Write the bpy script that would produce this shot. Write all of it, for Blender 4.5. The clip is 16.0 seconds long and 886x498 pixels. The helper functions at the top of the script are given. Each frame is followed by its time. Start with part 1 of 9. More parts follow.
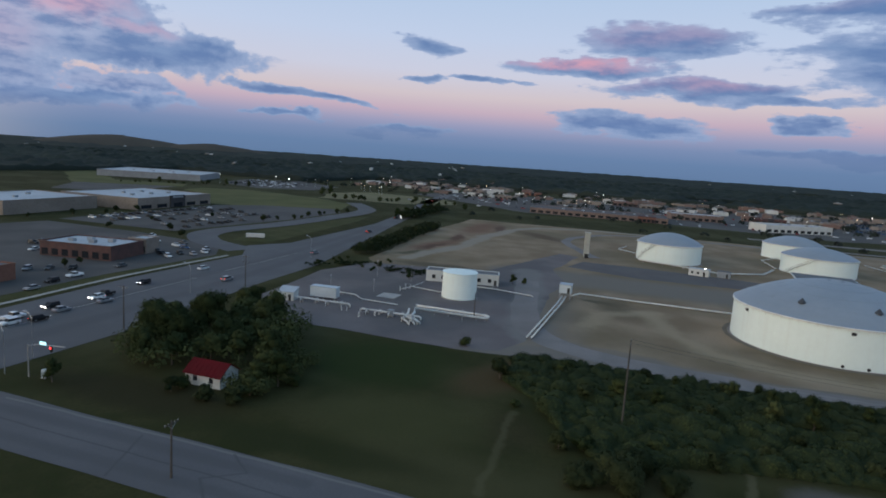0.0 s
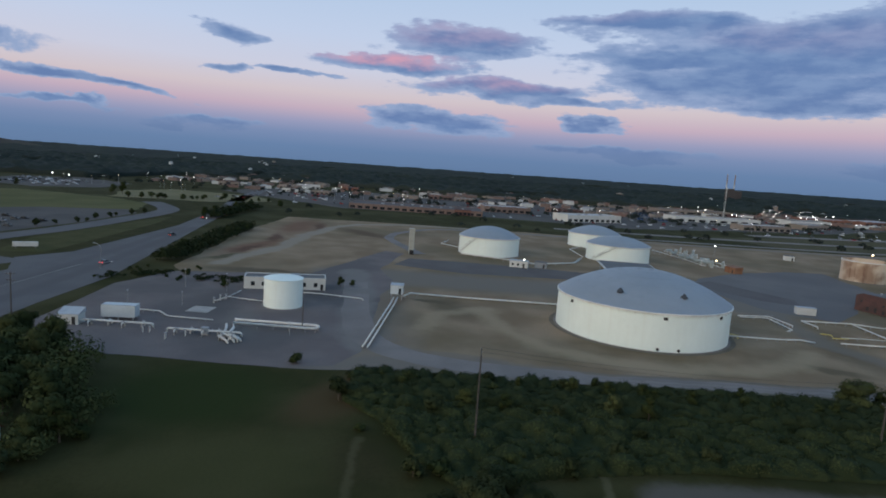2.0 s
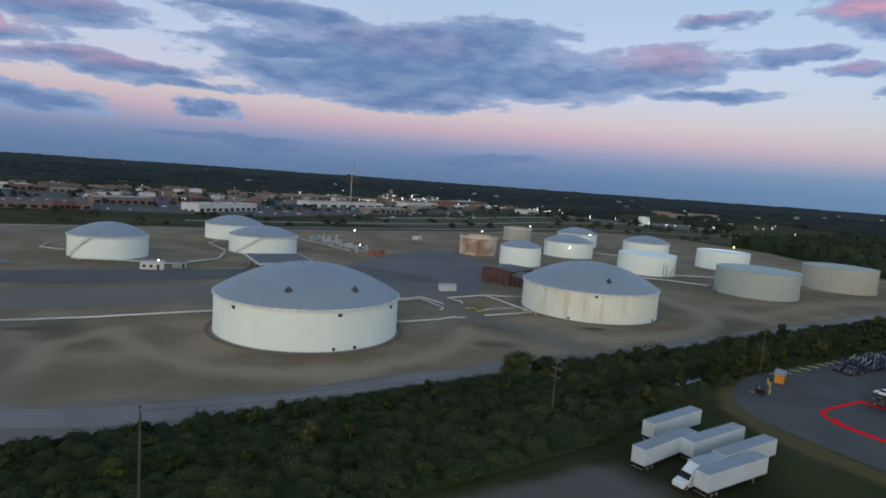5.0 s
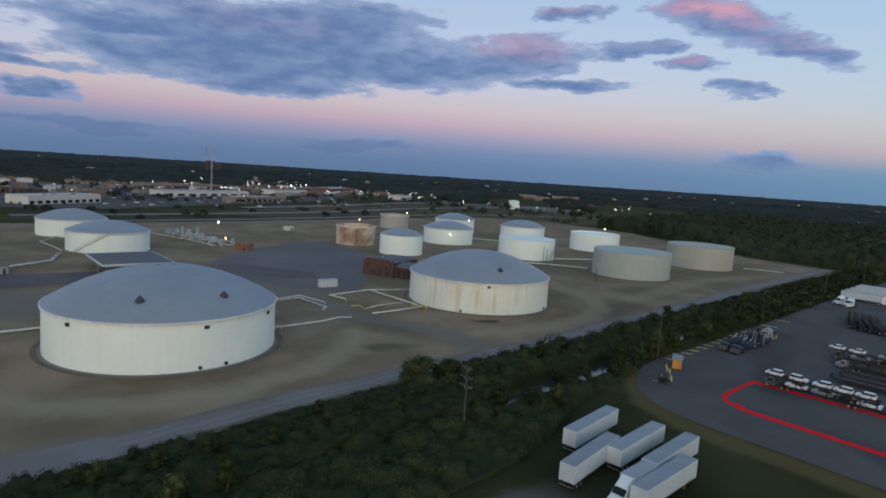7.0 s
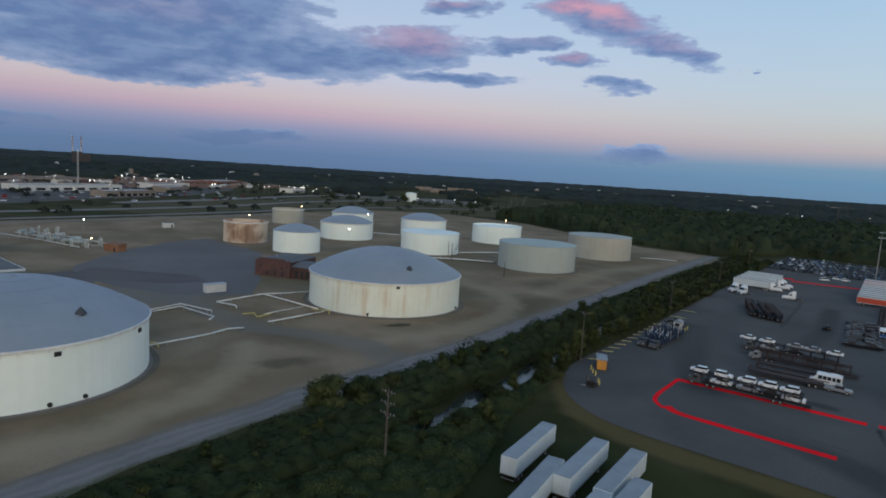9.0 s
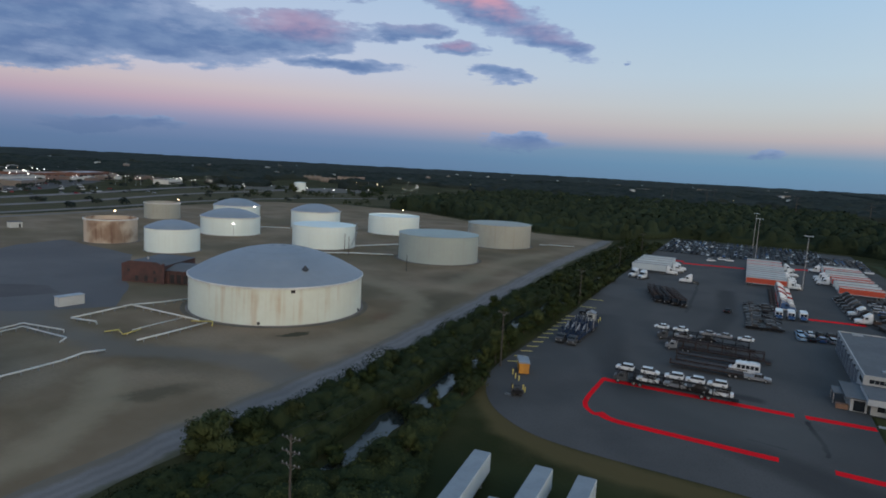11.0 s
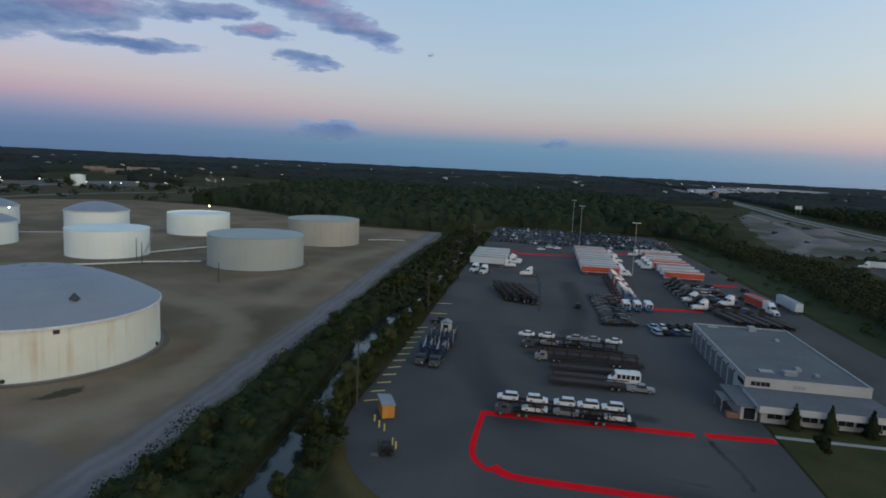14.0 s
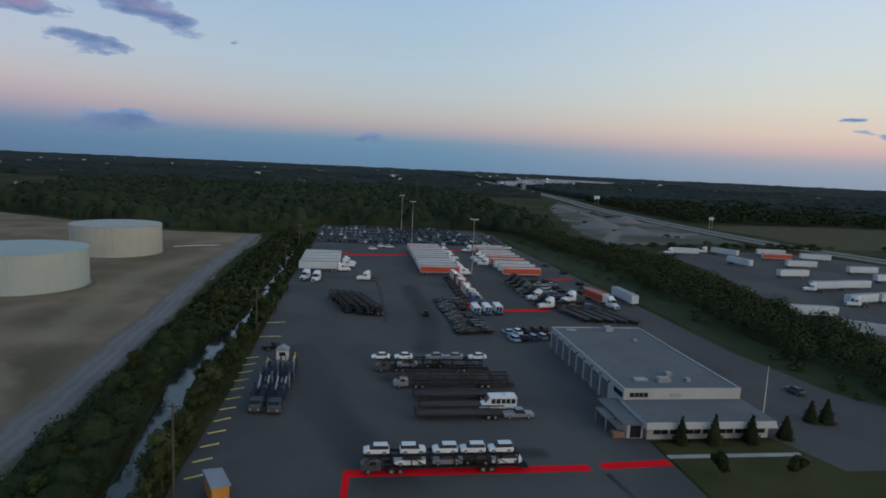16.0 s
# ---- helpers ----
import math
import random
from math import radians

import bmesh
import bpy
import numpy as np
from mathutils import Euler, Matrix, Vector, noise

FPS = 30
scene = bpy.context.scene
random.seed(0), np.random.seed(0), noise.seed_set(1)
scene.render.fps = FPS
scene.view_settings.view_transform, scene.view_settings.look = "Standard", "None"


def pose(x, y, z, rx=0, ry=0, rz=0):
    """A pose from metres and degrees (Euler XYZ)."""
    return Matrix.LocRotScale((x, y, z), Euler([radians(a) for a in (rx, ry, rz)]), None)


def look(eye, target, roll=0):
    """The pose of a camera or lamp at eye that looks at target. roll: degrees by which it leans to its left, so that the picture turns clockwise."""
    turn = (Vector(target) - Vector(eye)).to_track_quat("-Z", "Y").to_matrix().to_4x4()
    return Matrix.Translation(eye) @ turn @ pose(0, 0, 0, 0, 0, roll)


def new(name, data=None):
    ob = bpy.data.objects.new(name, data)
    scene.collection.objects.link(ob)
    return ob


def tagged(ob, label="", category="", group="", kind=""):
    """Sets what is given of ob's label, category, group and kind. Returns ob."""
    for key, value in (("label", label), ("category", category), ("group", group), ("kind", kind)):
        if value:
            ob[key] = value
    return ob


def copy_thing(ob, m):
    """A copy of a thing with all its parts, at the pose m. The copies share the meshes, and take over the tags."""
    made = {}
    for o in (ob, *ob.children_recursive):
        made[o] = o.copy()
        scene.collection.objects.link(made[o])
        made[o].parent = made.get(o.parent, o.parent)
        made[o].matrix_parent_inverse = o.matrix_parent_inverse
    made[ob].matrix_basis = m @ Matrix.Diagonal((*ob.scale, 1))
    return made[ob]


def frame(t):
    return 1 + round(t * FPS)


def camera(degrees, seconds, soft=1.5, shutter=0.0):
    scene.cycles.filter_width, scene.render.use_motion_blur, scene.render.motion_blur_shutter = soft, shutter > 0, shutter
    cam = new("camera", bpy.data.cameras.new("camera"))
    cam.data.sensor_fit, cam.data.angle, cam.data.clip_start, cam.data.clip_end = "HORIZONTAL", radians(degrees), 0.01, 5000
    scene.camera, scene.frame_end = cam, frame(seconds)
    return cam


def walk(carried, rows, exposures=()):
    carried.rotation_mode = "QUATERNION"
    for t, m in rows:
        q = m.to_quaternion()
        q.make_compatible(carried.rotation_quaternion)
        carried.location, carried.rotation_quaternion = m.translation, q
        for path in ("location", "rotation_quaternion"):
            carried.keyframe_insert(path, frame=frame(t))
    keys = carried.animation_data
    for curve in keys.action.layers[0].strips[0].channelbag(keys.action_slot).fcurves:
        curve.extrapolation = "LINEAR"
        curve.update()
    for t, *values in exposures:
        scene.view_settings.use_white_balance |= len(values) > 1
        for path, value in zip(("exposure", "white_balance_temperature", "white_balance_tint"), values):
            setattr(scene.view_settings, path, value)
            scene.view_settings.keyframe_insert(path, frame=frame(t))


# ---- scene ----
# ---- camera ----
cam = camera(70.82, 16.0, soft=1.82)
PATH = [
    (0, (99.48, -158.09, 47.14), (52.38, -173.28, 39.95), 3.88),
    (0.5, (96.61, -159.55, 47.15), (48.44, -170.97, 40.11), 3.92),
    (1, (93.81, -161.08, 47.21), (45.43, -171.53, 40.16), 3.87),
    (1.5, (90.89, -162.71, 47.29), (41.91, -169.94, 40.33), 3.85),
    (2, (87.66, -164.28, 47.40), (38.12, -165.12, 40.73), 3.99),
    (2.5, (84.34, -165.64, 47.45), (34.80, -164.33, 40.81), 4.04),
    (3, (80.82, -166.72, 47.37), (31.32, -164.82, 40.63), 3.91),
    (3.5, (76.87, -167.41, 47.19), (27.62, -161.93, 40.55), 3.99),
    (4, (72.59, -167.76, 46.91), (24.65, -155.03, 40.55), 4.16),
    (4.5, (68.28, -167.80, 46.68), (23.68, -145.96, 40.82), 4.11),
    (4.7, (66.55, -167.69, 46.59), (23.19, -143.45, 40.86), 4.14),
    (6.8, (48.75, -161.57, 46.19), (11.82, -128.42, 40.05), 3.69),
    (7, (47.15, -160.74, 46.12), (11.68, -126.03, 40.02), 3.68),
    (7.5, (43.24, -158.50, 45.92), (11.90, -119.99, 39.98), 3.58),
    (8, (39.54, -156.10, 45.61), (9.75, -116.39, 39.60), 3.65),
    (10.3, (25.05, -142.84, 45.29), (-1.26, -100.84, 38.71), 3.15),
    (10.5, (23.79, -141.49, 45.27), (-1.23, -98.70, 38.68), 3.14),
    (11, (20.61, -137.95, 45.19), (-1.00, -93.35, 38.55), 3.09),
    (11.5, (17.46, -134.27, 45.10), (-3.48, -89.37, 38.32), 3.07),
    (12, (14.49, -130.29, 45.07), (-6.10, -85.25, 38.18), 2.92),
    (12.5, (11.67, -125.83, 45.00), (-4.81, -79.12, 38.19), 2.91),
    (13, (8.92, -121.07, 45.00), (-4.08, -73.27, 38.21), 2.88),
    (13.5, (6.27, -116.15, 45.03), (-5.66, -68.08, 38.16), 2.86),
    (14, (3.70, -110.95, 45.08), (-3.85, -62.00, 38.30), 2.81),
    (14.5, (1.25, -105.51, 45.11), (-3.26, -56.17, 38.35), 2.74),
    (15, (-0.75, -99.95, 45.19), (-4.29, -50.55, 38.37), 2.67),
    (15.5, (-2.34, -94.11, 45.25), (-3.34, -44.58, 38.45), 2.60),
    (16, (-3.72, -87.90, 45.26), (3.18, -38.82, 38.65), 2.65),
]
walk(cam, [(t, look(eye, target, roll)) for t, eye, target, roll in PATH],
     [(0.0, 0.0), (4.5, -0.02), (7.0, -0.12), (8.0, -0.13), (10.5, -0.18), (13.0, -0.24), (16.0, -0.33)])

# ---- sky, sun ----
def lin(r, g, b):
    """Linear colour from 0..255 display values."""
    return tuple(((v / 255) / 12.92 if v < 10.3 else ((v / 255 + 0.055) / 1.055) ** 2.4) for v in (r, g, b)) + (1.0,)


world = bpy.data.worlds.new("dusk_sky")
scene.world = world
world.use_nodes = True
WN, WL = world.node_tree.nodes, world.node_tree.links
WN.clear()


def wmath(op, a, b=None, c=None, clamp=False):
    n = WN.new("ShaderNodeMath")
    n.operation, n.use_clamp = op, clamp
    for i, v in enumerate((a, b, c)):
        if v is None:
            continue
        if isinstance(v, (int, float)):
            n.inputs[i].default_value = v
        else:
            WL.new(v, n.inputs[i])
    return n.outputs[0]


def wrange(value, a, b, c=0.0, d=1.0, smooth=True):
    n = WN.new("ShaderNodeMapRange")
    n.interpolation_type = "SMOOTHSTEP" if smooth else "LINEAR"
    WL.new(value, n.inputs[0])
    for i, v in enumerate((a, b, c, d)):
        n.inputs[1 + i].default_value = v
    return n.outputs[0]


def wmix(fac, a, b):
    n = WN.new("ShaderNodeMix")
    n.data_type = "RGBA"
    for i, v in ((0, fac), (6, a), (7, b)):
        if isinstance(v, (int, float)):
            n.inputs[i].default_value = v
        elif isinstance(v, tuple):
            n.inputs[i].default_value = v
        else:
            WL.new(v, n.inputs[i])
    return n.outputs[2]


def wramp(value, stops):
    n = WN.new("ShaderNodeValToRGB")
    r = n.color_ramp
    while len(r.elements) < len(stops):
        r.elements.new(0.5)
    for e, (p, c) in zip(r.elements, stops):
        e.position, e.color = p, c
    WL.new(value, n.inputs[0])
    return n.outputs[0]


tc = WN.new("ShaderNodeTexCoord")
sep = WN.new("ShaderNodeSeparateXYZ")
WL.new(tc.outputs["Generated"], sep.inputs[0])
el = wmath("MULTIPLY", wmath("ARCSINE", sep.outputs[2]), 57.2958)
az = wmath("MULTIPLY", wmath("ARCTAN2", sep.outputs[0], sep.outputs[1]), 57.2958)
SUN_AZ, SUN_EL = 140.0, 9.0
# clear dusk sky by height: blue earth shadow, pink belt, pale then blue above
ELS = [(-6, (70, 84, 104)), (-0.6, (98, 124, 160)), (0.8, (103, 130, 168)), (2.0, (122, 141, 178)), (3.0, (152, 156, 188)),
       (4.2, (196, 174, 191)), (5.6, (209, 196, 202)), (7.6, (203, 206, 224)), (10.5, (193, 207, 232)), (15, (178, 201, 230)), (40, (122, 165, 206))]
ELS_E = [(-6, (74, 92, 112)), (-0.6, (104, 136, 166)), (1.0, (106, 144, 174)), (2.0, (118, 150, 176)), (2.7, (158, 162, 176)),
         (3.4, (182, 174, 178)), (4.4, (188, 188, 188)), (6.0, (188, 198, 203)), (8.5, (182, 202, 216)), (14, (166, 196, 222)), (40, (119, 163, 204))]
band = wrange(el, -10, 50, smooth=False)
base = wmix(wrange(az, -52, 4), wramp(band, [((e + 10) / 60, lin(*c)) for e, c in ELS]), wramp(band, [((e + 10) / 60, lin(*c)) for e, c in ELS_E]))
ELS_N = [(-6, (80, 92, 108)), (-0.6, (138, 152, 172)), (0.6, (144, 158, 178)), (1.6, (168, 165, 176)), (2.4, (203, 178, 176)), (3.8, (219, 200, 186)), (6, (215, 213, 202)), (9, (207, 216, 216)), (14, (194, 211, 228)), (40, (122, 165, 206))]
base = wmix(wrange(az, 2, 44), base, wramp(band, [((e + 10) / 60, lin(*c)) for e, c in ELS_N]))
# afterglow on the side where the sun went down
sd = (math.sin(radians(SUN_AZ)), math.cos(radians(SUN_AZ)), 0.1)
dot = WN.new("ShaderNodeVectorMath")
dot.operation = "DOT_PRODUCT"
WL.new(tc.outputs["Generated"], dot.inputs[0])
dot.inputs[1].default_value = sd
glow = wmath("MULTIPLY", wrange(dot.outputs["Value"], 0.1, 1.0), wrange(el, 55, 0))
base = wmix(glow, base, (1.9, 1.5, 1.15, 1))
# cloud field: soft ellipses in azimuth and height, broken up by noise
ang = WN.new("ShaderNodeCombineXYZ")
WL.new(az, ang.inputs[0])
WL.new(el, ang.inputs[1])


def wnoise(scale_x, scale_y, detail, rough=0.55, shift=0.0):
    m = WN.new("ShaderNodeMapping")
    m.inputs["Scale"].default_value = (scale_x, scale_y, 1)
    m.inputs["Location"].default_value = (shift, shift, shift)
    WL.new(ang.outputs[0], m.inputs[0])
    n = WN.new("ShaderNodeTexNoise")
    n.inputs["Scale"].default_value, n.inputs["Detail"].default_value, n.inputs["Roughness"].default_value = 1.0, detail, rough
    WL.new(m.outputs[0], n.inputs[0])
    return n


warp = wnoise(0.13, 0.36, 7, 0.6)
wv = WN.new("ShaderNodeVectorMath")
wv.operation = "MULTIPLY_ADD"
WL.new(warp.outputs["Color"], wv.inputs[0])
wv.inputs[1].default_value, wv.inputs[2].default_value = (13.0, 3.2, 0), (-6.5, -1.6, 0)
wpos = WN.new("ShaderNodeVectorMath")
wpos.operation = "ADD"
WL.new(ang.outputs[0], wpos.inputs[0])
# the towering cloud in the south-west has round edges, the others run out in streaks
puffy = wrange(az, -121.5, -127)
puff = wnoise(0.34, 0.5, 7, 0.58, 5.0)
wp = WN.new("ShaderNodeVectorMath")
wp.operation = "MULTIPLY_ADD"
WL.new(puff.outputs["Color"], wp.inputs[0])
wp.inputs[1].default_value, wp.inputs[2].default_value = (5.0, 2.6, 0), (-2.5, -1.3, 0)
WL.new(wmix(puffy, wv.outputs[0], wp.outputs[0]), wpos.inputs[1])
field, pinks, pales = None, None, None


def cloud(a, e, wa, we, pink=0.0, tilt=0.0, thin=0.0, pale=0.0):
    """One cloud centred at azimuth a and height e, half as wide and high as wa and we say."""
    global field, pinks, pales
    m = WN.new("ShaderNodeMapping")
    m.vector_type = "TEXTURE"
    m.inputs["Location"].default_value = (a, e, 0)
    m.inputs["Rotation"].default_value = (0, 0, radians(tilt))
    m.inputs["Scale"].default_value = (wa, we, 1)
    WL.new(wpos.outputs[0], m.inputs[0])
    n = WN.new("ShaderNodeVectorMath")
    n.operation = "LENGTH"
    WL.new(m.outputs[0], n.inputs[0])
    d = wmath("SUBTRACT", 1.0 - thin, n.outputs["Value"])
    field = d if field is None else wmath("SMOOTH_MAX", field, d, 0.25)
    if pink:
        mp = WN.new("ShaderNodeMapping")
        mp.vector_type = "TEXTURE"
        mp.inputs["Location"].default_value = (a - wa * 0.1, e + we * 0.4, 0)
        mp.inputs["Rotation"].default_value = (0, 0, radians(tilt))
        mp.inputs["Scale"].default_value = (wa * 0.85, we * 0.75, 1)
        WL.new(wpos.outputs[0], mp.inputs[0])
        np_ = WN.new("ShaderNodeVectorMath")
        np_.operation = "LENGTH"
        WL.new(mp.outputs[0], np_.inputs[0])
        p = wmath("MULTIPLY", wrange(np_.outputs["Value"], 1.2, 0.2), pink)
        pinks = p if pinks is None else wmath("MAXIMUM", pinks, p)
    if pale:
        p = wmath("MULTIPLY", wrange(n.outputs["Value"], 1.25, 0.3), pale)
        pales = p if pales is None else wmath("MAXIMUM", pales, p)


cloud(-133.4, 7.0, 8.2, 1.9, 0, 0, -0.1)
cloud(-140, 9.6, 7.4, 3.0, 1.0, -6, -0.1, 0.9)
cloud(-133.8, 8.2, 4.2, 0.9, 0.35, -6, 0, 0.6)
cloud(-145.5, 6.0, 7.0, 3.8, 0.3, 0, -0.1, 0.7)
cloud(-140, 2.9, 10, 0.85, 0, 2, -0.1)
cloud(-135.6, 4.3, 4.6, 0.8, 0, 0, 0.0, 0.7)
cloud(-120.6, 4.65, 8.4, 0.5, 0, -4.7)
cloud(-123.2, 2.9, 5, 0.35, 0, 0, 0.1)
cloud(-111.8, 2.3, 4.6, 0.55)
cloud(-110, 9.6, 4.0, 1.0, 0, 0, 0.3)
cloud(-110, 6.9, 2.6, 0.5, 0, 0, 0.1)
cloud(-104.6, 7.1, 4.4, 0.35, 0, 0, 0.15)
cloud(-96.2, 8.6, 7.4, 0.9, 1.0)
cloud(-89.5, 10.6, 7.6, 1.6, 0.25)
cloud(-86.8, 7.0, 7.6, 1.0, 0.4)
cloud(-81.3, 6.1, 5.6, 0.7)
cloud(-92.6, 3.9, 7.4, 1.2)
cloud(-77.7, 4.3, 3.2, 0.7)
cloud(-66, 8.2, 14, 2.6)
cloud(-60, 10.2, 18, 2.6)
cloud(-72, 12.6, 9, 1.5)
cloud(-46, 9.6, 8, 1.3)
cloud(-55.6, 12, 9.7, 2.3)
cloud(-71, 10, 9, 1.2)
cloud(-77, 13.1, 7.6, 0.9, 0.1)
cloud(-62, 6.6, 8, 1.1)
cloud(-76, 2.0, 8, 0.5)
cloud(-54.1, 1.9, 6, 0.6)
cloud(-52.5, 8.7, 11, 1.9)
cloud(-61.4, 11, 12, 1.8, 0.1)
cloud(-38.9, 10.7, 6.4, 1.8, 0.4)
cloud(-35.8, 8.5, 7.3, 0.7, 0, 0, 0.1)
cloud(-24.5, 13.8, 6.6, 1.7, 1.0, -12)
cloud(-17.6, 11.3, 5.6, 1.1, 0.2, -12)
cloud(-25.7, 10.3, 2.7, 0.8, 0.5)
cloud(-36, 14.1, 3.9, 0.8, 0.4)
cloud(-22, 8.3, 3.1, 0.7)
cloud(-20, 2.5, 5, 0.9, 0, 0, 0.25)
cloud(-29.9, 11.6, 3.2, 0.7, 0.1)
cloud(0.2, 2.1, 3.4, 0.5, 0, 0, 0.42)
cloud(41.1, 4.9, 1.6, 0.3, 0, 0, 0.35)
cloud(43.2, 3.6, 2.2, 0.5, 0, 0, 0.35)
cloud(-10.2, 9.4, 1.4, 0.3, 0, 0, 0.4)
fine = wnoise(0.26, 0.95, 10, 0.62, 3.0)
round_fine = wnoise(0.6, 0.85, 9, 0.55, 7.0)
grain = wmath("MULTIPLY_ADD", puffy, wmath("SUBTRACT", round_fine.outputs["Fac"], fine.outputs["Fac"]), fine.outputs["Fac"])
shape = wmath("MULTIPLY_ADD", field, 1.8, wmath("MULTIPLY_ADD", grain, 2.2, -1.12))
cover = wrange(shape, -0.12, 0.3)
body = wrange(shape, 0.1, 1.1)
lump = wnoise(0.33, 0.9, 6, 0.55, 9.0)
tint = wmix(wrange(lump.outputs["Fac"], 0.35, 0.7), lin(94, 125, 174), lin(120, 147, 189))
tint = wmix(body, lin(148, 168, 204), tint)
tint = wmix(wmath("MULTIPLY", pales, wrange(lump.outputs["Fac"], 0.36, 0.6, 0.15, 1.0)), tint, lin(172, 182, 212))
tint = wmix(wmath("MULTIPLY", pinks, wrange(lump.outputs["Fac"], 0.3, 0.6, 0.35, 1.0)), tint, lin(212, 158, 178))
low = wrange(el, 3.4, 1.2)
tint = wmix(low, tint, lin(96, 122, 163))
sky = wmix(wmath("MULTIPLY", cover, wrange(low, 0, 1, 0.95, 0.55)), base, tint)
# the sky pales towards the north
lift = WN.new("ShaderNodeVectorMath")
lift.operation = "SCALE"
WL.new(sky, lift.inputs[0])
WL.new(wmath("MULTIPLY_ADD", wmath("MULTIPLY", wrange(az, -60, 40, smooth=False), wrange(el, 30, 14)), 0.27, 1.0), lift.inputs["Scale"])
sky = lift.outputs[0]
bg = WN.new("ShaderNodeBackground")
WL.new(sky, bg.inputs[0])
bg.inputs[1].default_value = 1.0
WL.new(bg.outputs[0], WN.new("ShaderNodeOutputWorld").inputs[0])

sun = new("sun", bpy.data.lights.new("sun", "SUN"))
sun.data.energy, sun.data.angle, sun.data.color = 0.5, radians(40), (0.84, 0.94, 0.88)
sun.matrix_world = look((0, 0, 100), (-math.sin(radians(SUN_AZ)) * 100, -math.cos(radians(SUN_AZ)) * 100, 100 - 100 * math.tan(radians(22))))

# ---- materials ----
def material(name, c1, c2=None, scale=1.0, rough=0.8, metal=0.0, fine=8.0, bump=0.0, vary=0.0, streak=None, streak_amount=0.6,
             stretch=(1, 1, 1), c3=None, scale3=0.05, amount3=0.5, spec=None, mottle=0.5):
    """Two colours mixed by noise at a large and a fine scale; c3: a third one in broad patches; streak: a colour that runs down
    the face; vary: how far whole objects differ."""
    m = bpy.data.materials.new(name)
    m.use_nodes = True
    N, L = m.node_tree.nodes, m.node_tree.links
    b = N["Principled BSDF"]
    b.inputs["Roughness"].default_value, b.inputs["Metallic"].default_value = rough, metal
    if spec is not None:
        b.inputs["Specular IOR Level"].default_value = spec
    co = N.new("ShaderNodeTexCoord").outputs["Object"]
    mp = N.new("ShaderNodeMapping")
    mp.inputs["Scale"].default_value = stretch
    L.new(co, mp.inputs[0])

    def noise_of(s, detail, vec):
        n = N.new("ShaderNodeTexNoise")
        n.inputs["Scale"].default_value, n.inputs["Detail"].default_value = s, detail
        L.new(vec, n.inputs[0])
        return n.outputs["Fac"]

    def ranged(v, a, z, lo=0.0, hi=1.0):
        n = N.new("ShaderNodeMapRange")
        n.interpolation_type = "SMOOTHSTEP"
        L.new(v, n.inputs[0])
        for i, x in enumerate((a, z, lo, hi)):
            n.inputs[1 + i].default_value = x
        return n.outputs[0]

    def mixed(f, a, z):
        n = N.new("ShaderNodeMix")
        n.data_type = "RGBA"
        for i, v in ((0, f), (6, a), (7, z)):
            if isinstance(v, (int, float)):
                n.inputs[i].default_value = v
            elif isinstance(v, tuple):
                n.inputs[i].default_value = v if len(v) == 4 else (*v, 1)
            else:
                L.new(v, n.inputs[i])
        return n.outputs[2]

    c2 = c2 or tuple(v * 0.8 for v in c1)
    big = noise_of(scale, 6, mp.outputs[0])
    small = noise_of(scale * fine, 4, mp.outputs[0])
    col = mixed(ranged(big, 0.35, 0.65), c1, c2)
    col = mixed(ranged(small, 0.4, 0.75, 0, mottle), col, tuple(0.72 * x for x in c2))
    if c3:
        col = mixed(ranged(noise_of(scale3, 5, co), 0.45, 0.62, 0, amount3), col, c3)
    if streak:
        ms = N.new("ShaderNodeMapping")
        ms.inputs["Scale"].default_value = (0.55, 0.55, 0.03)
        L.new(co, ms.inputs[0])
        s = noise_of(1.0, 5, ms.outputs[0])
        s2 = noise_of(0.09, 3, co)
        mul = N.new("ShaderNodeMath")
        mul.operation = "MULTIPLY"
        L.new(ranged(s, 0.5, 0.72), mul.inputs[0])
        L.new(ranged(s2, 0.42, 0.62, 0.12, streak_amount), mul.inputs[1])
        col = mixed(mul.outputs[0], col, streak)
    if vary:
        info = N.new("ShaderNodeObjectInfo")
        hsv = N.new("ShaderNodeHueSaturation")
        r = N.new("ShaderNodeMapRange")
        L.new(info.outputs["Random"], r.inputs[0])
        r.inputs[3].default_value, r.inputs[4].default_value = 1 - vary, 1 + vary
        L.new(r.outputs[0], hsv.inputs["Value"])
        r2 = N.new("ShaderNodeMapRange")
        L.new(info.outputs["Random"], r2.inputs[0])
        r2.inputs[3].default_value, r2.inputs[4].default_value = 0.5 + vary * 0.06, 0.5 - vary * 0.06
        L.new(r2.outputs[0], hsv.inputs["Hue"])
        L.new(col, hsv.inputs["Color"])
        col = hsv.outputs[0]
    L.new(col, b.inputs["Base Color"])
    if bump:
        bp = N.new("ShaderNodeBump")
        bp.inputs["Strength"].default_value, bp.inputs["Distance"].default_value = 0.7, bump
        L.new(small, bp.inputs["Height"])
        L.new(bp.outputs[0], b.inputs["Normal"])
    return m


def lamp_material(name, colour, strength):
    m = bpy.data.materials.new(name)
    m.use_nodes = True
    b = m.node_tree.nodes["Principled BSDF"]
    b.inputs["Base Color"].default_value = (*colour, 1)
    b.inputs["Emission Color"].default_value = (*colour, 1)
    b.inputs["Emission Strength"].default_value = strength
    return m


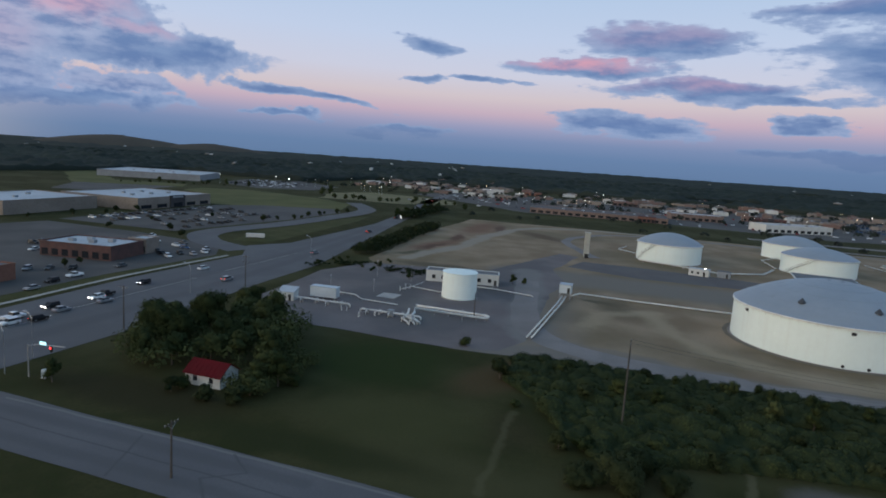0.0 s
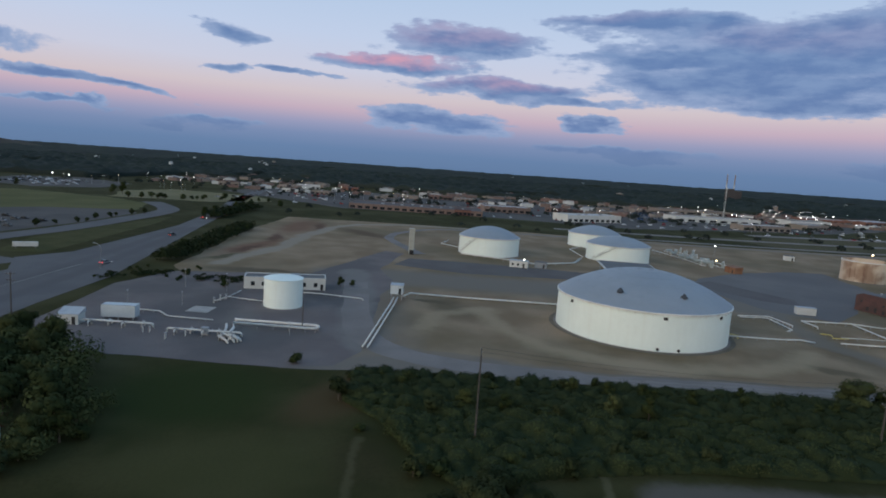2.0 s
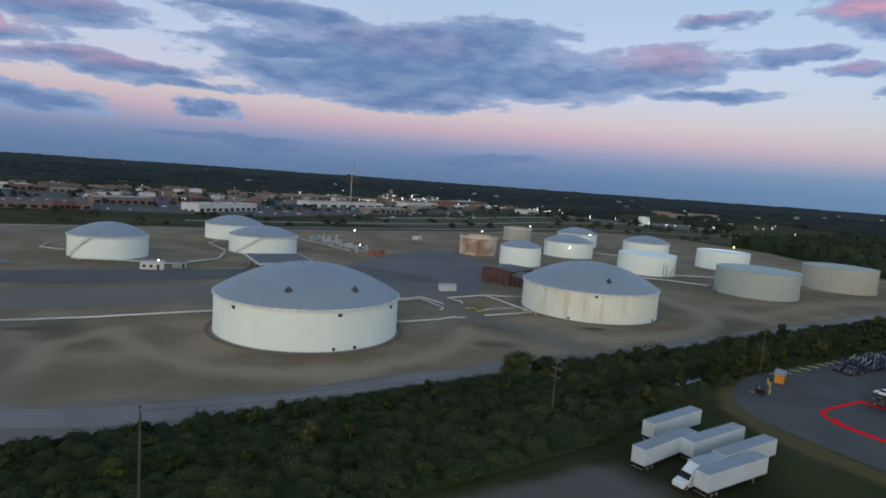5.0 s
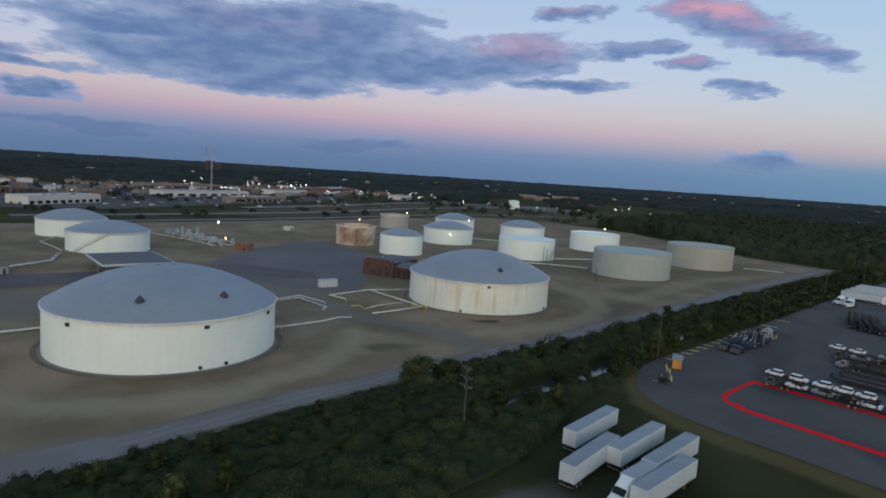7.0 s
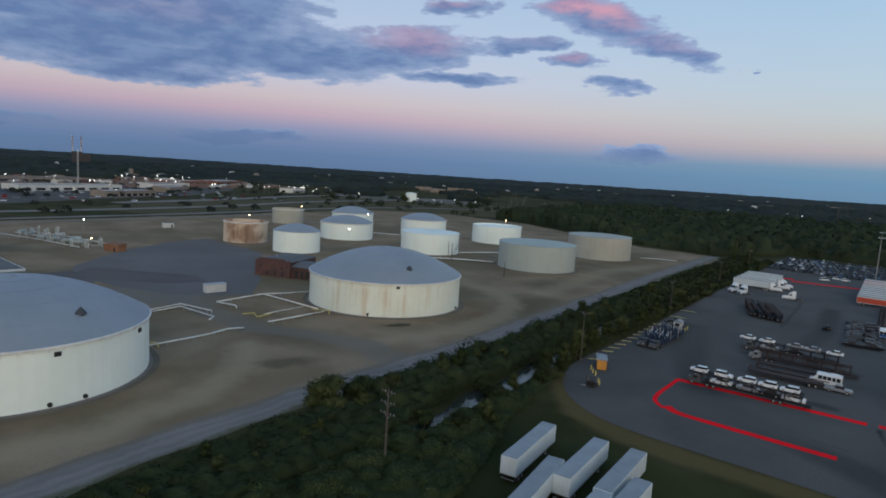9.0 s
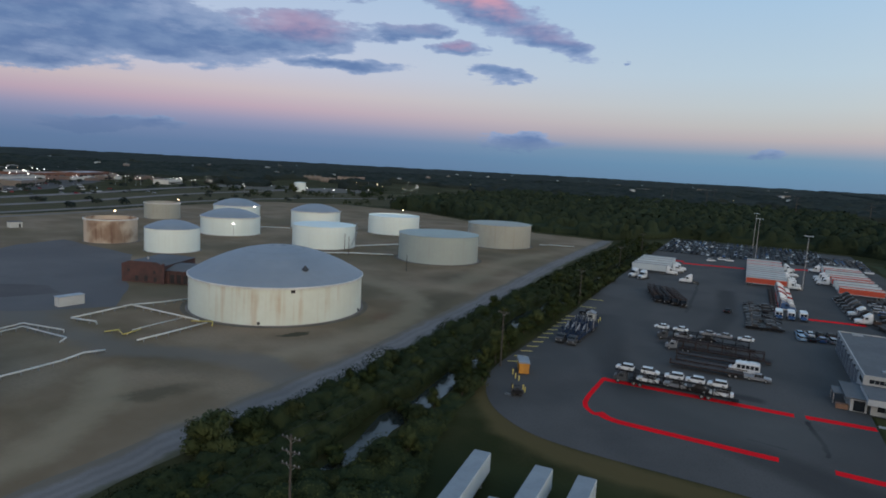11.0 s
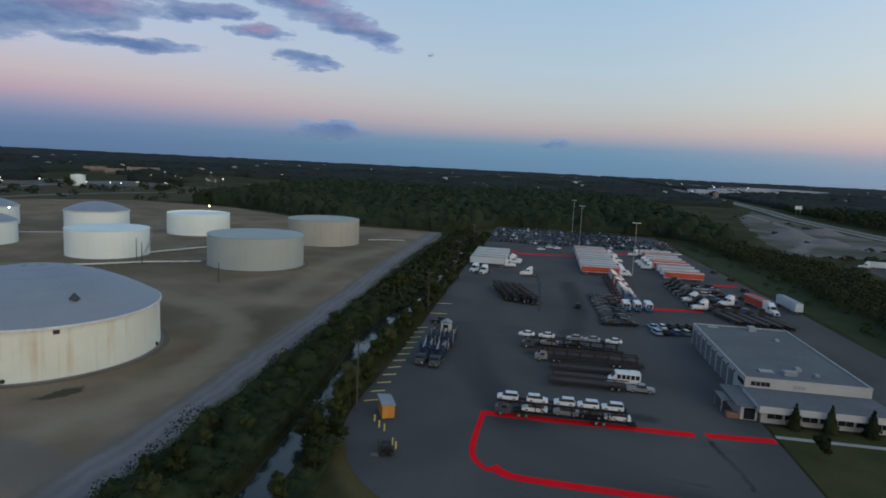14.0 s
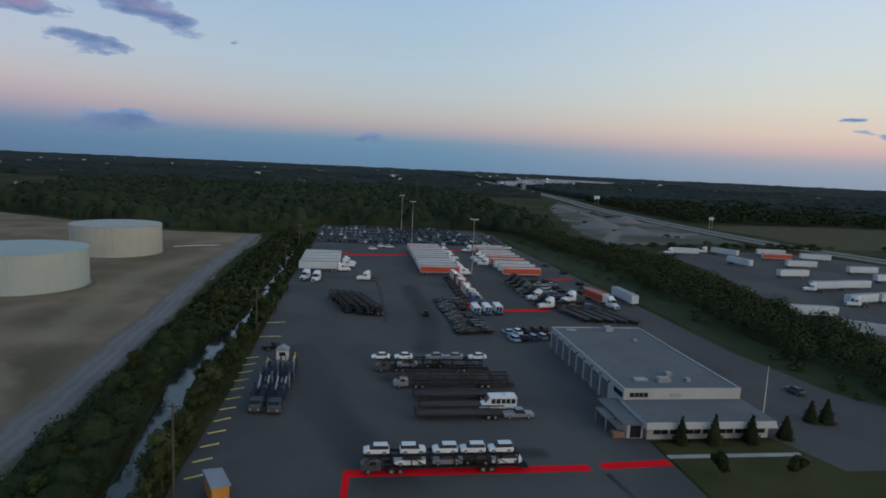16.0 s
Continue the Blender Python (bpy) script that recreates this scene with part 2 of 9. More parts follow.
def worn(m, marks, warp=3.0):
    """Lays soft, uneven marks of another soil or tone over a ground material. A mark: colour, amount, inner and outer
    reach in metres and the line of points it follows; or colour, amount, "spot", and x, y, half-width, half-depth,
    turn."""
    N, L = m.node_tree.nodes, m.node_tree.links
    base = m.node_tree.nodes["Principled BSDF"].inputs["Base Color"]
    col = base.links[0].from_socket

    def vec(op, a, b=None, scale=None):
        n = N.new("ShaderNodeVectorMath")
        n.operation = op
        for i, v in ((0, a), (1, b)):
            if isinstance(v, tuple):
                n.inputs[i].default_value = v
            elif v is not None:
                L.new(v, n.inputs[i])
        if scale is not None:
            L.new(scale, n.inputs["Scale"])
        return n.outputs["Value" if op in ("DOT_PRODUCT", "LENGTH") else "Vector"]

    co = N.new("ShaderNodeTexCoord").outputs["Object"]
    nz = N.new("ShaderNodeTexNoise")
    nz.inputs["Scale"].default_value, nz.inputs["Detail"].default_value, nz.inputs["Roughness"].default_value = 0.09, 6, 0.65
    L.new(co, nz.inputs[0])
    p = vec("MULTIPLY_ADD", nz.outputs["Color"], (warp * 4, warp * 4, 0))
    p.node.inputs[2].default_value = (-warp * 2, -warp * 2, 0)
    p = vec("MULTIPLY", vec("ADD", co, p), (1, 1, 0))
    for colour, amount, inner, outer, pts in marks:
        if inner == "spot":
            x, y, rx, ry, rz = outer
            mp = N.new("ShaderNodeMapping")
            mp.vector_type = "TEXTURE"
            mp.inputs["Location"].default_value, mp.inputs["Rotation"].default_value, mp.inputs["Scale"].default_value = (x, y, 0), (0, 0, radians(rz)), (rx, ry, 1)
            L.new(p, mp.inputs[0])
            d, lo, hi = vec("LENGTH", mp.outputs[0]), 1.15, pts
        else:
            d, lo, hi = None, outer, inner
            for a, b in zip(pts, pts[1:]):
                ba = (b[0] - a[0], b[1] - a[1], 0.0)
                pa = vec("SUBTRACT", p, (a[0], a[1], 0.0))
                q = N.new("ShaderNodeMath")
                q.operation, q.use_clamp = "MULTIPLY", True
                L.new(vec("DOT_PRODUCT", pa, ba), q.inputs[0])
                q.inputs[1].default_value = 1 / (ba[0] ** 2 + ba[1] ** 2)
                s = vec("LENGTH", vec("SUBTRACT", pa, vec("SCALE", ba, None, q.outputs[0])))
                if d is None:
                    d = s
                else:
                    mn = N.new("ShaderNodeMath")
                    mn.operation = "MINIMUM"
                    L.new(d, mn.inputs[0])
                    L.new(s, mn.inputs[1])
                    d = mn.outputs[0]
        r = N.new("ShaderNodeMapRange")
        r.interpolation_type = "SMOOTHSTEP"
        L.new(d, r.inputs[0])
        for i, v in enumerate((lo, hi, 0.0, amount)):
            r.inputs[1 + i].default_value = v
        mx = N.new("ShaderNodeMix")
        mx.data_type = "RGBA"
        L.new(r.outputs[0], mx.inputs[0])
        L.new(col, mx.inputs[6])
        mx.inputs[7].default_value = (*colour, 1)
        col = mx.outputs[2]
    L.new(col, base)


GRASS = material("grass", (0.026, 0.030, 0.010), (0.041, 0.040, 0.016), 0.09, 1.0, fine=14, bump=0.1, c3=(0.056, 0.054, 0.025), scale3=0.022, amount3=0.75, spec=0.06, mottle=0.75)
MEADOW = material("long_meadow_grass", (0.072, 0.078, 0.030), (0.100, 0.098, 0.042), 0.03, 1.0, fine=25, spec=0.1, mottle=0.4)
LAWN = material("mown_grass", (0.042, 0.047, 0.016), (0.060, 0.058, 0.023), 0.10, 1.0, fine=25, bump=0.05, spec=0.1)
SCRUB = material("rough_scrub", (0.060, 0.056, 0.028), (0.080, 0.070, 0.036), 0.12, 1.0, fine=20, bump=0.1, spec=0.1)
EARTH = material("farm_earth", (0.176, 0.127, 0.080), (0.252, 0.191, 0.131), 0.05, 0.95, fine=30, bump=0.04, c3=(0.134, 0.107, 0.066), scale3=0.016, amount3=0.75, spec=0.1)
GRAVEL = material("grey_gravel", (0.178, 0.162, 0.157), (0.21, 0.192, 0.184), 0.07, 0.95, fine=40, bump=0.03, c3=(0.135, 0.127, 0.122), scale3=0.05, spec=0.12)
DARKGRAVEL = material("dark_gravel", (0.127, 0.110, 0.110), (0.153, 0.134, 0.132), 0.07, 0.95, fine=40, bump=0.03, c3=(0.088, 0.085, 0.086), scale3=0.03, amount3=0.7, spec=0.15)
FARMASPHALT = material("old_farm_asphalt", (0.090, 0.082, 0.082), (0.112, 0.102, 0.100), 0.06, 0.9, fine=40, bump=0.01, c3=(0.095, 0.09, 0.088), scale3=0.03, amount3=0.6, spec=0.2)
APRON = material("pale_apron", (0.118, 0.112, 0.114), (0.140, 0.132, 0.132), 0.05, 0.9, fine=40, bump=0.01, c3=(0.098, 0.094, 0.097), scale3=0.025, amount3=0.7, spec=0.2)
ASPHALT = material("yard_asphalt", (0.083, 0.079, 0.076), (0.097, 0.092, 0.089), 0.05, 0.95, fine=60, bump=0.01, c3=(0.060, 0.059, 0.059), scale3=0.03, amount3=0.65, spec=0.12, stretch=(1, 0.45, 1))
ROAD = material("road_asphalt", (0.086, 0.086, 0.093), (0.104, 0.103, 0.109), 0.06, 0.9, fine=50, bump=0.01, c3=(0.080, 0.079, 0.083), scale3=0.04, spec=0.25)
CONCRETE = material("concrete", (0.34, 0.33, 0.31), (0.28, 0.27, 0.26), 0.3, 0.9, fine=12, bump=0.01)
WATER = material("ditch_water", (0.02, 0.024, 0.022), (0.03, 0.034, 0.03), 0.2, 0.1, fine=10, spec=0.4)
REDPAINT = material("red_paint", (0.80, 0.006, 0.014), (0.70, 0.008, 0.016), 0.3, 0.95, fine=10, spec=0.08, mottle=0.2)
YELLOW = material("yellow_paint", (0.60, 0.50, 0.14), (0.52, 0.43, 0.12), 0.5, 0.6)
TANKWHITE = material("tank_white", (0.685, 0.78, 0.762), (0.645, 0.735, 0.713), 0.08, 0.55, fine=10, streak=(0.52, 0.52, 0.48), streak_amount=0.12, mottle=0.08)
TANKSTAIN = material("tank_stained_cream", (0.645, 0.705, 0.64), (0.60, 0.645, 0.57), 0.08, 0.6, fine=10, streak=(0.42, 0.27, 0.14), streak_amount=0.65, mottle=0.12)
TANKGREY = material("tank_beige_grey", (0.318, 0.372, 0.352), (0.295, 0.343, 0.327), 0.08, 0.65, fine=10, streak=(0.28, 0.28, 0.26), streak_amount=0.3, mottle=0.1)
TANKTAN = material("tank_tan", (0.345, 0.36, 0.32), (0.31, 0.32, 0.285), 0.08, 0.65, fine=10, streak=(0.26, 0.22, 0.17), streak_amount=0.6, mottle=0.15)
TANKRUST = material("tank_rusty", (0.52, 0.44, 0.35), (0.46, 0.37, 0.28), 0.10, 0.75, fine=8, streak=(0.11, 0.05, 0.03), streak_amount=1.0, c3=(0.17, 0.085, 0.05), scale3=0.09, amount3=0.7, mottle=0.2)
DOME = material("dome_aluminium", (0.22, 0.255, 0.295), (0.195, 0.23, 0.27), 0.06, 0.5, 0.0, fine=8, mottle=0.1)
RIM = material("rim_steel", (0.64, 0.66, 0.65), None, 0.4, 0.5)
DARK = material("dark_opening", (0.018, 0.018, 0.02), None, 1.0, 0.7)
RUST = material("rust", (0.16, 0.07, 0.035), (0.22, 0.11, 0.06), 0.3, 0.85)
PIPE = material("pipe_white", (0.58, 0.60, 0.59), (0.50, 0.51, 0.49), 0.4, 0.55)
WALLWHITE = material("white_wall", (0.50, 0.52, 0.51), (0.44, 0.46, 0.45), 0.2, 0.75, fine=10, mottle=0.15)
ROOFGREY = material("grey_roof", (0.088, 0.093, 0.102), (0.105, 0.11, 0.118), 0.12, 0.85, fine=10)
DEPOTROOF = material("depot_roof", (0.122, 0.128, 0.136), (0.140, 0.146, 0.154), 0.12, 0.95, fine=10, spec=0.15)
DEPOTWALL = material("depot_wall", (0.37, 0.38, 0.38), (0.33, 0.34, 0.34), 0.2, 0.85, fine=10, mottle=0.2)
ROOFWHITE = material("white_membrane", (0.36, 0.40, 0.44), (0.30, 0.335, 0.37), 0.05, 0.7, fine=10)
ROOFRED = material("red_metal_roof", (0.085, 0.005, 0.008), (0.07, 0.005, 0.007), 0.3, 0.7, spec=0.08)
BRICK = material("red_brick_wall", (0.098, 0.047, 0.042), (0.075, 0.040, 0.037), 0.4, 0.9, fine=10, c3=(0.055, 0.036, 0.034), scale3=0.25, amount3=0.7)
TANWALL = material("tan_stucco", (0.22, 0.19, 0.165), (0.18, 0.155, 0.135), 0.1, 0.9)
GLASS = material("dark_glass", (0.02, 0.024, 0.03), None, 1.0, 0.25, spec=0.14)
WOODPOLE = material("weathered_pole", (0.070, 0.060, 0.052), (0.050, 0.044, 0.040), 0.6, 0.9)
METAL = material("galvanised_steel", (0.35, 0.36, 0.37), None, 0.5, 0.45, 0.6)
BARK = material("bark", (0.085, 0.066, 0.05), (0.06, 0.048, 0.036), 0.8, 0.95)
LEAF = material("leaf", (0.032, 0.044, 0.018), (0.044, 0.057, 0.023), 0.35, 0.95, fine=6, vary=0.35, spec=0.06)
LEAFDARK = material("leaf_dark", (0.023, 0.032, 0.0145), (0.031, 0.041, 0.0185), 0.35, 0.95, fine=6, vary=0.3, spec=0.06)
LEAFYELLOW = material("leaf_olive", (0.038, 0.050, 0.018), (0.031, 0.042, 0.016), 0.35, 0.95, fine=6, vary=0.25, spec=0.06)
NEARWOODS = material("wood_leaf", (0.019, 0.027, 0.016), (0.026, 0.036, 0.020), 0.07, 0.95, fine=7, c3=(0.038, 0.050, 0.026), scale3=0.02, amount3=0.5, spec=0.05, mottle=0.3)
# greyer and bluer than the near leaves: distance haze put into the colour
HAZEWOODS = material("far_leaf", (0.020, 0.027, 0.025), (0.028, 0.036, 0.032), 0.02, 0.95, fine=6, c3=(0.036, 0.044, 0.036), scale3=0.005, amount3=0.6, spec=0.05, mottle=0.3)
TYRE = material("tyre_rubber", (0.02, 0.02, 0.021), None, 2.0, 0.85)
CHASSIS = material("dark_chassis", (0.028, 0.027, 0.028), (0.04, 0.036, 0.034), 0.8, 0.7)
TRAILERWHITE = material("trailer_white", (0.46, 0.53, 0.57), (0.42, 0.485, 0.52), 0.25, 0.5, fine=6, vary=0.08, mottle=0.15)
TRAILERROOF = material("trailer_roof", (0.235, 0.265, 0.29), (0.20, 0.225, 0.25), 0.25, 0.55, vary=0.15, mottle=0.2)
ORANGE = material("orange_panel", (0.46, 0.055, 0.024), (0.40, 0.05, 0.022), 0.3, 0.55)
LIGHT_W = lamp_material("lamp_white", (1.0, 0.95, 0.85), 9.0)
LIGHT_Y = lamp_material("lamp_warm", (1.0, 0.72, 0.4), 9.0)
LIGHT_R = lamp_material("lamp_red", (1.0, 0.03, 0.03), 6.0)

# ---- mesh kit ----
def part(name, bm, mat, parent=None, label="", smooth=False):
    """Links a bmesh as one mesh object, under a thing or a part."""
    me = bpy.data.meshes.new(name)
    if smooth:
        for f in bm.faces:
            f.smooth = True
    bm.to_mesh(me)
    bm.free()
    for m in (mat if isinstance(mat, (list, tuple)) else [mat]):
        me.materials.append(m)
    ob = new(name, me)
    if parent is not None:
        ob.parent = parent
    if label:
        ob["label"] = label
    return ob


def thing(name, m, label, category, group="", kind=""):
    """An Empty at the base of a thing; its parts are built in its own space."""
    ob = new(name)
    ob.empty_display_size = 0.2
    ob.matrix_basis = m
    return tagged(ob, label, category, group, kind)


def B():
    return bmesh.new()


def box(bm, x0, y0, z0, x1, y1, z1, mi=0, bevel=0.0):
    v = [bm.verts.new(p) for p in ((x0, y0, z0), (x1, y0, z0), (x1, y1, z0), (x0, y1, z0), (x0, y0, z1), (x1, y0, z1), (x1, y1, z1), (x0, y1, z1))]
    fs = [bm.faces.new([v[i] for i in q]) for q in ((3, 2, 1, 0), (4, 5, 6, 7), (0, 1, 5, 4), (1, 2, 6, 5), (2, 3, 7, 6), (3, 0, 4, 7))]
    for f in fs:
        f.material_index = mi
    if bevel:
        es = list({e for f in fs for e in f.edges})
        bmesh.ops.bevel(bm, geom=es, offset=bevel, segments=1, affect="EDGES", profile=0.5)
    return bm


def rings(bm, sections, cap0=True, cap1=True, mi=0, closed=True):
    """Skins closed loops of points, one after another."""
    rows = [[bm.verts.new(p) for p in s] for s in sections]
    n = len(rows[0])
    for a, b in zip(rows, rows[1:]):
        for i in range(n if closed else n - 1):
            f = bm.faces.new((a[i], a[(i + 1) % n], b[(i + 1) % n], b[i]))
            f.material_index = mi
    if cap0:
        bm.faces.new(rows[0][::-1]).material_index = mi
    if cap1:
        bm.faces.new(rows[-1]).material_index = mi
    return bm


def circle(cx, cy, z, r, n, a0=0.0):
    return [(cx + r * math.cos(a0 + 2 * math.pi * i / n), cy + r * math.sin(a0 + 2 * math.pi * i / n), z) for i in range(n)]


def cyl(bm, cx, cy, z0, z1, r, r2=None, n=12, mi=0):
    return rings(bm, [circle(cx, cy, z0, r, n), circle(cx, cy, z1, r if r2 is None else r2, n)], mi=mi)


def tube(bm, pts, r, n=8, mi=0, r_end=None):
    """A round bar through points."""
    pts = [Vector(p) for p in pts]
    secs = []
    for i, p in enumerate(pts):
        d = (pts[min(i + 1, len(pts) - 1)] - pts[max(i - 1, 0)]).normalized()
        side = d.cross(Vector((0, 0, 1)))
        side = side.normalized() if side.length > 1e-3 else Vector((1, 0, 0))
        up = side.cross(d).normalized()
        k = i / max(1, len(pts) - 1)
        rr = r if r_end is None else r + (r_end - r) * k
        secs.append([p + (side * math.cos(t) + up * math.sin(t)) * rr for t in (2 * math.pi * j / n for j in range(n))])
    return rings(bm, secs, mi=mi)


def wheel_x(bm, x, y, z, r, w, n=14, mi=0):
    """A wheel whose axle runs along y."""
    return rings(bm, [[(x + r * k * math.cos(t), y + s, z + r * k * math.sin(t)) for t in (2 * math.pi * i / n for i in range(n))]
                      for k, s in ((0.9, -w / 2), (1, -w * 0.35), (1, w * 0.35), (0.9, w / 2))], mi=mi)


def sheet(name, pts, z, mat, label, category="ground", rough=0.0, step=6.0, kind="structure", thick=0.0):
    """A flat piece of ground with an uneven edge."""
    out = []
    n = len(pts)
    for i in range(n):
        a, b = Vector(pts[i]), Vector(pts[(i + 1) % n])
        d = b - a
        k = max(1, int(d.length / step)) if rough else 1
        nrm = Vector((-d.y, d.x)).normalized() if d.length else Vector((0, 0))
        for j in range(k):
            p = a + d * (j / k)
            if rough:
                p += nrm * rough * (noise.noise(Vector((p.x * 0.06, p.y * 0.06, z * 10))) + 0.5 * noise.noise(Vector((p.x * 0.25, p.y * 0.25, z * 10))))
            out.append((p.x, p.y, z))
    bm = B()
    vs = [bm.verts.new(p) for p in out]
    f = bm.faces.new(vs)
    f.normal_update()
    if f.normal.z < 0:
        f.normal_flip()
    if thick:
        low = [bm.verts.new((p.co.x, p.co.y, z - thick)) for p in vs]
        for i in range(len(vs)):
            bm.faces.new((vs[i], vs[(i + 1) % len(vs)], low[(i + 1) % len(vs)], low[i]))
    bmesh.ops.triangulate(bm, faces=[f])
    ob = part(name, bm, mat)
    return tagged(ob, label, category, kind=kind)


def strip(name, pts, width, z, mat, label, category="road", kind="structure", rough=0.0):
    """A road of even width along a line of points."""
    P = []
    for i in range(len(pts) - 1):
        p0, p1, p2, p3 = (Vector(pts[max(0, min(len(pts) - 1, k))]) for k in (i - 1, i, i + 1, i + 2))
        for j in range(8):
            t = j / 8
            P.append(0.5 * ((2 * p1) + (p2 - p0) * t + (2 * p0 - 5 * p1 + 4 * p2 - p3) * t * t + (3 * p1 - p0 - 3 * p2 + p3) * t ** 3))
    P.append(Vector(pts[-1]))
    bm = B()
    prev = None
    for i, p in enumerate(P):
        d = (P[min(i + 1, len(P) - 1)] - P[max(i - 1, 0)]).normalized()
        nrm = Vector((-d.y, d.x))
        w1 = width / 2 + rough * noise.noise(Vector((p.x * 0.08, p.y * 0.08, 3)))
        w2 = width / 2 + rough * noise.noise(Vector((p.x * 0.08, p.y * 0.08, 9)))
        cur = (bm.verts.new((p.x + nrm.x * w1, p.y + nrm.y * w1, z)), bm.verts.new((p.x - nrm.x * w2, p.y - nrm.y * w2, z)))
        if prev:
            bm.faces.new((prev[1], cur[1], cur[0], prev[0]))
        prev = cur
    return tagged(part(name, bm, mat), label, category, kind=kind)



def rebase(t):
    """Moves a thing's Empty under the middle of its parts, which stay where they are."""
    cs = [o.matrix_basis @ Vector(c) for o in t.children for c in o.bound_box]
    m = Vector(((min(c.x for c in cs) + max(c.x for c in cs)) / 2, (min(c.y for c in cs) + max(c.y for c in cs)) / 2, 0))
    for o in t.children:
        o.location = o.location - m
    t.location = t.location + m
    return t

def rounded(pts, times):
    """Cuts the corners of a line again and again."""
    for _ in range(times):
        pts = [pts[0]] + [(a[0] + (b[0] - a[0]) * k, a[1] + (b[1] - a[1]) * k) for a, b in zip(pts, pts[1:]) for k in (0.25, 0.75)] + [pts[-1]]
    return pts[1:-1]


# ---- ground ----
STONE, PALE, DEEP = (0.156, 0.140, 0.122), (0.285, 0.230, 0.155), (0.095, 0.078, 0.050)
RED = (0.150, 0.085, 0.056)
worn(EARTH, [
    (RED, 0.9, "spot", (-225, -266, 46, 9, -12), 0.2), (RED, 0.9, "spot", (-325, -268, 60, 15, 4), 0.2), ((0.088, 0.048, 0.034), 0.9, "spot", (-215, -266, 20, 4, -8), 0.3), ((0.088, 0.048, 0.034), 0.9, "spot", (-262, -266, 22, 5, 8), 0.3),
    ((0.088, 0.048, 0.034), 0.9, "spot", (-330, -255, 30, 5, 10), 0.3), ((0.05, 0.052, 0.026), 0.8, "spot", (-190, -266, 20, 5, -25), 0.3), ((0.09, 0.075, 0.05), 0.9, "spot", (-158, -240, 8, 26, 0), 0.4),
    (DEEP, 0.8, "spot", (-120, -165, 22, 10, 20), 0.2), (DEEP, 0.7, "spot", (-86, -110, 9, 22, 0), 0.2), (DEEP, 0.7, "spot", (-92, -45, 26, 9, 0), 0.2),
    (DEEP, 0.8, "spot", (-68, 40, 8, 36, 8), 0.1), (DEEP, 0.7, "spot", (-82, 90, 16, 22, 0), 0.2), ((0.095, 0.066, 0.043), 0.9, "spot", (-312, -222, 34, 10, 40), 0.3),
    (DEEP, 0.9, "spot", (-125, -170, 8, 2.5, 70), 0.5), (DEEP, 0.8, "spot", (-76, -60, 12, 4, 60), 0.3), ((0.05, 0.048, 0.03), 0.9, "spot", (-81, -13, 2.2, 5.5, -20), 0.6), ((0.15, 0.095, 0.06), 0.7, "spot", (-72, 14, 4, 10, 20), 0.2), (PALE, 0.7, 0.5, 6.5, [(-116, -153), (-95, -148), (-80, -139), (-70, -125), (-67, -106), (-70, -86), (-79, -68), (-92, -58)]),
    (PALE, 0.6, 0.5, 5.0, [(-88, -172), (-108, -168), (-120, -152)]), (PALE, 0.55, 0.5, 7.0, [(-72, -30), (-66, -5), (-66, 20), (-74, 42), (-92, 58)]),
    (PALE, 0.5, 1.0, 9.0, [(-75, 70), (-80, 105), (-84, 150), (-76, 190)]), (PALE, 0.5, 1.0, 10.0, [(-100, 60), (-150, 75), (-190, 90)]),
    (STONE, 0.9, 9.0, 24.0, [(-168, -205), (-165, -150), (-168, -80), (-156, -42)]),
    (STONE, 0.7, 1.5, 7.5, [(-56, -41), (-72, -36), (-88, -39), (-104, -47), (-126, -45), (-160, -40)]),
    ((0.245, 0.212, 0.168), 0.9, 2.5, 6.0, [(-170, -262), (-194, -260), (-227, -252), (-281, -253), (-335, -247), (-366, -235), (-386, -201), (-389, -156)]),
    (STONE, 0.6, 3.0, 6.0, [(-63, 300), (-58.4, 95), (-55.2, 0), (-56, -80), (-55, -130), (-66, -181), (-110, -193), (-172, -205)]),
    (STONE, 0.6, 6.0, 20.0, [(-172, -205), (-150, -196), (-66, -186), (-49, -198)]), (STONE, 0.9, 5.0, 9.0, [(-55, -150), (-54, -170), (-50, -196)])])
worn(DARKGRAVEL, [((0.165, 0.157, 0.15), 0.8, 3.0, 8.0, [(-60, -176), (-66, -184), (-84, -190), (-110, -193), (-172, -205)]), ((0.085, 0.082, 0.082), 0.7, "spot", (-100, -236, 26, 10, 20), 0.3), ((0.15, 0.143, 0.135), 0.6, "spot", (-80, -222, 20, 7, 10), 0.3), ((0.08, 0.077, 0.076), 0.6, "spot", (-122, -205, 10, 14, 0), 0.3)])
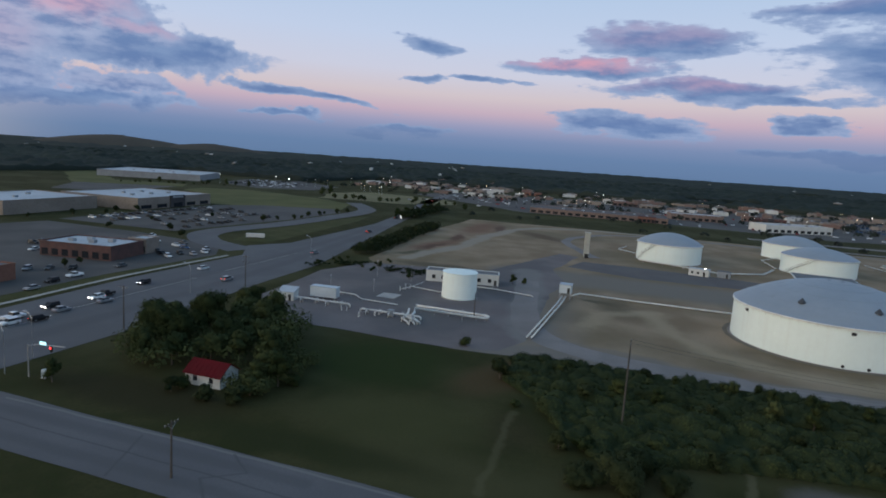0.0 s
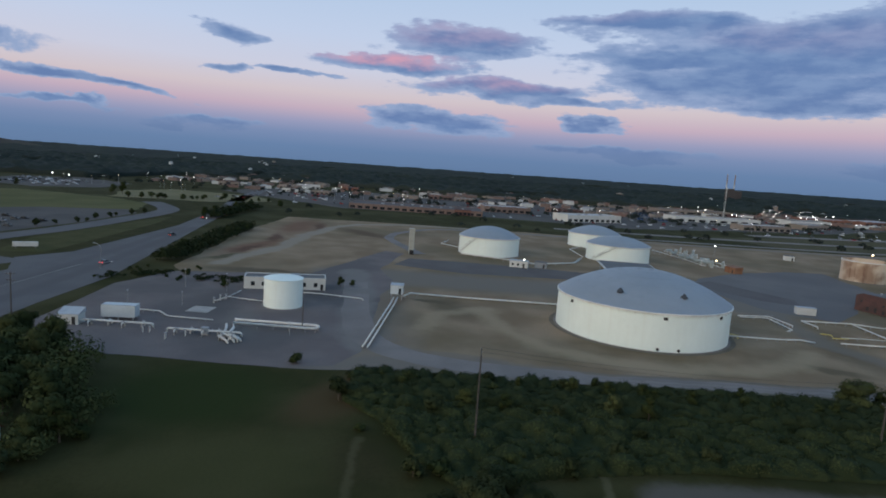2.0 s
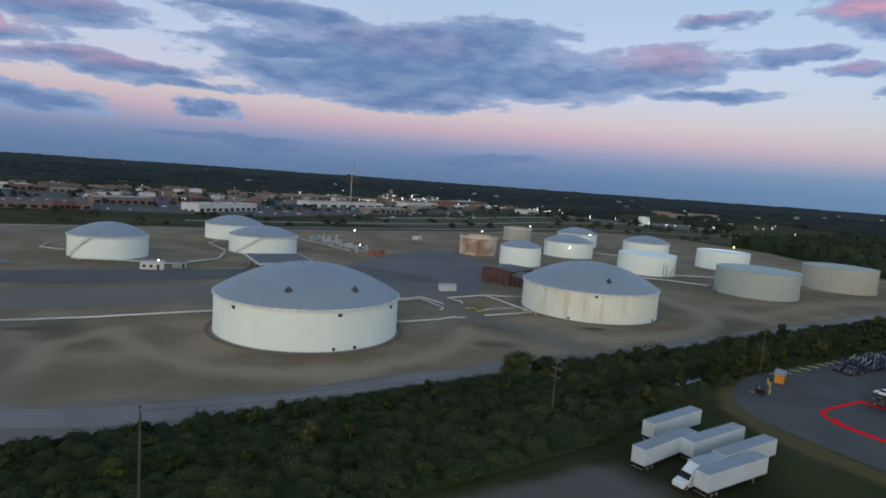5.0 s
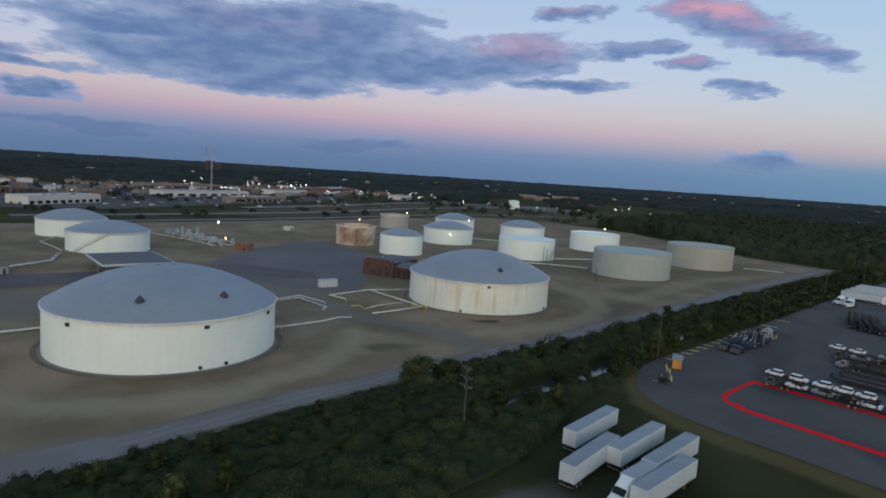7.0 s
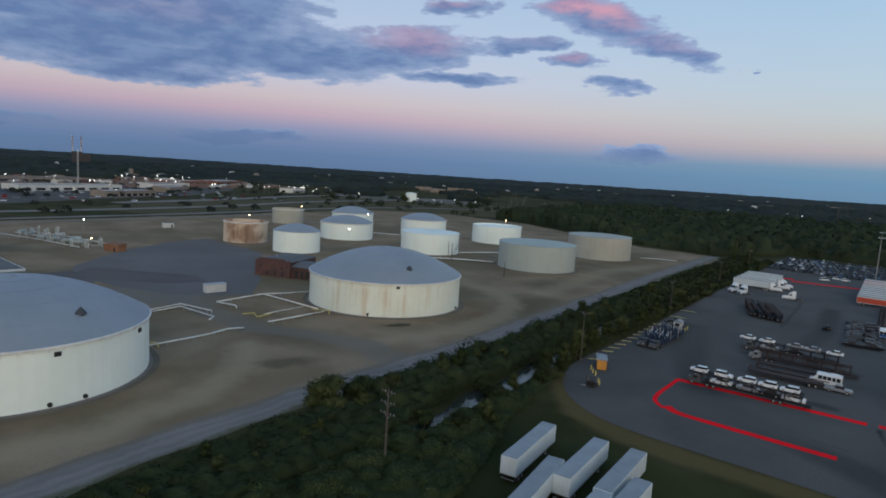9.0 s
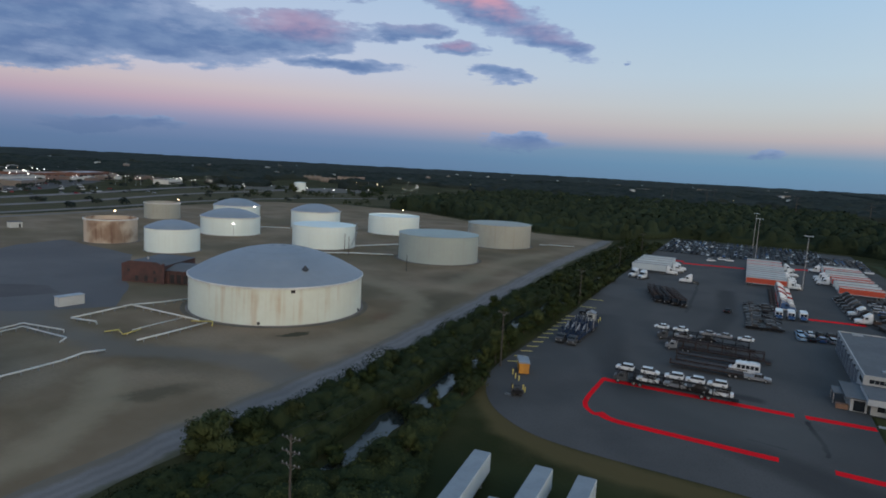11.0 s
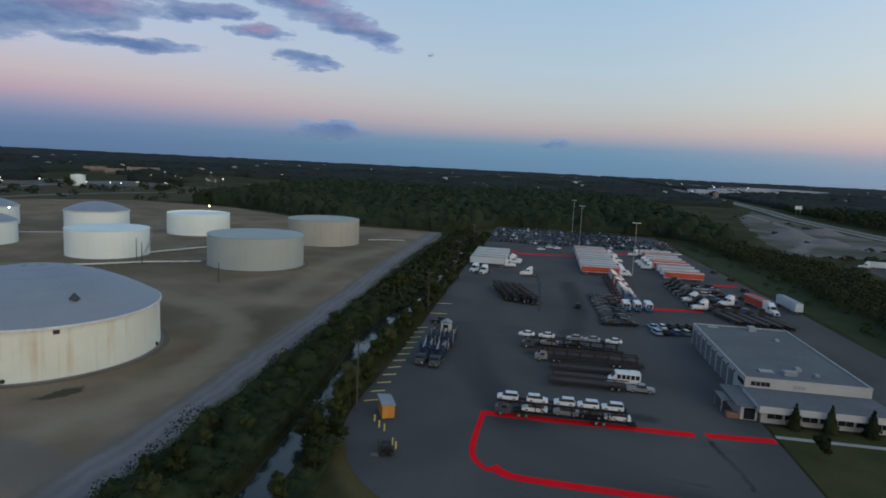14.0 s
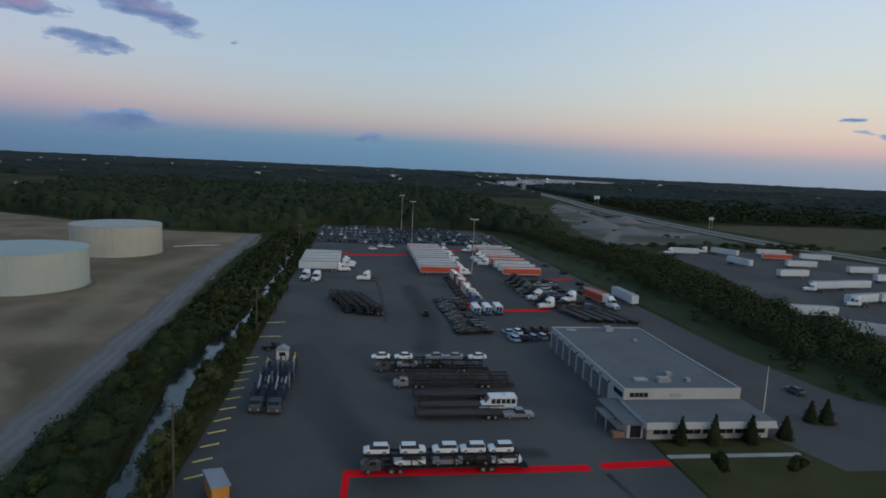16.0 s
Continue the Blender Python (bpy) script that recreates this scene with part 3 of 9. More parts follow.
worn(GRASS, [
    ((0.021, 0.032, 0.009), 0.9, "spot", (-28, -213, 21, 22, 25), 0.4), ((0.055, 0.056, 0.023), 0.65, "spot", (-1, -197, 16, 20, 10), 0.3),
    ((0.062, 0.045, 0.022), 0.95, "spot", (-32, -185, 17, 8, -20), 0.5), ((0.032, 0.026, 0.013), 0.4, "spot", (-6, -176, 12, 7, 0), 0.3), ((0.026, 0.023, 0.011), 0.8, "spot", (11, -245, 9, 26, 0), 0.4), ((0.023, 0.027, 0.010), 0.7, "spot", (16, -205, 5, 26, 0), 0.4),
    ((0.095, 0.086, 0.048), 0.4, 0.2, 1.2, [(-14, -178), (2, -177.5), (18, -177)]), ((0.095, 0.086, 0.048), 0.7, 0.2, 1.2, [(-19, -136), (2, -139)]),
    ((0.100, 0.092, 0.080), 0.9, 3.5, 7.5, [(0, -128), (-1, -108), (-0.5, -92), (1, -80)]), ((0.100, 0.092, 0.080), 0.8, 3.0, 7.0, [(1, -90), (10, -92), (22, -104), (40, -118)]),
    ((0.100, 0.076, 0.034), 0.9, 1.5, 5.0, [(-25, -12), (-21.5, -27), (-12, -39), (-2, -43), (20, -44.5), (48, -45.5), (90, -45.5)]),
    # darker tones of grass under the trailers and west of them
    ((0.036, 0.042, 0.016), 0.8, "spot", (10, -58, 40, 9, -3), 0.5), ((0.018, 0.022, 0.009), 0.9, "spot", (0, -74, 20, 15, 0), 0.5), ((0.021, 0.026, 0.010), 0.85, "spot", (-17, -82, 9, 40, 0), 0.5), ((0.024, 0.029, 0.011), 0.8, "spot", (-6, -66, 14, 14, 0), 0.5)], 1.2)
bm = B()
G0 = [-5200 + 10400 * i / 40 for i in range(41)]
rowsg = [[bm.verts.new((x, y, 0)) for x in G0] for y in G0]
for j in range(40):
    for i in range(40):
        bm.faces.new((rowsg[j][i], rowsg[j][i + 1], rowsg[j + 1][i + 1], rowsg[j + 1][i]))
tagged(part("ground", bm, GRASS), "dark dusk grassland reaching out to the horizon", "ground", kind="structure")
sheet("tank_farm_earth", [(-49, -150), (-48, -178), (-46, -201), (-80, -204), (-130, -204), (-138, -262), (-158, -277), (-200, -281), (-290, -290), (-385, -292), (-395, -180), (-392, 0), (-400, 160), (-420, 330), (-355, 392), (-256, 380), (-116, 298), (-58, 292), (-57, 100), (-56, -100)],
      0.03, EARTH, "bare brown earth and dry grass of the tank farm", rough=2.5)
sheet("station_pad", [(-47, -260), (-46, -201), (-50, -190), (-62, -185), (-128, -189), (-150, -186), (-185, -196), (-235, -190), (-240, -200), (-190, -214), (-160, -222), (-152, -250), (-146, -270), (-118, -278), (-70, -273)], 0.06, DARKGRAVEL, "dark grey gravel pad of the pump station", rough=1.0)
LANE = [(-63.5, 292), (-61.4, 160), (-58.4, 95), (-56.4, 40), (-55.2, 0), (-54.6, -30), (-54.8, -45), (-56, -75), (-56, -100), (-54.5, -130), (-56, -152), (-60, -170), (-70, -183), (-88, -190.5), (-114, -195), (-150, -201)]
worn(GRAVEL, [((0.135, 0.123, 0.12), 0.45, 0.1, 1.2, [(x - 1.1, y) for x, y in LANE[:10]]), ((0.135, 0.123, 0.12), 0.45, 0.1, 1.2, [(x + 1.1, y) for x, y in LANE[:10]]), ((0.225, 0.206, 0.196), 0.4, 0.1, 1.4, LANE[:10]),
    ((0.15, 0.126, 0.096), 0.9, 0.4, 2.2, [(x - 4.4, y) for x, y in LANE[:10]]), ((0.09, 0.086, 0.052), 0.9, 0.4, 2.2, [(x + 4.4, y) for x, y in LANE[:10]])], 1.4)
strip("perimeter_road", LANE, 9.0, 0.08, GRAVEL, "pale grey gravel perimeter road round the tanks", rough=1.2)
sheet("yard", [(-28, 352), (-28, 120), (-27, 40), (-28, -4)] + rounded([(-28, -4), (-27, -15), (-21, -29), (-12, -37), (-3, -40), (20, -41)], 3) + [(20, -41), (48, -43), (90, -43), (90, -27), (47, -26), (47, 8), (70, 9), (74, -4), (110, -4), (110, 15), (100, 30), (95, 60), (94, 110), (90, 180), (84, 300), (84, 345)],
      0.05, ASPHALT, "dark worn asphalt of the truck yard", "pavement")
sheet("main_road", [(60, -277), (10, -276), (-17, -276), (-86, -283), (-127, -285), (-284, -318), (-420, -345), (-420, -357), (-284, -332), (-171, -326), (-150, -336), (-127, -322), (-66, -322), (-15, -317), (60, -312)], 0.07, ROAD, "wide grey asphalt road with several lanes", "road")
strip("front_road", [(28, -280), (29, -250), (29.5, -215), (30.5, -180), (37, -155), (60, -130), (95, -118), (160, -110)], 14.5, 0.075, ROAD, "grey asphalt side road beside the meadow", rough=0.3)


worn(ROAD, [((0.155, 0.15, 0.145), 0.7, 0.1, 0.45, [(22.8, -262), (22.9, -215), (23.8, -180)]), ((0.06, 0.06, 0.063), 0.8, 0.05, 0.3, [(29, -262), (29.6, -215), (30.6, -182)]), ((0.06, 0.06, 0.063), 0.7, 0.05, 0.35, [(24, -231), (29, -229), (36, -226)]),
    ((0.06, 0.06, 0.063), 0.7, 0.05, 0.35, [(23, -214), (27, -209), (31, -214), (36, -209)]), ((0.07, 0.07, 0.074), 0.6, 0.5, 2.0, [(33, -262), (33, -200)]), ((0.07, 0.07, 0.074), 0.6, 0.5, 2.0, [(26, -262), (26, -200)]),
    ((0.072, 0.071, 0.075), 0.6, 1.0, 4.0, [(40, -300), (-60, -306), (-130, -308), (-280, -326)]), ((0.072, 0.071, 0.075), 0.6, 1.0, 4.0, [(40, -288), (-60, -292), (-130, -298), (-280, -320)])], 0.3)
# ---- storage tanks ----
VENT = material("vent_slate", (0.045, 0.052, 0.064), None, 0.5, 0.7)


def storage_tank(x, y, R, h, shell, dome=0.0, label="", stair=None, vents=(), doors=(), holes=(), open_top=False, roof=None, girder=True, lamp=None, plates=6):
    """A welded steel tank: shell in courses, wind girder, domed or sunken roof, vents, manways."""
    t = thing("storage_tank", pose(x, y, 0), label, "storage tank", "tanks of the tank farm")
    n = 72 if R > 14 else 48
    # shell: each course a hair wider than the one above
    bm = B()
    secs = []
    for i in range(plates):
        z0, z1, r = h * i / plates, h * (i + 1) / plates, R - 0.012 * i
        secs += [circle(0, 0, z0, r, n), circle(0, 0, z1, r, n)]
    if open_top:
        secs += [circle(0, 0, h, R - 0.25, n), circle(0, 0, h - open_top, R - 0.25, n)]
    rings(bm, secs, cap0=False, cap1=False)
    part("shell", bm, shell, t)
    part("foundation", rings(B(), [circle(0, 0, -0.2, R + 0.9, n), circle(0, 0, 0.12, R + 0.75, n), circle(0, 0, 0.12, R - 0.1, n)], cap0=False, cap1=False), GRAVEL, t, "low gravel ring foundation")
    if open_top:
        part("floating_roof", rings(B(), [circle(0, 0, h - open_top, R - 0.26, n), circle(0, 0, h - open_top, 0.2, n)], cap0=False), roof or RUST, t, "sunken floating roof")
    else:
        m = 10
        s2 = [circle(0, 0, h + 0.05 + dome * (1 - (k / m) ** 2), max(0.02, (R + 0.15) * k / m), n) for k in range(m, -1, -1)]
        part("roof", rings(B(), s2, cap0=False), roof or DOME, t, "shallow domed aluminium roof", smooth=True)
        bm = B()
        if dome > 6:
            # raised battens of the dome panels
            for k in range(24):
                a = 2 * math.pi * k / 24
                tube(bm, [((R + 0.1) * q * math.cos(a), (R + 0.1) * q * math.sin(a), h + 0.08 + dome * (1 - q * q)) for q in (0.06, 0.3, 0.55, 0.78, 1.0)], 0.05, 4)
            for q in (0.2, 0.4, 0.6, 0.8):
                tube(bm, [((R + 0.1) * q * math.cos(a), (R + 0.1) * q * math.sin(a), h + 0.08 + dome * (1 - q * q)) for a in (2 * math.pi * i / 36 for i in range(37))], 0.045, 4)
            tagged(part("roof_batten", bm, DOME, t, "thin raised battens between roof panels"), kind="stuff")
        else:
            bm.free()
    if girder:
        part("wind_girder", rings(B(), [circle(0, 0, h - 0.5, R, n), circle(0, 0, h - 0.45, R + 0.35, n), circle(0, 0, h - 0.05, R + 0.35, n), circle(0, 0, h + 0.06, R + 0.1, n)], cap0=False, cap1=False), RIM, t, "pale steel rim round the top edge")
        bm = B()
        for i in range(n):
            a = 2 * math.pi * i / n
            ca, sa = math.cos(a), math.sin(a)
            tube(bm, [(R * ca, R * sa, h - 1.0), ((R + 0.32) * ca, (R + 0.32) * sa, h - 0.34)], 0.05, 4)
        tagged(part("girder_bracket", bm, RIM, t), kind="stuff")
    for r, a in vents:
        q = r / R
        zc = h + dome * (1 - q * q)
        cx, cy = r * math.cos(radians(a)), r * math.sin(radians(a))
        bm = B()
        cyl(bm, cx, cy, zc - 0.6, zc + 0.1, 0.75, 0.75, 10)
        rings(bm, [circle(cx, cy, zc + 0.1, 1.1, 10), circle(cx, cy, zc + 0.17, 1.1, 10), circle(cx, cy, zc + 1.4, 0.08, 10)])
        part("roof_vent", bm, VENT, t, "dark slate conical roof vent")
    for a in doors:
        ca, sa = math.cos(radians(a)), math.sin(radians(a))
        bm = B()
        rings(bm, [[((R + d) * ca - sa * 0.42 * math.cos(k), (R + d) * sa + ca * 0.42 * math.cos(k), 0.75 + 0.42 * math.sin(k)) for k in (2 * math.pi * i / 12 for i in range(12))] for d in (-0.1, 0.28)])
        part("manway", bm, DARK, t, "dark round manway cover")
    for a, z in holes:
        ca, sa = math.cos(radians(a)), math.sin(radians(a))
        bm = B()
        box(bm, -0.55, -0.12, z - 0.4, 0.55, 0.16, z + 0.4)
        bmesh.ops.transform(bm, matrix=Matrix.Rotation(radians(a - 90), 4, "Z"), verts=bm.verts)
        bmesh.ops.translate(bm, vec=(R * ca, R * sa, 0), verts=bm.verts)
        part("overflow_opening", bm, DARK, t, "small dark overflow opening under the rim")
    if stair:
        a0, a1 = stair
        bm = B()
        k = 26
        for i in range(k):
            a = radians(a0 + (a1 - a0) * i / (k - 1))
            z = h * i / (k - 1)
            ca, sa = math.cos(a), math.sin(a)
            tx, ty = -sa * 0.22, ca * 0.22
            v = [bm.verts.new(p) for p in ((R * ca - tx, R * sa - ty, z), ((R + 0.8) * ca - tx, (R + 0.8) * sa - ty, z), ((R + 0.8) * ca + tx, (R + 0.8) * sa + ty, z), (R * ca + tx, R * sa + ty, z))]
            bm.faces.new(v)
        for rr, dz in ((R + 0.8, 0.0), (R + 0.8, 1.0), (R + 0.05, 0.0)):
            tube(bm, [(rr * math.cos(radians(a0 + (a1 - a0) * i / 12)), rr * math.sin(radians(a0 + (a1 - a0) * i / 12)), h * i / 12 + dz) for i in range(13)], 0.07, 4)
        part("stair", bm, METAL, t, "curved steel stair with a handrail")
    if lamp is not None:
        ca, sa = math.cos(radians(lamp)), math.sin(radians(lamp))
        bm = B()
        tube(bm, [((R - 0.1) * ca, (R - 0.1) * sa, h - 0.5), ((R - 0.1) * ca, (R - 0.1) * sa, h + 2.2)], 0.06, 6)
        pole = part("lamp_pole", bm, METAL, t)
        bm = B()
        bmesh.ops.create_icosphere(bm, subdivisions=2, radius=0.38, matrix=Matrix.Translation(((R - 0.1) * ca, (R - 0.1) * sa, h + 2.4)))
        part("lamp_head", bm, LIGHT_Y, pole, "lit warm lamp")
    return t


storage_tank(-108, -103.5, 26.2, 11.1, TANKWHITE, 8.2, "huge white steel storage tank with a grey domed roof", vents=((20.2, -35), (20.2, 17)), doors=(-5, 8), holes=((-66, 9.6), (-2, 9.6), (40, 9.6), (110, 9.6), (170, 9.6)))
storage_tank(-106.2, 9.0, 25.5, 10.5, TANKSTAIN, 8.0, "huge cream storage tank streaked with rust under a grey dome", vents=((19.2, -26.5),), doors=(18, -60), holes=((-40, 9.4), (60, 9.4), (150, 9.4)))
storage_tank(-103.9, -216.8, 6.0, 8.9, TANKWHITE, 0.5, "small white upright storage tank on the gravel pad", roof=TANKWHITE, girder=False, plates=5)
storage_tank(-260.5, -144.6, 16.8, 9.9, TANKWHITE, 5.4, "white storage tank with a blue-grey domed roof", stair=(-70, -25))
storage_tank(-334.6, -70.0, 17.0, 9.0, TANKWHITE, 4.9, "white storage tank with a grey dome, beside another")
storage_tank(-272.7, -69.4, 17.8, 9.2, TANKWHITE, 4.5, "white storage tank with a slanting stair on its side", stair=(-65, -15))
storage_tank(-257.8, 63.3, 11.8, 11.3, TANKRUST, open_top=2.0, label="rust-stained open-topped storage tank", lamp=135)
storage_tank(-334.0, 156.4, 11.3, 10.5, TANKTAN, open_top=1.6, label="pale tan open-topped storage tank", lamp=20)
storage_tank(-215.3, 63.3, 11.9, 10.5, TANKWHITE, 3.4, "white storage tank with a low grey dome", girder=False)
storage_tank(-300.0, 190.0, 15.5, 10.3, TANKWHITE, 4.5, "white storage tank with a blue-grey dome, set behind another")
storage_tank(-246.5, 130.5, 16.4, 10.0, TANKWHITE, 4.4, "white storage tank with a shiny grey dome and a lamp")
storage_tank(-237.0, 197.0, 16.0, 11.0, TANKWHITE, 4.4, "white storage tank with a grey dome, farther back", lamp=110)
storage_tank(-178.1, 127.8, 16.3, 11.2, TANKWHITE, 0.8, "white flat-topped storage tank with a curved stair", stair=(-5, 45), roof=TANKWHITE, girder=False)
storage_tank(-185.3, 211.7, 16.6, 11.4, TANKWHITE, open_top=0.8, label="white open-topped storage tank", roof=TANKWHITE, lamp=100, girder=False)
storage_tank(-112.4, 131.3, 19.3, 12.5, TANKGREY, 0.9, "beige-grey flat-roofed storage tank", roof=TANKGREY, girder=False)
storage_tank(-110.7, 208.4, 18.7, 12.9, TANKTAN, 0.9, "tan-grey flat-roofed storage tank with darker streaks", roof=TANKTAN, girder=False)

# ---- tank farm: roads, pipes, huts ----
sheet("asphalt_apron", [(-139, -21), (-160, 0), (-176, 9), (-215, 42), (-273, 50), (-270, 26), (-250, -10), (-222, -42), (-197, -52), (-155, -42)], 0.07, APRON, "pale worn asphalt apron between the tanks", "pavement", rough=1.5)
APRONBAND = [(-216, -38), (-198, -28), (-180, -16), (-166, -20), (-172, -34), (-192, -48), (-206, -50)]
sheet("dark_band", APRONBAND, 0.078, FARMASPHALT, "dark asphalt band across the apron", "pavement", rough=1.0)
sheet("dark_strip", [(-198, -192), (-220, -186), (-219, -138), (-214, -100), (-212, -46), (-186, -50), (-191, -110), (-187, -157)], 0.075, FARMASPHALT, "dark asphalt strip through the tank farm", "pavement", rough=1.0)
strip("west_track", [(-238, -182), (-300, -205), (-345, -195), (-372, -172), (-380, -120), (-385, 60), (-395, 200)], 6, 0.06, GRAVEL, "pale gravel track at the far side of the tank farm", rough=1.2)
FOOTING = material("tank_footing", (0.120, 0.104, 0.082), (0.145, 0.126, 0.100), 0.2, 0.95, fine=12, spec=0.1)
for cx, cy, R in ((-108, -103.5, 26.2), (-106.2, 9.0, 25.5), (-112.4, 131.3, 19.3), (-110.7, 208.4, 18.7)):
    bm = rings(B(), [circle(cx, cy, 0.045, R + 0.8, 60), circle(cx, cy, 0.045, R + 2.2, 60)], cap0=False, cap1=False)
    tagged(part("tank_apron", bm, FOOTING), "ring of darker soil round the tank foot", "ground", kind="structure")
belt = sheet("grass_belt", [(-396, -250), (-394, 0), (-400, 150), (-425, 330), (-500, 330), (-486, 140), (-500, 50), (-480, -60), (-494, -262)], 0.04, GRASS, "dark grass belt beyond the tanks", "grass", rough=4)


def pipe_run(pts, r=0.2, feet=6.0, n=1, gap=0.7, label="white pipeline on low concrete supports", mat=None, name="pipeline"):
    """A pipe of one or more parallel lines with its supports."""
    t = thing(name, pose(0, 0, 0.03), label, "pipe")
    for k in range(n):
        line = []
        for i, p in enumerate(pts):
            p = Vector(p)
            d = (Vector(pts[min(i + 1, len(pts) - 1)]) - Vector(pts[max(i - 1, 0)])).normalized()
            s = Vector((-d.y, d.x, 0))
            line.append(p + s * gap * (k - (n - 1) / 2))
        part("pipe", tube(B(), line, r, 8), mat or PIPE, t, smooth=True)
    for a, b in zip(pts, pts[1:]):
        a, b = Vector(a), Vector(b)
        m = int((b - a).length / feet)
        for i in range(m + 1):
            p = a + (b - a) * ((i + 0.5) / (m + 1))
            d = (b - a).normalized()
            s = Vector((-d.y, d.x, 0)) * (0.15 + gap * (n - 1) / 2)
            top = max(0.08, p.z - r * 0.8)
            bm = tube(B(), [p - s + Vector((0, 0, top - p.z - 0.06)), p + s + Vector((0, 0, top - p.z - 0.06))], 0.07, 4)
            for q in ((p - s * 0.8, p + s * 0.8) if n > 1 else (p,)):
                box(bm, q.x - 0.1, q.y - 0.1, 0, q.x + 0.1, q.y + 0.1, top)
            part("support", bm, METAL, t)
    return rebase(t)


pipe_run([(-121, -182.9, 1.4), (-112, -183.2, 0.8), (-64.5, -184.8, 0.6)], 0.24, 7, 2, 1.3, "pair of white pipelines running beside the gravel road")
pipe_run([(-125, -180.5, 1.3), (-133, -178.6, 0.8), (-132.2, -158.9, 0.7), (-132.6, -126.8, 0.7), (-131, -116, 0.8)], 0.28, 6, 1, label="white pipeline leading to the huge tank")
pipe_run([(-118.5, -193.5, 0.3), (-118.7, -194.2, 0.7), (-121.7, -209.4, 0.7), (-122, -216, 0.6)], 0.18, 6)
pipe_run([(-135.3, -60, 0.9), (-137.6, -47.8, 0.9), (-124.6, -45.9, 0.9), (-124.6, -45.9, 0.1)], 0.2, 4, label="white pipe on low trestles beside the huge tank")
pipe_run([(-133.2, -60.3, 0.9), (-134.6, -49.6, 0.9), (-118.2, -49.4, 0.9), (-117.2, -51.6, 0.5)], 0.2, 4, label="white pipe on low trestles beside the huge tank")
pipe_run([(-104, -77, 0.8), (-103.7, -66, 0.8), (-103.8, -60, 0.8), (-105.2, -54, 0.8), (-104.2, -49.6, 0.5)], 0.22, 5)
pipe_run([(-133.6, -38.2, 0.9), (-126, -36.7, 0.9), (-125.6, -36.6, 0.1)], 0.24, 4, label="short white pipe stub on a trestle")
pipe_run([(-133.6, -38.2, 0.9), (-134.9, -19.6, 0.9), (-121, -20.0, 0.9), (-107.4, -20.4, 0.9)], 0.24, 4, label="white pipe on trestles round the dyke")
pipe_run([(-134.9, -19.6, 0.9), (-131.4, -12.5, 0.9), (-129.5, -4.5, 0.8)], 0.2, 4)
pipe_run([(-104.5, -41.4, 0.8), (-104.2, -31, 0.8), (-104.3, -20.8, 0.8)], 0.22, 5)
pipe_run([(-113.2, -36, 0.6), (-113.6, -29, 0.6), (-113.4, -20.6, 0.6)], 0.12, 5)
pipe_run([(-117.2, -40.6, 0.5), (-116.2, -37.4, 0.5), (-111.8, -39.6, 0.5), (-112.6, -34, 0.5)], 0.16, 4, label="yellow-painted valve line in the dyke", mat=YELLOW)
pipe_run([(-109, -21.4, 0.6), (-104.4, -18.4, 0.6), (-101.8, -21.2, 0.4)], 0.18, 3, label="yellow-painted valves at the tank foot", mat=YELLOW)
pipe_run([(-108.4, -75.6, 0.5), (-105.6, -73.2, 0.6), (-102.4, -74.4, 0.5)], 0.18, 3, label="yellow-painted valves at the tank foot", mat=YELLOW)
pipe_run([(-244, -160, 1), (-236, -140, 1), (-226, -122, 0.9), (-240, -100, 0.9), (-262, -92, .9)], 0.2, 6, 2, 0.8, "pair of pale pipes between white tanks")
pipe_run([(-268, -160, 1), (-282, -172, 1), (-300, -168, 0.9)], 0.2, 6)
pipe_run([(-268, -90, .9), (-300, -92, .9), (-320, -80, .9)], 0.2, 6)
pipe_run([(-132, 122, .8), (-150, 112, .8), (-165, 98, .8), (-180, 90, .7)], 0.22, 5, 2, 0.9, "pair of white pipes leading from the beige tank")
pipe_run([(-163, 134, .8), (-150, 160, .8), (-166, 190, .8)], 0.22, 6, 2, 0.9, "pair of white pipes between flat-topped tanks")
pipe_run([(-91, 226, .6), (-82, 232, .6), (-72, 236, .4)], 0.2, 6)
pipe_run([(-232, 176, .8), (-260, 160, .8), (-285, 172, .8)], 0.2, 6)


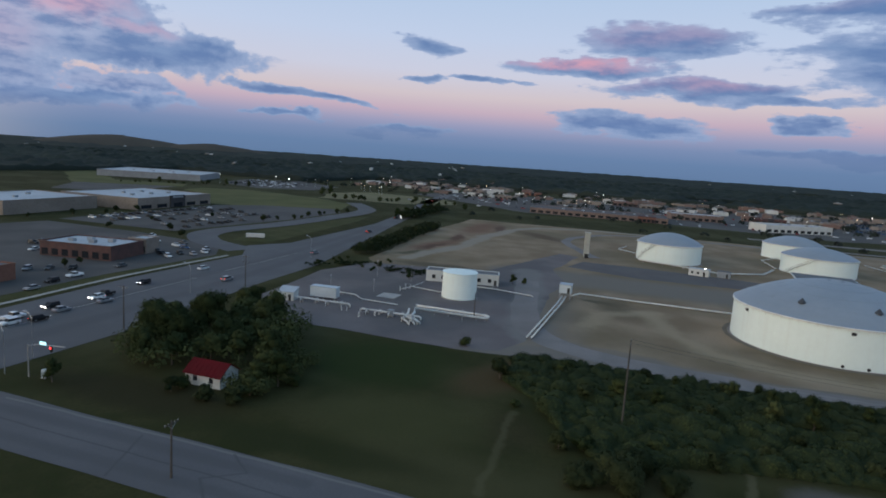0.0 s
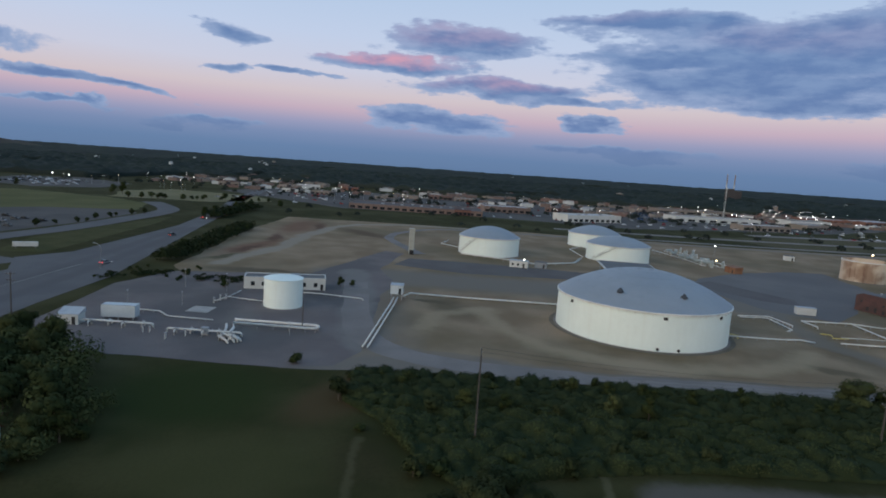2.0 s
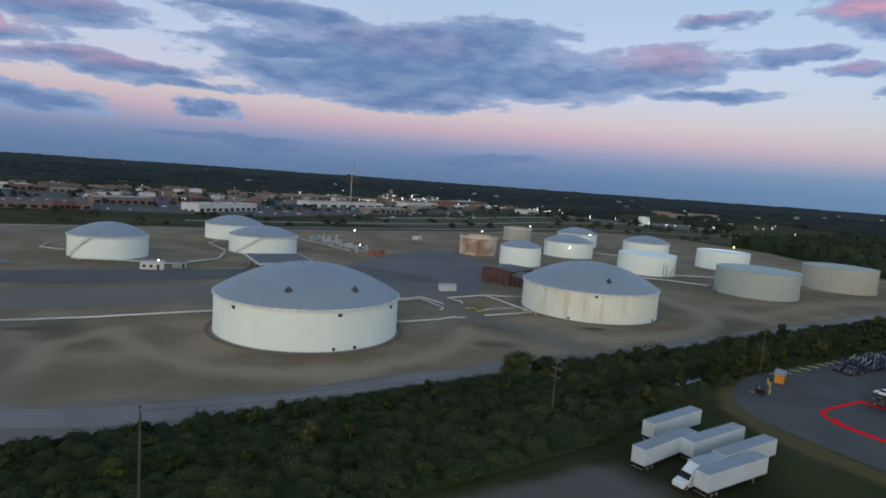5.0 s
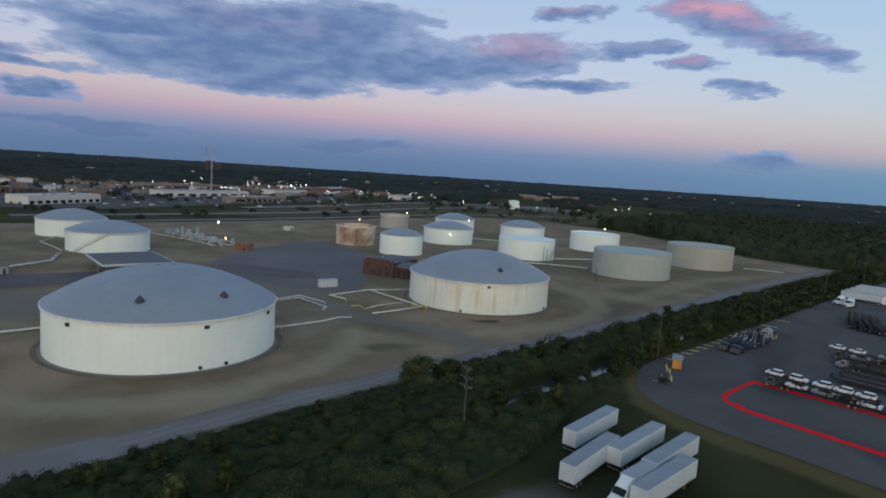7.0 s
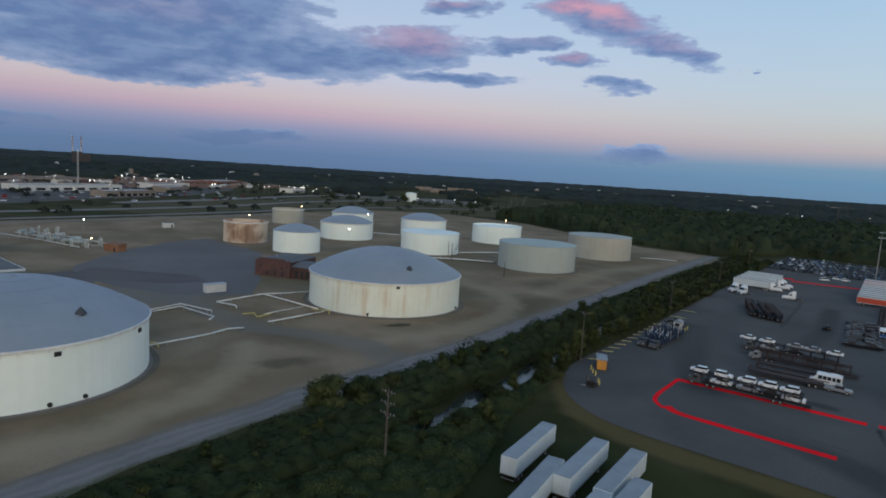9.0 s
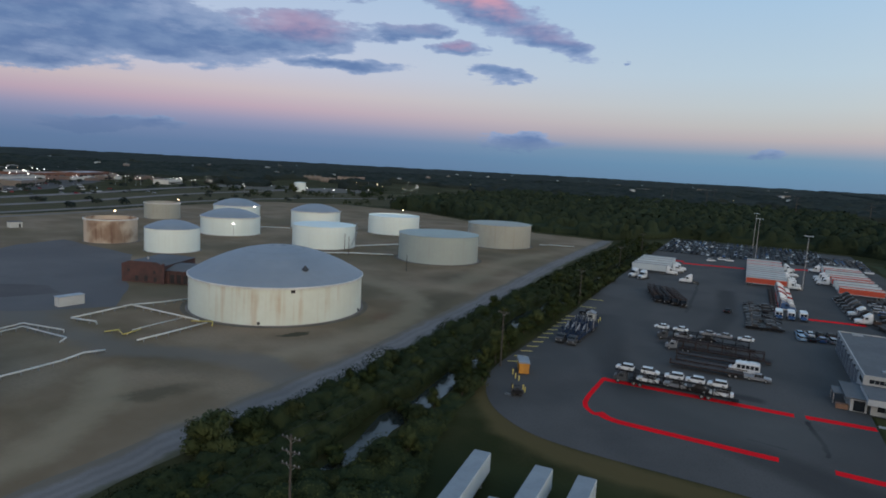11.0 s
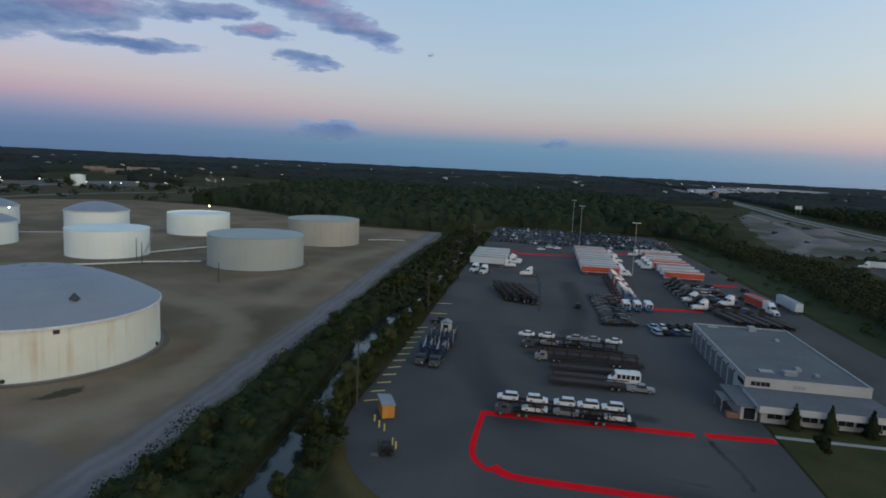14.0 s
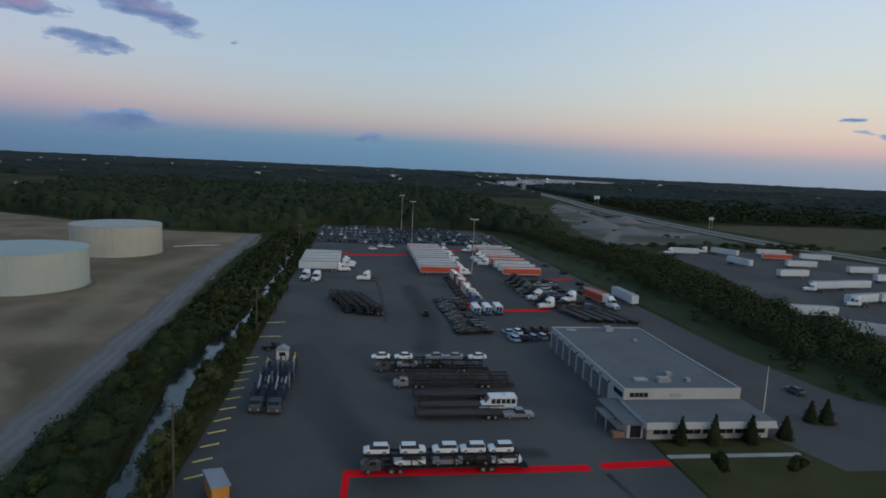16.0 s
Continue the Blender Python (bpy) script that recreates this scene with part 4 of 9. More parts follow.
def shed(name, x, y, w, d, h, rz, wall, roof, label, category, pitch=0.25, windows=0, door=True, base=0.0):
    """A small hut with a low roof, a door and windows on its long front."""
    t = thing(name, pose(x, y, 0.04, 0, 0, rz), label, category)
    if base:
        for sx in (-1, 1):
            for sy in (-1, 1):
                part("leg", box(B(), sx * (w / 2 - .2) - .12, sy * (d / 2 - .2) - .12, 0, sx * (w / 2 - .2) + .12, sy * (d / 2 - .2) + .12, base), METAL, t)
    part("wall", box(B(), -w / 2, -d / 2, base, w / 2, d / 2, h, bevel=0.03), wall, t)
    part("roof", rings(B(), [[(-w / 2 - .15, -d / 2 - .15, h), (w / 2 + .15, -d / 2 - .15, h), (w / 2 + .15, d / 2 + .15, h), (-w / 2 - .15, d / 2 + .15, h)],
                             [(-w / 2 - .15, -d / 2 - .15, h + .12), (w / 2 + .15, -d / 2 - .15, h + .12), (w / 2 + .15, d / 2 + .15, h + .12 + pitch), (-w / 2 - .15, d / 2 + .15, h + .12 + pitch)]]), roof, t)
    if door:
        part("door", box(B(), w * 0.28 - 0.45, -d / 2 - 0.03, base + 0.02, w * 0.28 + 0.45, -d / 2, min(h - .1, base + 2.05)), DARK, t)
    for i in range(windows):
        xx = -w / 2 + w * (i + 0.6) / (windows + 0.4)
        wd = part("window", box(B(), xx - 0.5, -d / 2 - 0.02, base + 1.0, xx + 0.5, -d / 2, base + 2.1), GLASS, t)
        part("window_frame", box(B(), xx - 0.58, -d / 2 - 0.015, base + 0.9, xx + 0.58, -d / 2 - 0.001, base + 1.0), METAL, wd)
    return t


shed("pump_hut", -124.2, -182.8, 4.2, 4.0, 5.3, 90, TRAILERWHITE, ROOFWHITE, "pale boxy hut raised on legs over pipes", "hut", 0.1, base=2.3)
shed("storage_container", -150.4, -27.6, 7.0, 2.6, 2.7, 82, WALLWHITE, ROOFWHITE, "white storage container on the apron", "container", 0.02, door=False)
shed("site_cabin", -217.2, -131.5, 9.0, 3.4, 3.3, 76, WALLWHITE, ROOFWHITE, "white site cabin with a lit doorway", "cabin", 0.1, windows=3)
shed("grey_cabin", -219.5, -120.4, 5.6, 3.2, 2.9, 76, TRAILERROOF, ROOFGREY, "small grey cabin beside the white one", "cabin", 0.1)
shed("valve_house", -331, 60, 6, 4, 3, 80, WALLWHITE, ROOFGREY, "small white valve house far off", "hut", 0.2)
# brick boiler house
t = thing("brick_building", pose(-169.6, 3.2, 0.04, 0, 0, 19), "old red-brick building with a dark roof and small dark openings", "building")
part("main_wall", box(B(), 0, 0, 0, 15.2, 21, 6.2), BRICK, t)
part("gable_wall", rings(B(), [[(0, 0, 6.2), (15.2, 0, 6.2), (12.4, 0, 7.3), (2.8, 0, 7.3)], [(0, 0.4, 6.2), (15.2, 0.4, 6.2), (12.4, 0.4, 7.3), (2.8, 0.4, 7.3)]]), BRICK, t)
part("roof", rings(B(), [[(-.3, .4, 6.2), (15.5, .4, 6.2), (15.5, 21.3, 6.2), (-.3, 21.3, 6.2)], [(3, 1.0, 7.2), (12.2, 1.0, 7.2), (12.2, 18, 7.2), (3, 18, 7.2)]]), ROOFGREY, t, "dark low-pitched roof")
part("corner_pier", box(B(), 14.9, -.35, 0, 15.7, .4, 7.0), BRICK, t)
part("low_wing", box(B(), 15.2, 1.4, 0, 25, 16, 4.6), BRICK, t)
part("wing_roof", rings(B(), [[(15.2, 1.1, 4.6), (25.3, 1.1, 4.6), (25.3, 16.3, 4.6), (15.2, 16.3, 4.6)], [(15.2, 7, 5.9), (22, 7, 5.9), (22, 11, 5.9), (15.2, 11, 5.9)]]), ROOFGREY, t, "dark low-pitched roof")
for x, z, w, h in ((2.2, 3.6, .8, .9), (5.0, .6, 1.1, 1.7), (8.4, .6, 1.1, 1.9), (11.6, 3.4, .8, .9), (11.8, .5, 1.0, 1.5)):
    part("opening", box(B(), x, -.04, z, x + w, -.01, z + h), DARK, t)
for i in range(4):
    part("wing_pier", box(B(), 16.2 + i * 2.4, 1.05, 0, 16.8 + i * 2.4, 1.4, 4.2), BRICK, t)
    part("wing_opening", box(B(), 17.0 + i * 2.4, 1.36, .3, 18.4 + i * 2.4, 1.39, 3.2), DARK, t)
part("roof_vent", cyl(B(), 6, 6, 6.9, 8.0, .35, n=10), METAL, t)
# loading canopy
t = thing("loading_canopy", pose(-209.5, -80, 0.04, 0, 0, -4), "broad grey loading canopy with a pale edge on steel posts", "canopy")
part("roof", rings(B(), [[(-15, -12.4, 4.9), (15, -12.4, 4.9), (15, 12.4, 4.9), (-15, 12.4, 4.9)], [(-14.9, -12.3, 5.3), (14.9, -12.3, 5.3), (14.9, 12.3, 5.3), (-14.9, 12.3, 5.3)]]), ROOFGREY, t)
for a in ((-15.15, -12.55, 15.15, -12.4), (-15.15, 12.4, 15.15, 12.55), (-15.15, -12.4, -15.0, 12.4), (15.0, -12.4, 15.15, 12.4)):
    part("fascia", box(B(), a[0], a[1], 4.6, a[2], a[3], 5.4), TRAILERWHITE, t)
for sx in (-13.5, 0, 13.5):
    for sy in (-11, 0, 11):
        part("post", box(B(), sx - 0.15, sy - 0.15, 0, sx + 0.15, sy + 0.15, 4.9), METAL, t)
# concrete tower
t = thing("concrete_tower", pose(-237, -186.5, 0.04, 0, 0, 10), "narrow tan concrete tower standing alone", "tower")
part("shaft", box(B(), -1.5, -1.3, 0, 1.5, 1.3, 12.7, bevel=0.08), TANKTAN, t)
part("cap", box(B(), -1.7, -1.5, 12.7, 1.7, 1.5, 13.4, bevel=0.05), TANKTAN, t)
for z in (3.5, 7.0, 10.5):
    part("band", box(B(), -1.54, -1.34, z, 1.54, 1.34, z + 0.25), CONCRETE, t)
part("side_box", box(B(), 1.5, -1.0, 0, 3.4, 1.0, 2.2, bevel=0.05), DARK, t)
# loading rack equipment
RF = random.Random(14)
VESSEL = material("vessel_grey_white", (0.29, 0.33, 0.325), (0.22, 0.255, 0.25), 0.3, 0.6)
for i in range(24):
    k = i / 23
    x, y = -322 + 56 * k + RF.uniform(-4, 4), -20 + 6 * k + RF.uniform(-7, 7)
    if RF.random() < 0.55:
        t = thing("process_vessel", pose(x, y, 0.05), "white upright vessel of the loading rack", "vessel", "loading rack")
        h = RF.uniform(1.8, 4.4)
        r = RF.uniform(0.5, 1.1)
        part("shell", rings(B(), [circle(0, 0, 0.5, r, 14), circle(0, 0, h, r, 14), circle(0, 0, h + .4, r * .5, 14)]), VESSEL, t)
        part("skirt", cyl(B(), 0, 0, 0, 0.5, r * 0.9, n=14), METAL, t)
        part("outlet", tube(B(), [(0, 0, h + .3), (0, 0, h + 1.0), (r + 1.2, 0, h + 1.0), (r + 1.2, 0, 0)], 0.12, 6), PIPE, t)
    else:
        t = thing("drum_tank", pose(x, y, 0.05, 0, 0, RF.uniform(0, 180)), "white horizontal drum on saddles", "vessel", "loading rack")
        part("drum", rings(B(), [[(xx, r2 * math.cos(a), 2.0 + r2 * math.sin(a)) for a in (2 * math.pi * j / 14 for j in range(14))] for xx, r2 in ((-2.5, .5), (-2.2, .9), (2.2, .9), (2.5, .5))]), VESSEL, t)
        for xx in (-1.4, 1.4):
            part("saddle", box(B(), xx - .2, -.8, 0, xx + .2, .8, 1.35), CONCRETE, t)
for y in (-30, -22, -14):
    pipe_run([(-322, y - 4, 1.6), (-290, y + 3, 1.6), (-262, y + 8, 1.2)], 0.18, 8, 1)
shed("red_machine_house", -252, -11, 8, 5, 3, 15, RUST, RUST, "rust-red machine house beside the loading rack", "hut", 0.5)
# farm lights
for x, y, z, m in ((-266, -15, 4, LIGHT_Y), (-232, 118, 7, LIGHT_W), (-247, 150, 14, LIGHT_W), (-218, -129, 3.2, LIGHT_W), (-330, 10, 6, LIGHT_W)):
    t = thing("area_lamp", pose(x, y, 0.04), "lit lamp on a thin post in the tank farm", "lamp", "tank farm lamps")
    part("post", cyl(B(), 0, 0, 0, z, 0.07, 0.05, 6), METAL, t)
    bm = B()
    bmesh.ops.create_icosphere(bm, subdivisions=1, radius=0.42, matrix=Matrix.Translation((0, 0, z + 0.3)))
    part("lamp_head", bm, m, t)

# ---- pump station ----
t = thing("station_office", pose(-131, -223.5, 0.06, 0, 0, 103), "long low white office with small dark windows", "building")
part("wall", box(B(), -14, -4, 0, 14, 4, 4.0), WALLWHITE, t)
part("roof", box(B(), -13.7, -3.7, 4.0, 13.7, 3.7, 4.06), ROOFGREY, t)
for a in ((-14.1, -4.1, 14.1, -3.75), (-14.1, 3.75, 14.1, 4.1), (-14.1, -3.75, -13.75, 3.75), (13.75, -3.75, 14.1, 3.75)):
    part("parapet", box(B(), a[0], a[1], 4.0, a[2], a[3], 4.3), WALLWHITE, t)
for xx in (-11, -7.4, 6.5, 10.5):
    w = part("window", box(B(), xx - .65, -4.03, 1.2, xx + .65, -4.0, 2.6), GLASS, t)
    part("window_sill", box(B(), xx - .75, -4.12, 1.08, xx + .75, -4.0, 1.2), CONCRETE, w)
part("door", box(B(), 12.2, -4.03, 0.05, 13.2, -4.0, 2.1), DARK, t)
part("roof_unit", box(B(), 2, -1.5, 4.06, 5, 1.5, 4.9, bevel=0.05), TRAILERROOF, t)
t = thing("equipment_box", pose(-75, -253, 0.06, 0, 0, 97), "big white equipment box on steel legs", "equipment")
part("box_body", box(B(), -4.4, -1.7, 0.9, 4.4, 1.7, 4.2, bevel=0.08), TRAILERWHITE, t)
for sx in (-3.8, 0, 3.8):
    for sy in (-1.4, 1.4):
        part("leg", box(B(), sx - .15, sy - .15, 0, sx + .15, sy + .15, 0.9), METAL, t)
part("rail", tube(B(), [(-4.3, -1.72, 4.25), (4.3, -1.72, 4.25)], 0.05, 6), METAL, t)


def manifold(x, y, rz, length, branches, label):
    """A header pipe with branches, flanges, valves and feet."""
    t = thing("pipe_manifold", pose(x, y, 0.06, 0, 0, rz), label, "pipe", "pipe manifolds")
    L = length / 2
    part("header", tube(B(), [(-L, 0, 0.1), (-L, 0, 0.9), (-L + .4, 0, 1.2), (L - .4, 0, 1.2), (L, 0, 0.9), (L, 0, 0.1)], 0.28, 8), PIPE, t, smooth=True)
    for i in range(branches):
        xx = -L + length * (i + 0.7) / (branches + 0.4)
        s = 1 if i % 2 else -1
        br = part("branch", tube(B(), [(xx, 0, 1.2), (xx, s * 1.4, 1.2), (xx, s * 1.8, 0.9), (xx, s * 1.8, 0)], 0.2, 8), PIPE, t, smooth=True)
        part("flange", rings(B(), [[(xx + .34 * math.cos(a), s * d, 1.2 + .34 * math.sin(a)) for a in (2 * math.pi * j / 10 for j in range(10))] for d in (0.7, 0.82)]), METAL, br)
        part("valve_wheel", cyl(B(), xx, s * 0.75, 1.55, 1.62, 0.32, n=10), METAL, br)
        part("foot", box(B(), xx - .2, -.2, 0, xx + .2, .2, 0.95), CONCRETE, t)
    return t


manifold(-66.3, -226.5, 92, 19, 5, "white pipe manifold with valves on the gravel pad")
manifold(-68.6, -250.5, 92, 19, 4, "white pipe manifold beside the equipment box")
manifold(-63.5, -219.0, 60, 6, 3, "cluster of short white valve pipes")
pipe_run([(-66.5, -220.2, 0.9), (-71, -220.6, 1.1), (-75.6, -222.4, 1.2), (-75.6, -200.6, 1.2), (-76.6, -199.6, 1.2), (-78, -199.6, 1.2), (-79, -200.6, 1.2), (-79, -222.6, 1.2), (-80.4, -223.4, 1.0), (-80.4, -223.4, 0.1)], 0.36, 5, 1, label="thick white pipe bent double on the gravel pad")
pipe_run([(-66, -221.6, 0.9), (-70, -222.2, 1.0), (-74, -223.6, 1.1), (-74, -223.8, 0.1)], 0.3, 5, label="white riser pipe beside the bent pipe")
for x, y in ((-61.6, -219.4), (-62.8, -218.2), (-64, -217)):
    pipe_run([(x - 2.6, y - 2.6, 0.7), (x, y, 0.7), (x + .9, y + .9, 0.55), (x + 1.2, y + 1.2, 0.05)], 0.26, 4, label="short white elbow pipe dipping into the gravel")
shed("white_shed", -68.6, -262.5, 5.2, 4.0, 2.6, 97, WALLWHITE, ROOFWHITE, "small white shed beside the trees", "shed", 1.1)
tagged(part("concrete_slab", box(B(), -95, -241, 0.06, -88, -234.5, 0.12), CONCRETE), "worn pale concrete slab in the gravel", "slab", kind="structure")
t = thing("control_cabinet", pose(-66.6, -226.4, 0.06), "small grey control cabinet between the pipes", "cabinet")
part("body", box(B(), -.6, -.9, .25, .6, .9, 2.0, bevel=.04), TRAILERROOF, t)
part("plinth", box(B(), -.5, -.8, 0, .5, .8, .25), CONCRETE, t)
for x, y, hh in ((-100.6, -237.5, 1.6), (-103.5, -236.6, 2.1), (-106.5, -235.9, 1.5), (-64.4, -230.6, 1.7), (-60.4, -233.9, 1.5), (-61.6, -234.2, 1.3), (-64.6, -241.6, 1.6), (-65.4, -240.2, 1.4)):
    t = thing("valve_post", pose(x, y, 0.06), "upright valve post with a hand wheel", "valve", "valve posts")
    part("stem", cyl(B(), 0, 0, 0, hh, .16, .12, 8), PIPE, t)
    part("flange", cyl(B(), 0, 0, hh * .5, hh * .5 + .12, .32, n=10), METAL, t)
    part("hand_wheel", cyl(B(), 0, 0, hh, hh + .07, .34, n=12), METAL, t)
pipe_run([(-83.9, -252.8, .8), (-83.8, -246.5, .7), (-80, -242.4, .5), (-79.4, -229.5, .5)], 0.18, 6)
pipe_run([(-105, -223.2, .6), (-106.4, -230, .6), (-107.5, -235.7, .7), (-100.6, -237.5, .6)], 0.16, 5)
pipe_run([(-107.5, -235.7, .6), (-118, -235, .6)], 0.14, 5)
for x, y, h in ((-88, -258, 5), (-95, -245, 4), (-118, -240, 6), (-72, -206, 3.5), (-120, -255, 6)):
    t = thing("light_post", pose(x, y, 0.06), "thin grey light post on the gravel pad", "light post", "pad light posts")
    part("post", cyl(B(), 0, 0, 0, h, 0.08, 0.05, 6), METAL, t)
    part("head", box(B(), -.3, -.15, h, .5, .15, h + .15), METAL, t)

# ---- vehicles ----
PAINTS = {
    "white": material("paint_white", (0.62, 0.65, 0.67), (0.58, 0.61, 0.63), 0.5, 0.25, spec=0.5, mottle=0.1),
    "silver": material("paint_silver", (0.27, 0.28, 0.30), None, 0.5, 0.3, 0.3),
    "grey": material("paint_grey", (0.07, 0.074, 0.08), None, 0.5, 0.4, spec=0.25),
    "black": material("paint_black", (0.016, 0.016, 0.018), None, 0.5, 0.45, spec=0.14),
    "blue": material("paint_blue", (0.04, 0.09, 0.20), None, 0.5, 0.25),
    "sky": material("paint_light_blue", (0.28, 0.42, 0.55), None, 0.5, 0.25),
    "red": material("paint_red", (0.32, 0.025, 0.025), None, 0.5, 0.25),
    "orange": ORANGE,
    "brown": material("paint_brown", (0.045, 0.029, 0.025), None, 0.5, 0.7, spec=0.15),
}
RIMS = material("wheel_rim", (0.40, 0.41, 0.42), None, 1.0, 0.35, 0.7)
TAIL = material("tail_lens", (0.25, 0.01, 0.01), None, 1.0, 0.2)
HEAD = material("head_lens", (0.55, 0.57, 0.6), None, 1.0, 0.15)
HEAD_LIT = lamp_material("head_lamp_lit", (1.0, 0.95, 0.85), 18.0)
TAIL_LIT = lamp_material("tail_lamp_lit", (1.0, 0.04, 0.03), 5.0)


def frustum(bm, xa, xb, xc, xd, w0, w1, z0, z1, mi=0):
    """A cabin: foot from xa to xd, top from xb to xc."""
    lo = [(xa, -w0, z0), (xd, -w0, z0), (xd, w0, z0), (xa, w0, z0)]
    hi = [(xb, -w1, z1), (xc, -w1, z1), (xc, w1, z1), (xb, w1, z1)]
    return rings(bm, [lo, hi], mi=mi)


def hull(bm, secs):
    """A car body lofted along x from rows of x, half width, foot, shoulder, top."""
    return rings(bm, [[(x, -w, zb), (x, -w, zs), (x, -w * 0.88, zt), (x, w * 0.88, zt), (x, w, zs), (x, w, zb)] for x, w, zb, zs, zt in secs])


SHAPES = {
    "suv": dict(l=4.6, body=[(-2.3, .80, .45, .85, 1.0), (-2.2, .90, .32, .95, 1.08), (-1.2, .93, .28, .95, 1.05), (1.0, .93, .28, .92, 1.03), (1.9, .90, .30, .82, .95), (2.25, .78, .40, .70, .80)],
                cab=(-2.15, -1.95, .45, 1.15, .86, .72, 1.03, 1.62), wb=1.35, wr=.36),
    "sedan": dict(l=4.7, body=[(-2.35, .76, .45, .75, .92), (-2.2, .87, .30, .85, .98), (-1.2, .90, .25, .86, .97), (1.0, .90, .25, .82, .93), (1.95, .87, .28, .72, .82), (2.33, .74, .38, .60, .68)],
                  cab=(-1.75, -1.15, .35, 1.15, .82, .66, .95, 1.44), wb=1.4, wr=.33),
    "pickup": dict(l=5.7, body=[(-2.85, .90, .50, .95, 1.05), (-2.8, .97, .42, .98, 1.08), (-.2, .97, .40, .98, 1.08), (1.2, .97, .40, .98, 1.1), (2.5, .95, .42, .90, 1.05), (2.83, .85, .48, .75, .90)],
                   cab=(-.75, -.55, .75, 1.25, .90, .76, 1.07, 1.75), wb=1.75, wr=.40),
}
MADE = {}


def car_of(kind, paint, lit=False):
    key = (kind, paint, lit)
    if key in MADE:
        return MADE[key]
    s = SHAPES[kind]
    words = {"suv": "sport utility car", "sedan": "saloon car", "pickup": "crew-cab pickup truck"}[kind]
    t = thing("car" if kind != "pickup" else "pickup_truck", pose(0, 0, -80), f"{paint.replace('sky', 'light blue')} {words} with dark windows" + (", headlamps lit" if lit else ", parked"), "car" if kind != "pickup" else "pickup")
    bm = hull(B(), s["body"])
    part("body", bm, PAINTS[paint], t)
    xa, xb, xc, xd, w0, w1, z0, z1 = s["cab"]
    part("cabin_glass", frustum(B(), xa, xb, xc, xd, w0, w1, z0, z1), GLASS, t, "dark tinted windows")
    bm = frustum(B(), xb - 0.05, xb + 0.02, xc - 0.05, xc + 0.05, w1 + 0.02, w1 - 0.06, z1, z1 + 0.06)
    part("roof", bm, PAINTS[paint], t)
    for x in (-s["wb"], s["wb"]):
        for sy in (-1, 1):
            y = sy * (s["body"][2][1] - 0.1)
            bm = wheel_x(B(), x, y, s["wr"], s["wr"], 0.24, 12)
            wheel_x(bm, x, y + sy * 0.1, s["wr"], s["wr"] * 0.6, 0.08, 8, mi=1)
            part("wheel", bm, [TYRE, RIMS], t)
    bx = s["body"]
    for sy in (-1, 1):
        bm = box(B(), bx[-1][0] - 0.18, sy * 0.62 - 0.16, bx[-1][3] - 0.06, bx[-1][0] + 0.015, sy * 0.62 + 0.16, bx[-1][3] + 0.09)
        part("headlight", bm, HEAD_LIT if lit else HEAD, t)
        bm = box(B(), bx[0][0] - 0.01, sy * 0.68 - 0.1, bx[0][3] - 0.1, bx[0][0] + 0.12, sy * 0.68 + 0.1, bx[0][3] + 0.1)
        part("tail_light", bm, TAIL_LIT if lit else TAIL, t)
    MADE[key] = t
    return t


def lot_car_of(kind, paint):
    """A car that only stands far off in a crowded lot: body, windows, wheels."""
    key = ("lot", kind, paint)
    if key in MADE:
        return MADE[key]
    s = SHAPES[kind]
    t = thing("car", pose(0, 0, -80), f"{paint.replace('sky', 'light blue')} car parked in a dense row", "car", "rows of parked cars")
    xa, xb, xc, xd, w0, w1, z0, z1 = s["cab"]
    part("body", hull(B(), s["body"]), PAINTS[paint], t)
    part("cabin_glass", frustum(B(), xa, xb, xc, xd, w0, w1, z0, z1), GLASS, t, "dark tinted windows")
    part("roof", frustum(B(), xb - 0.05, xb + 0.02, xc - 0.05, xc + 0.05, w1 + 0.02, w1 - 0.06, z1, z1 + 0.06), PAINTS[paint], t)
    for sy in (-1, 1):
        bm = B()
        part("front_wheel", wheel_x(B(), s["wb"], sy * 0.8, s["wr"], s["wr"], 0.24, 8), TYRE, t)
        part("rear_wheel", wheel_x(B(), -s["wb"], sy * 0.8, s["wr"], s["wr"], 0.24, 8), TYRE, t)
    MADE[key] = t
    return t


def park(kind, paint, x, y, rz, z=0.05, group="", lit=False, label="", far=False):
    ob = copy_thing(lot_car_of(kind, paint) if far else car_of(kind, paint, lit), pose(x, y, z, 0, 0, rz))
    return tagged(ob, label, group=group)


def axle(t, x, r, half, duals=True, w=0.28):
    for sy in (-1, 1):
        bm = wheel_x(B(), x, sy * half, r, r, w * (2 if duals else 1), 14)
        wheel_x(bm, x, sy * (half + w * (1.0 if duals else 0.5)), r, r * 0.55, 0.06, 8, mi=1)
        part("wheel", bm, [TYRE, RIMS], t)


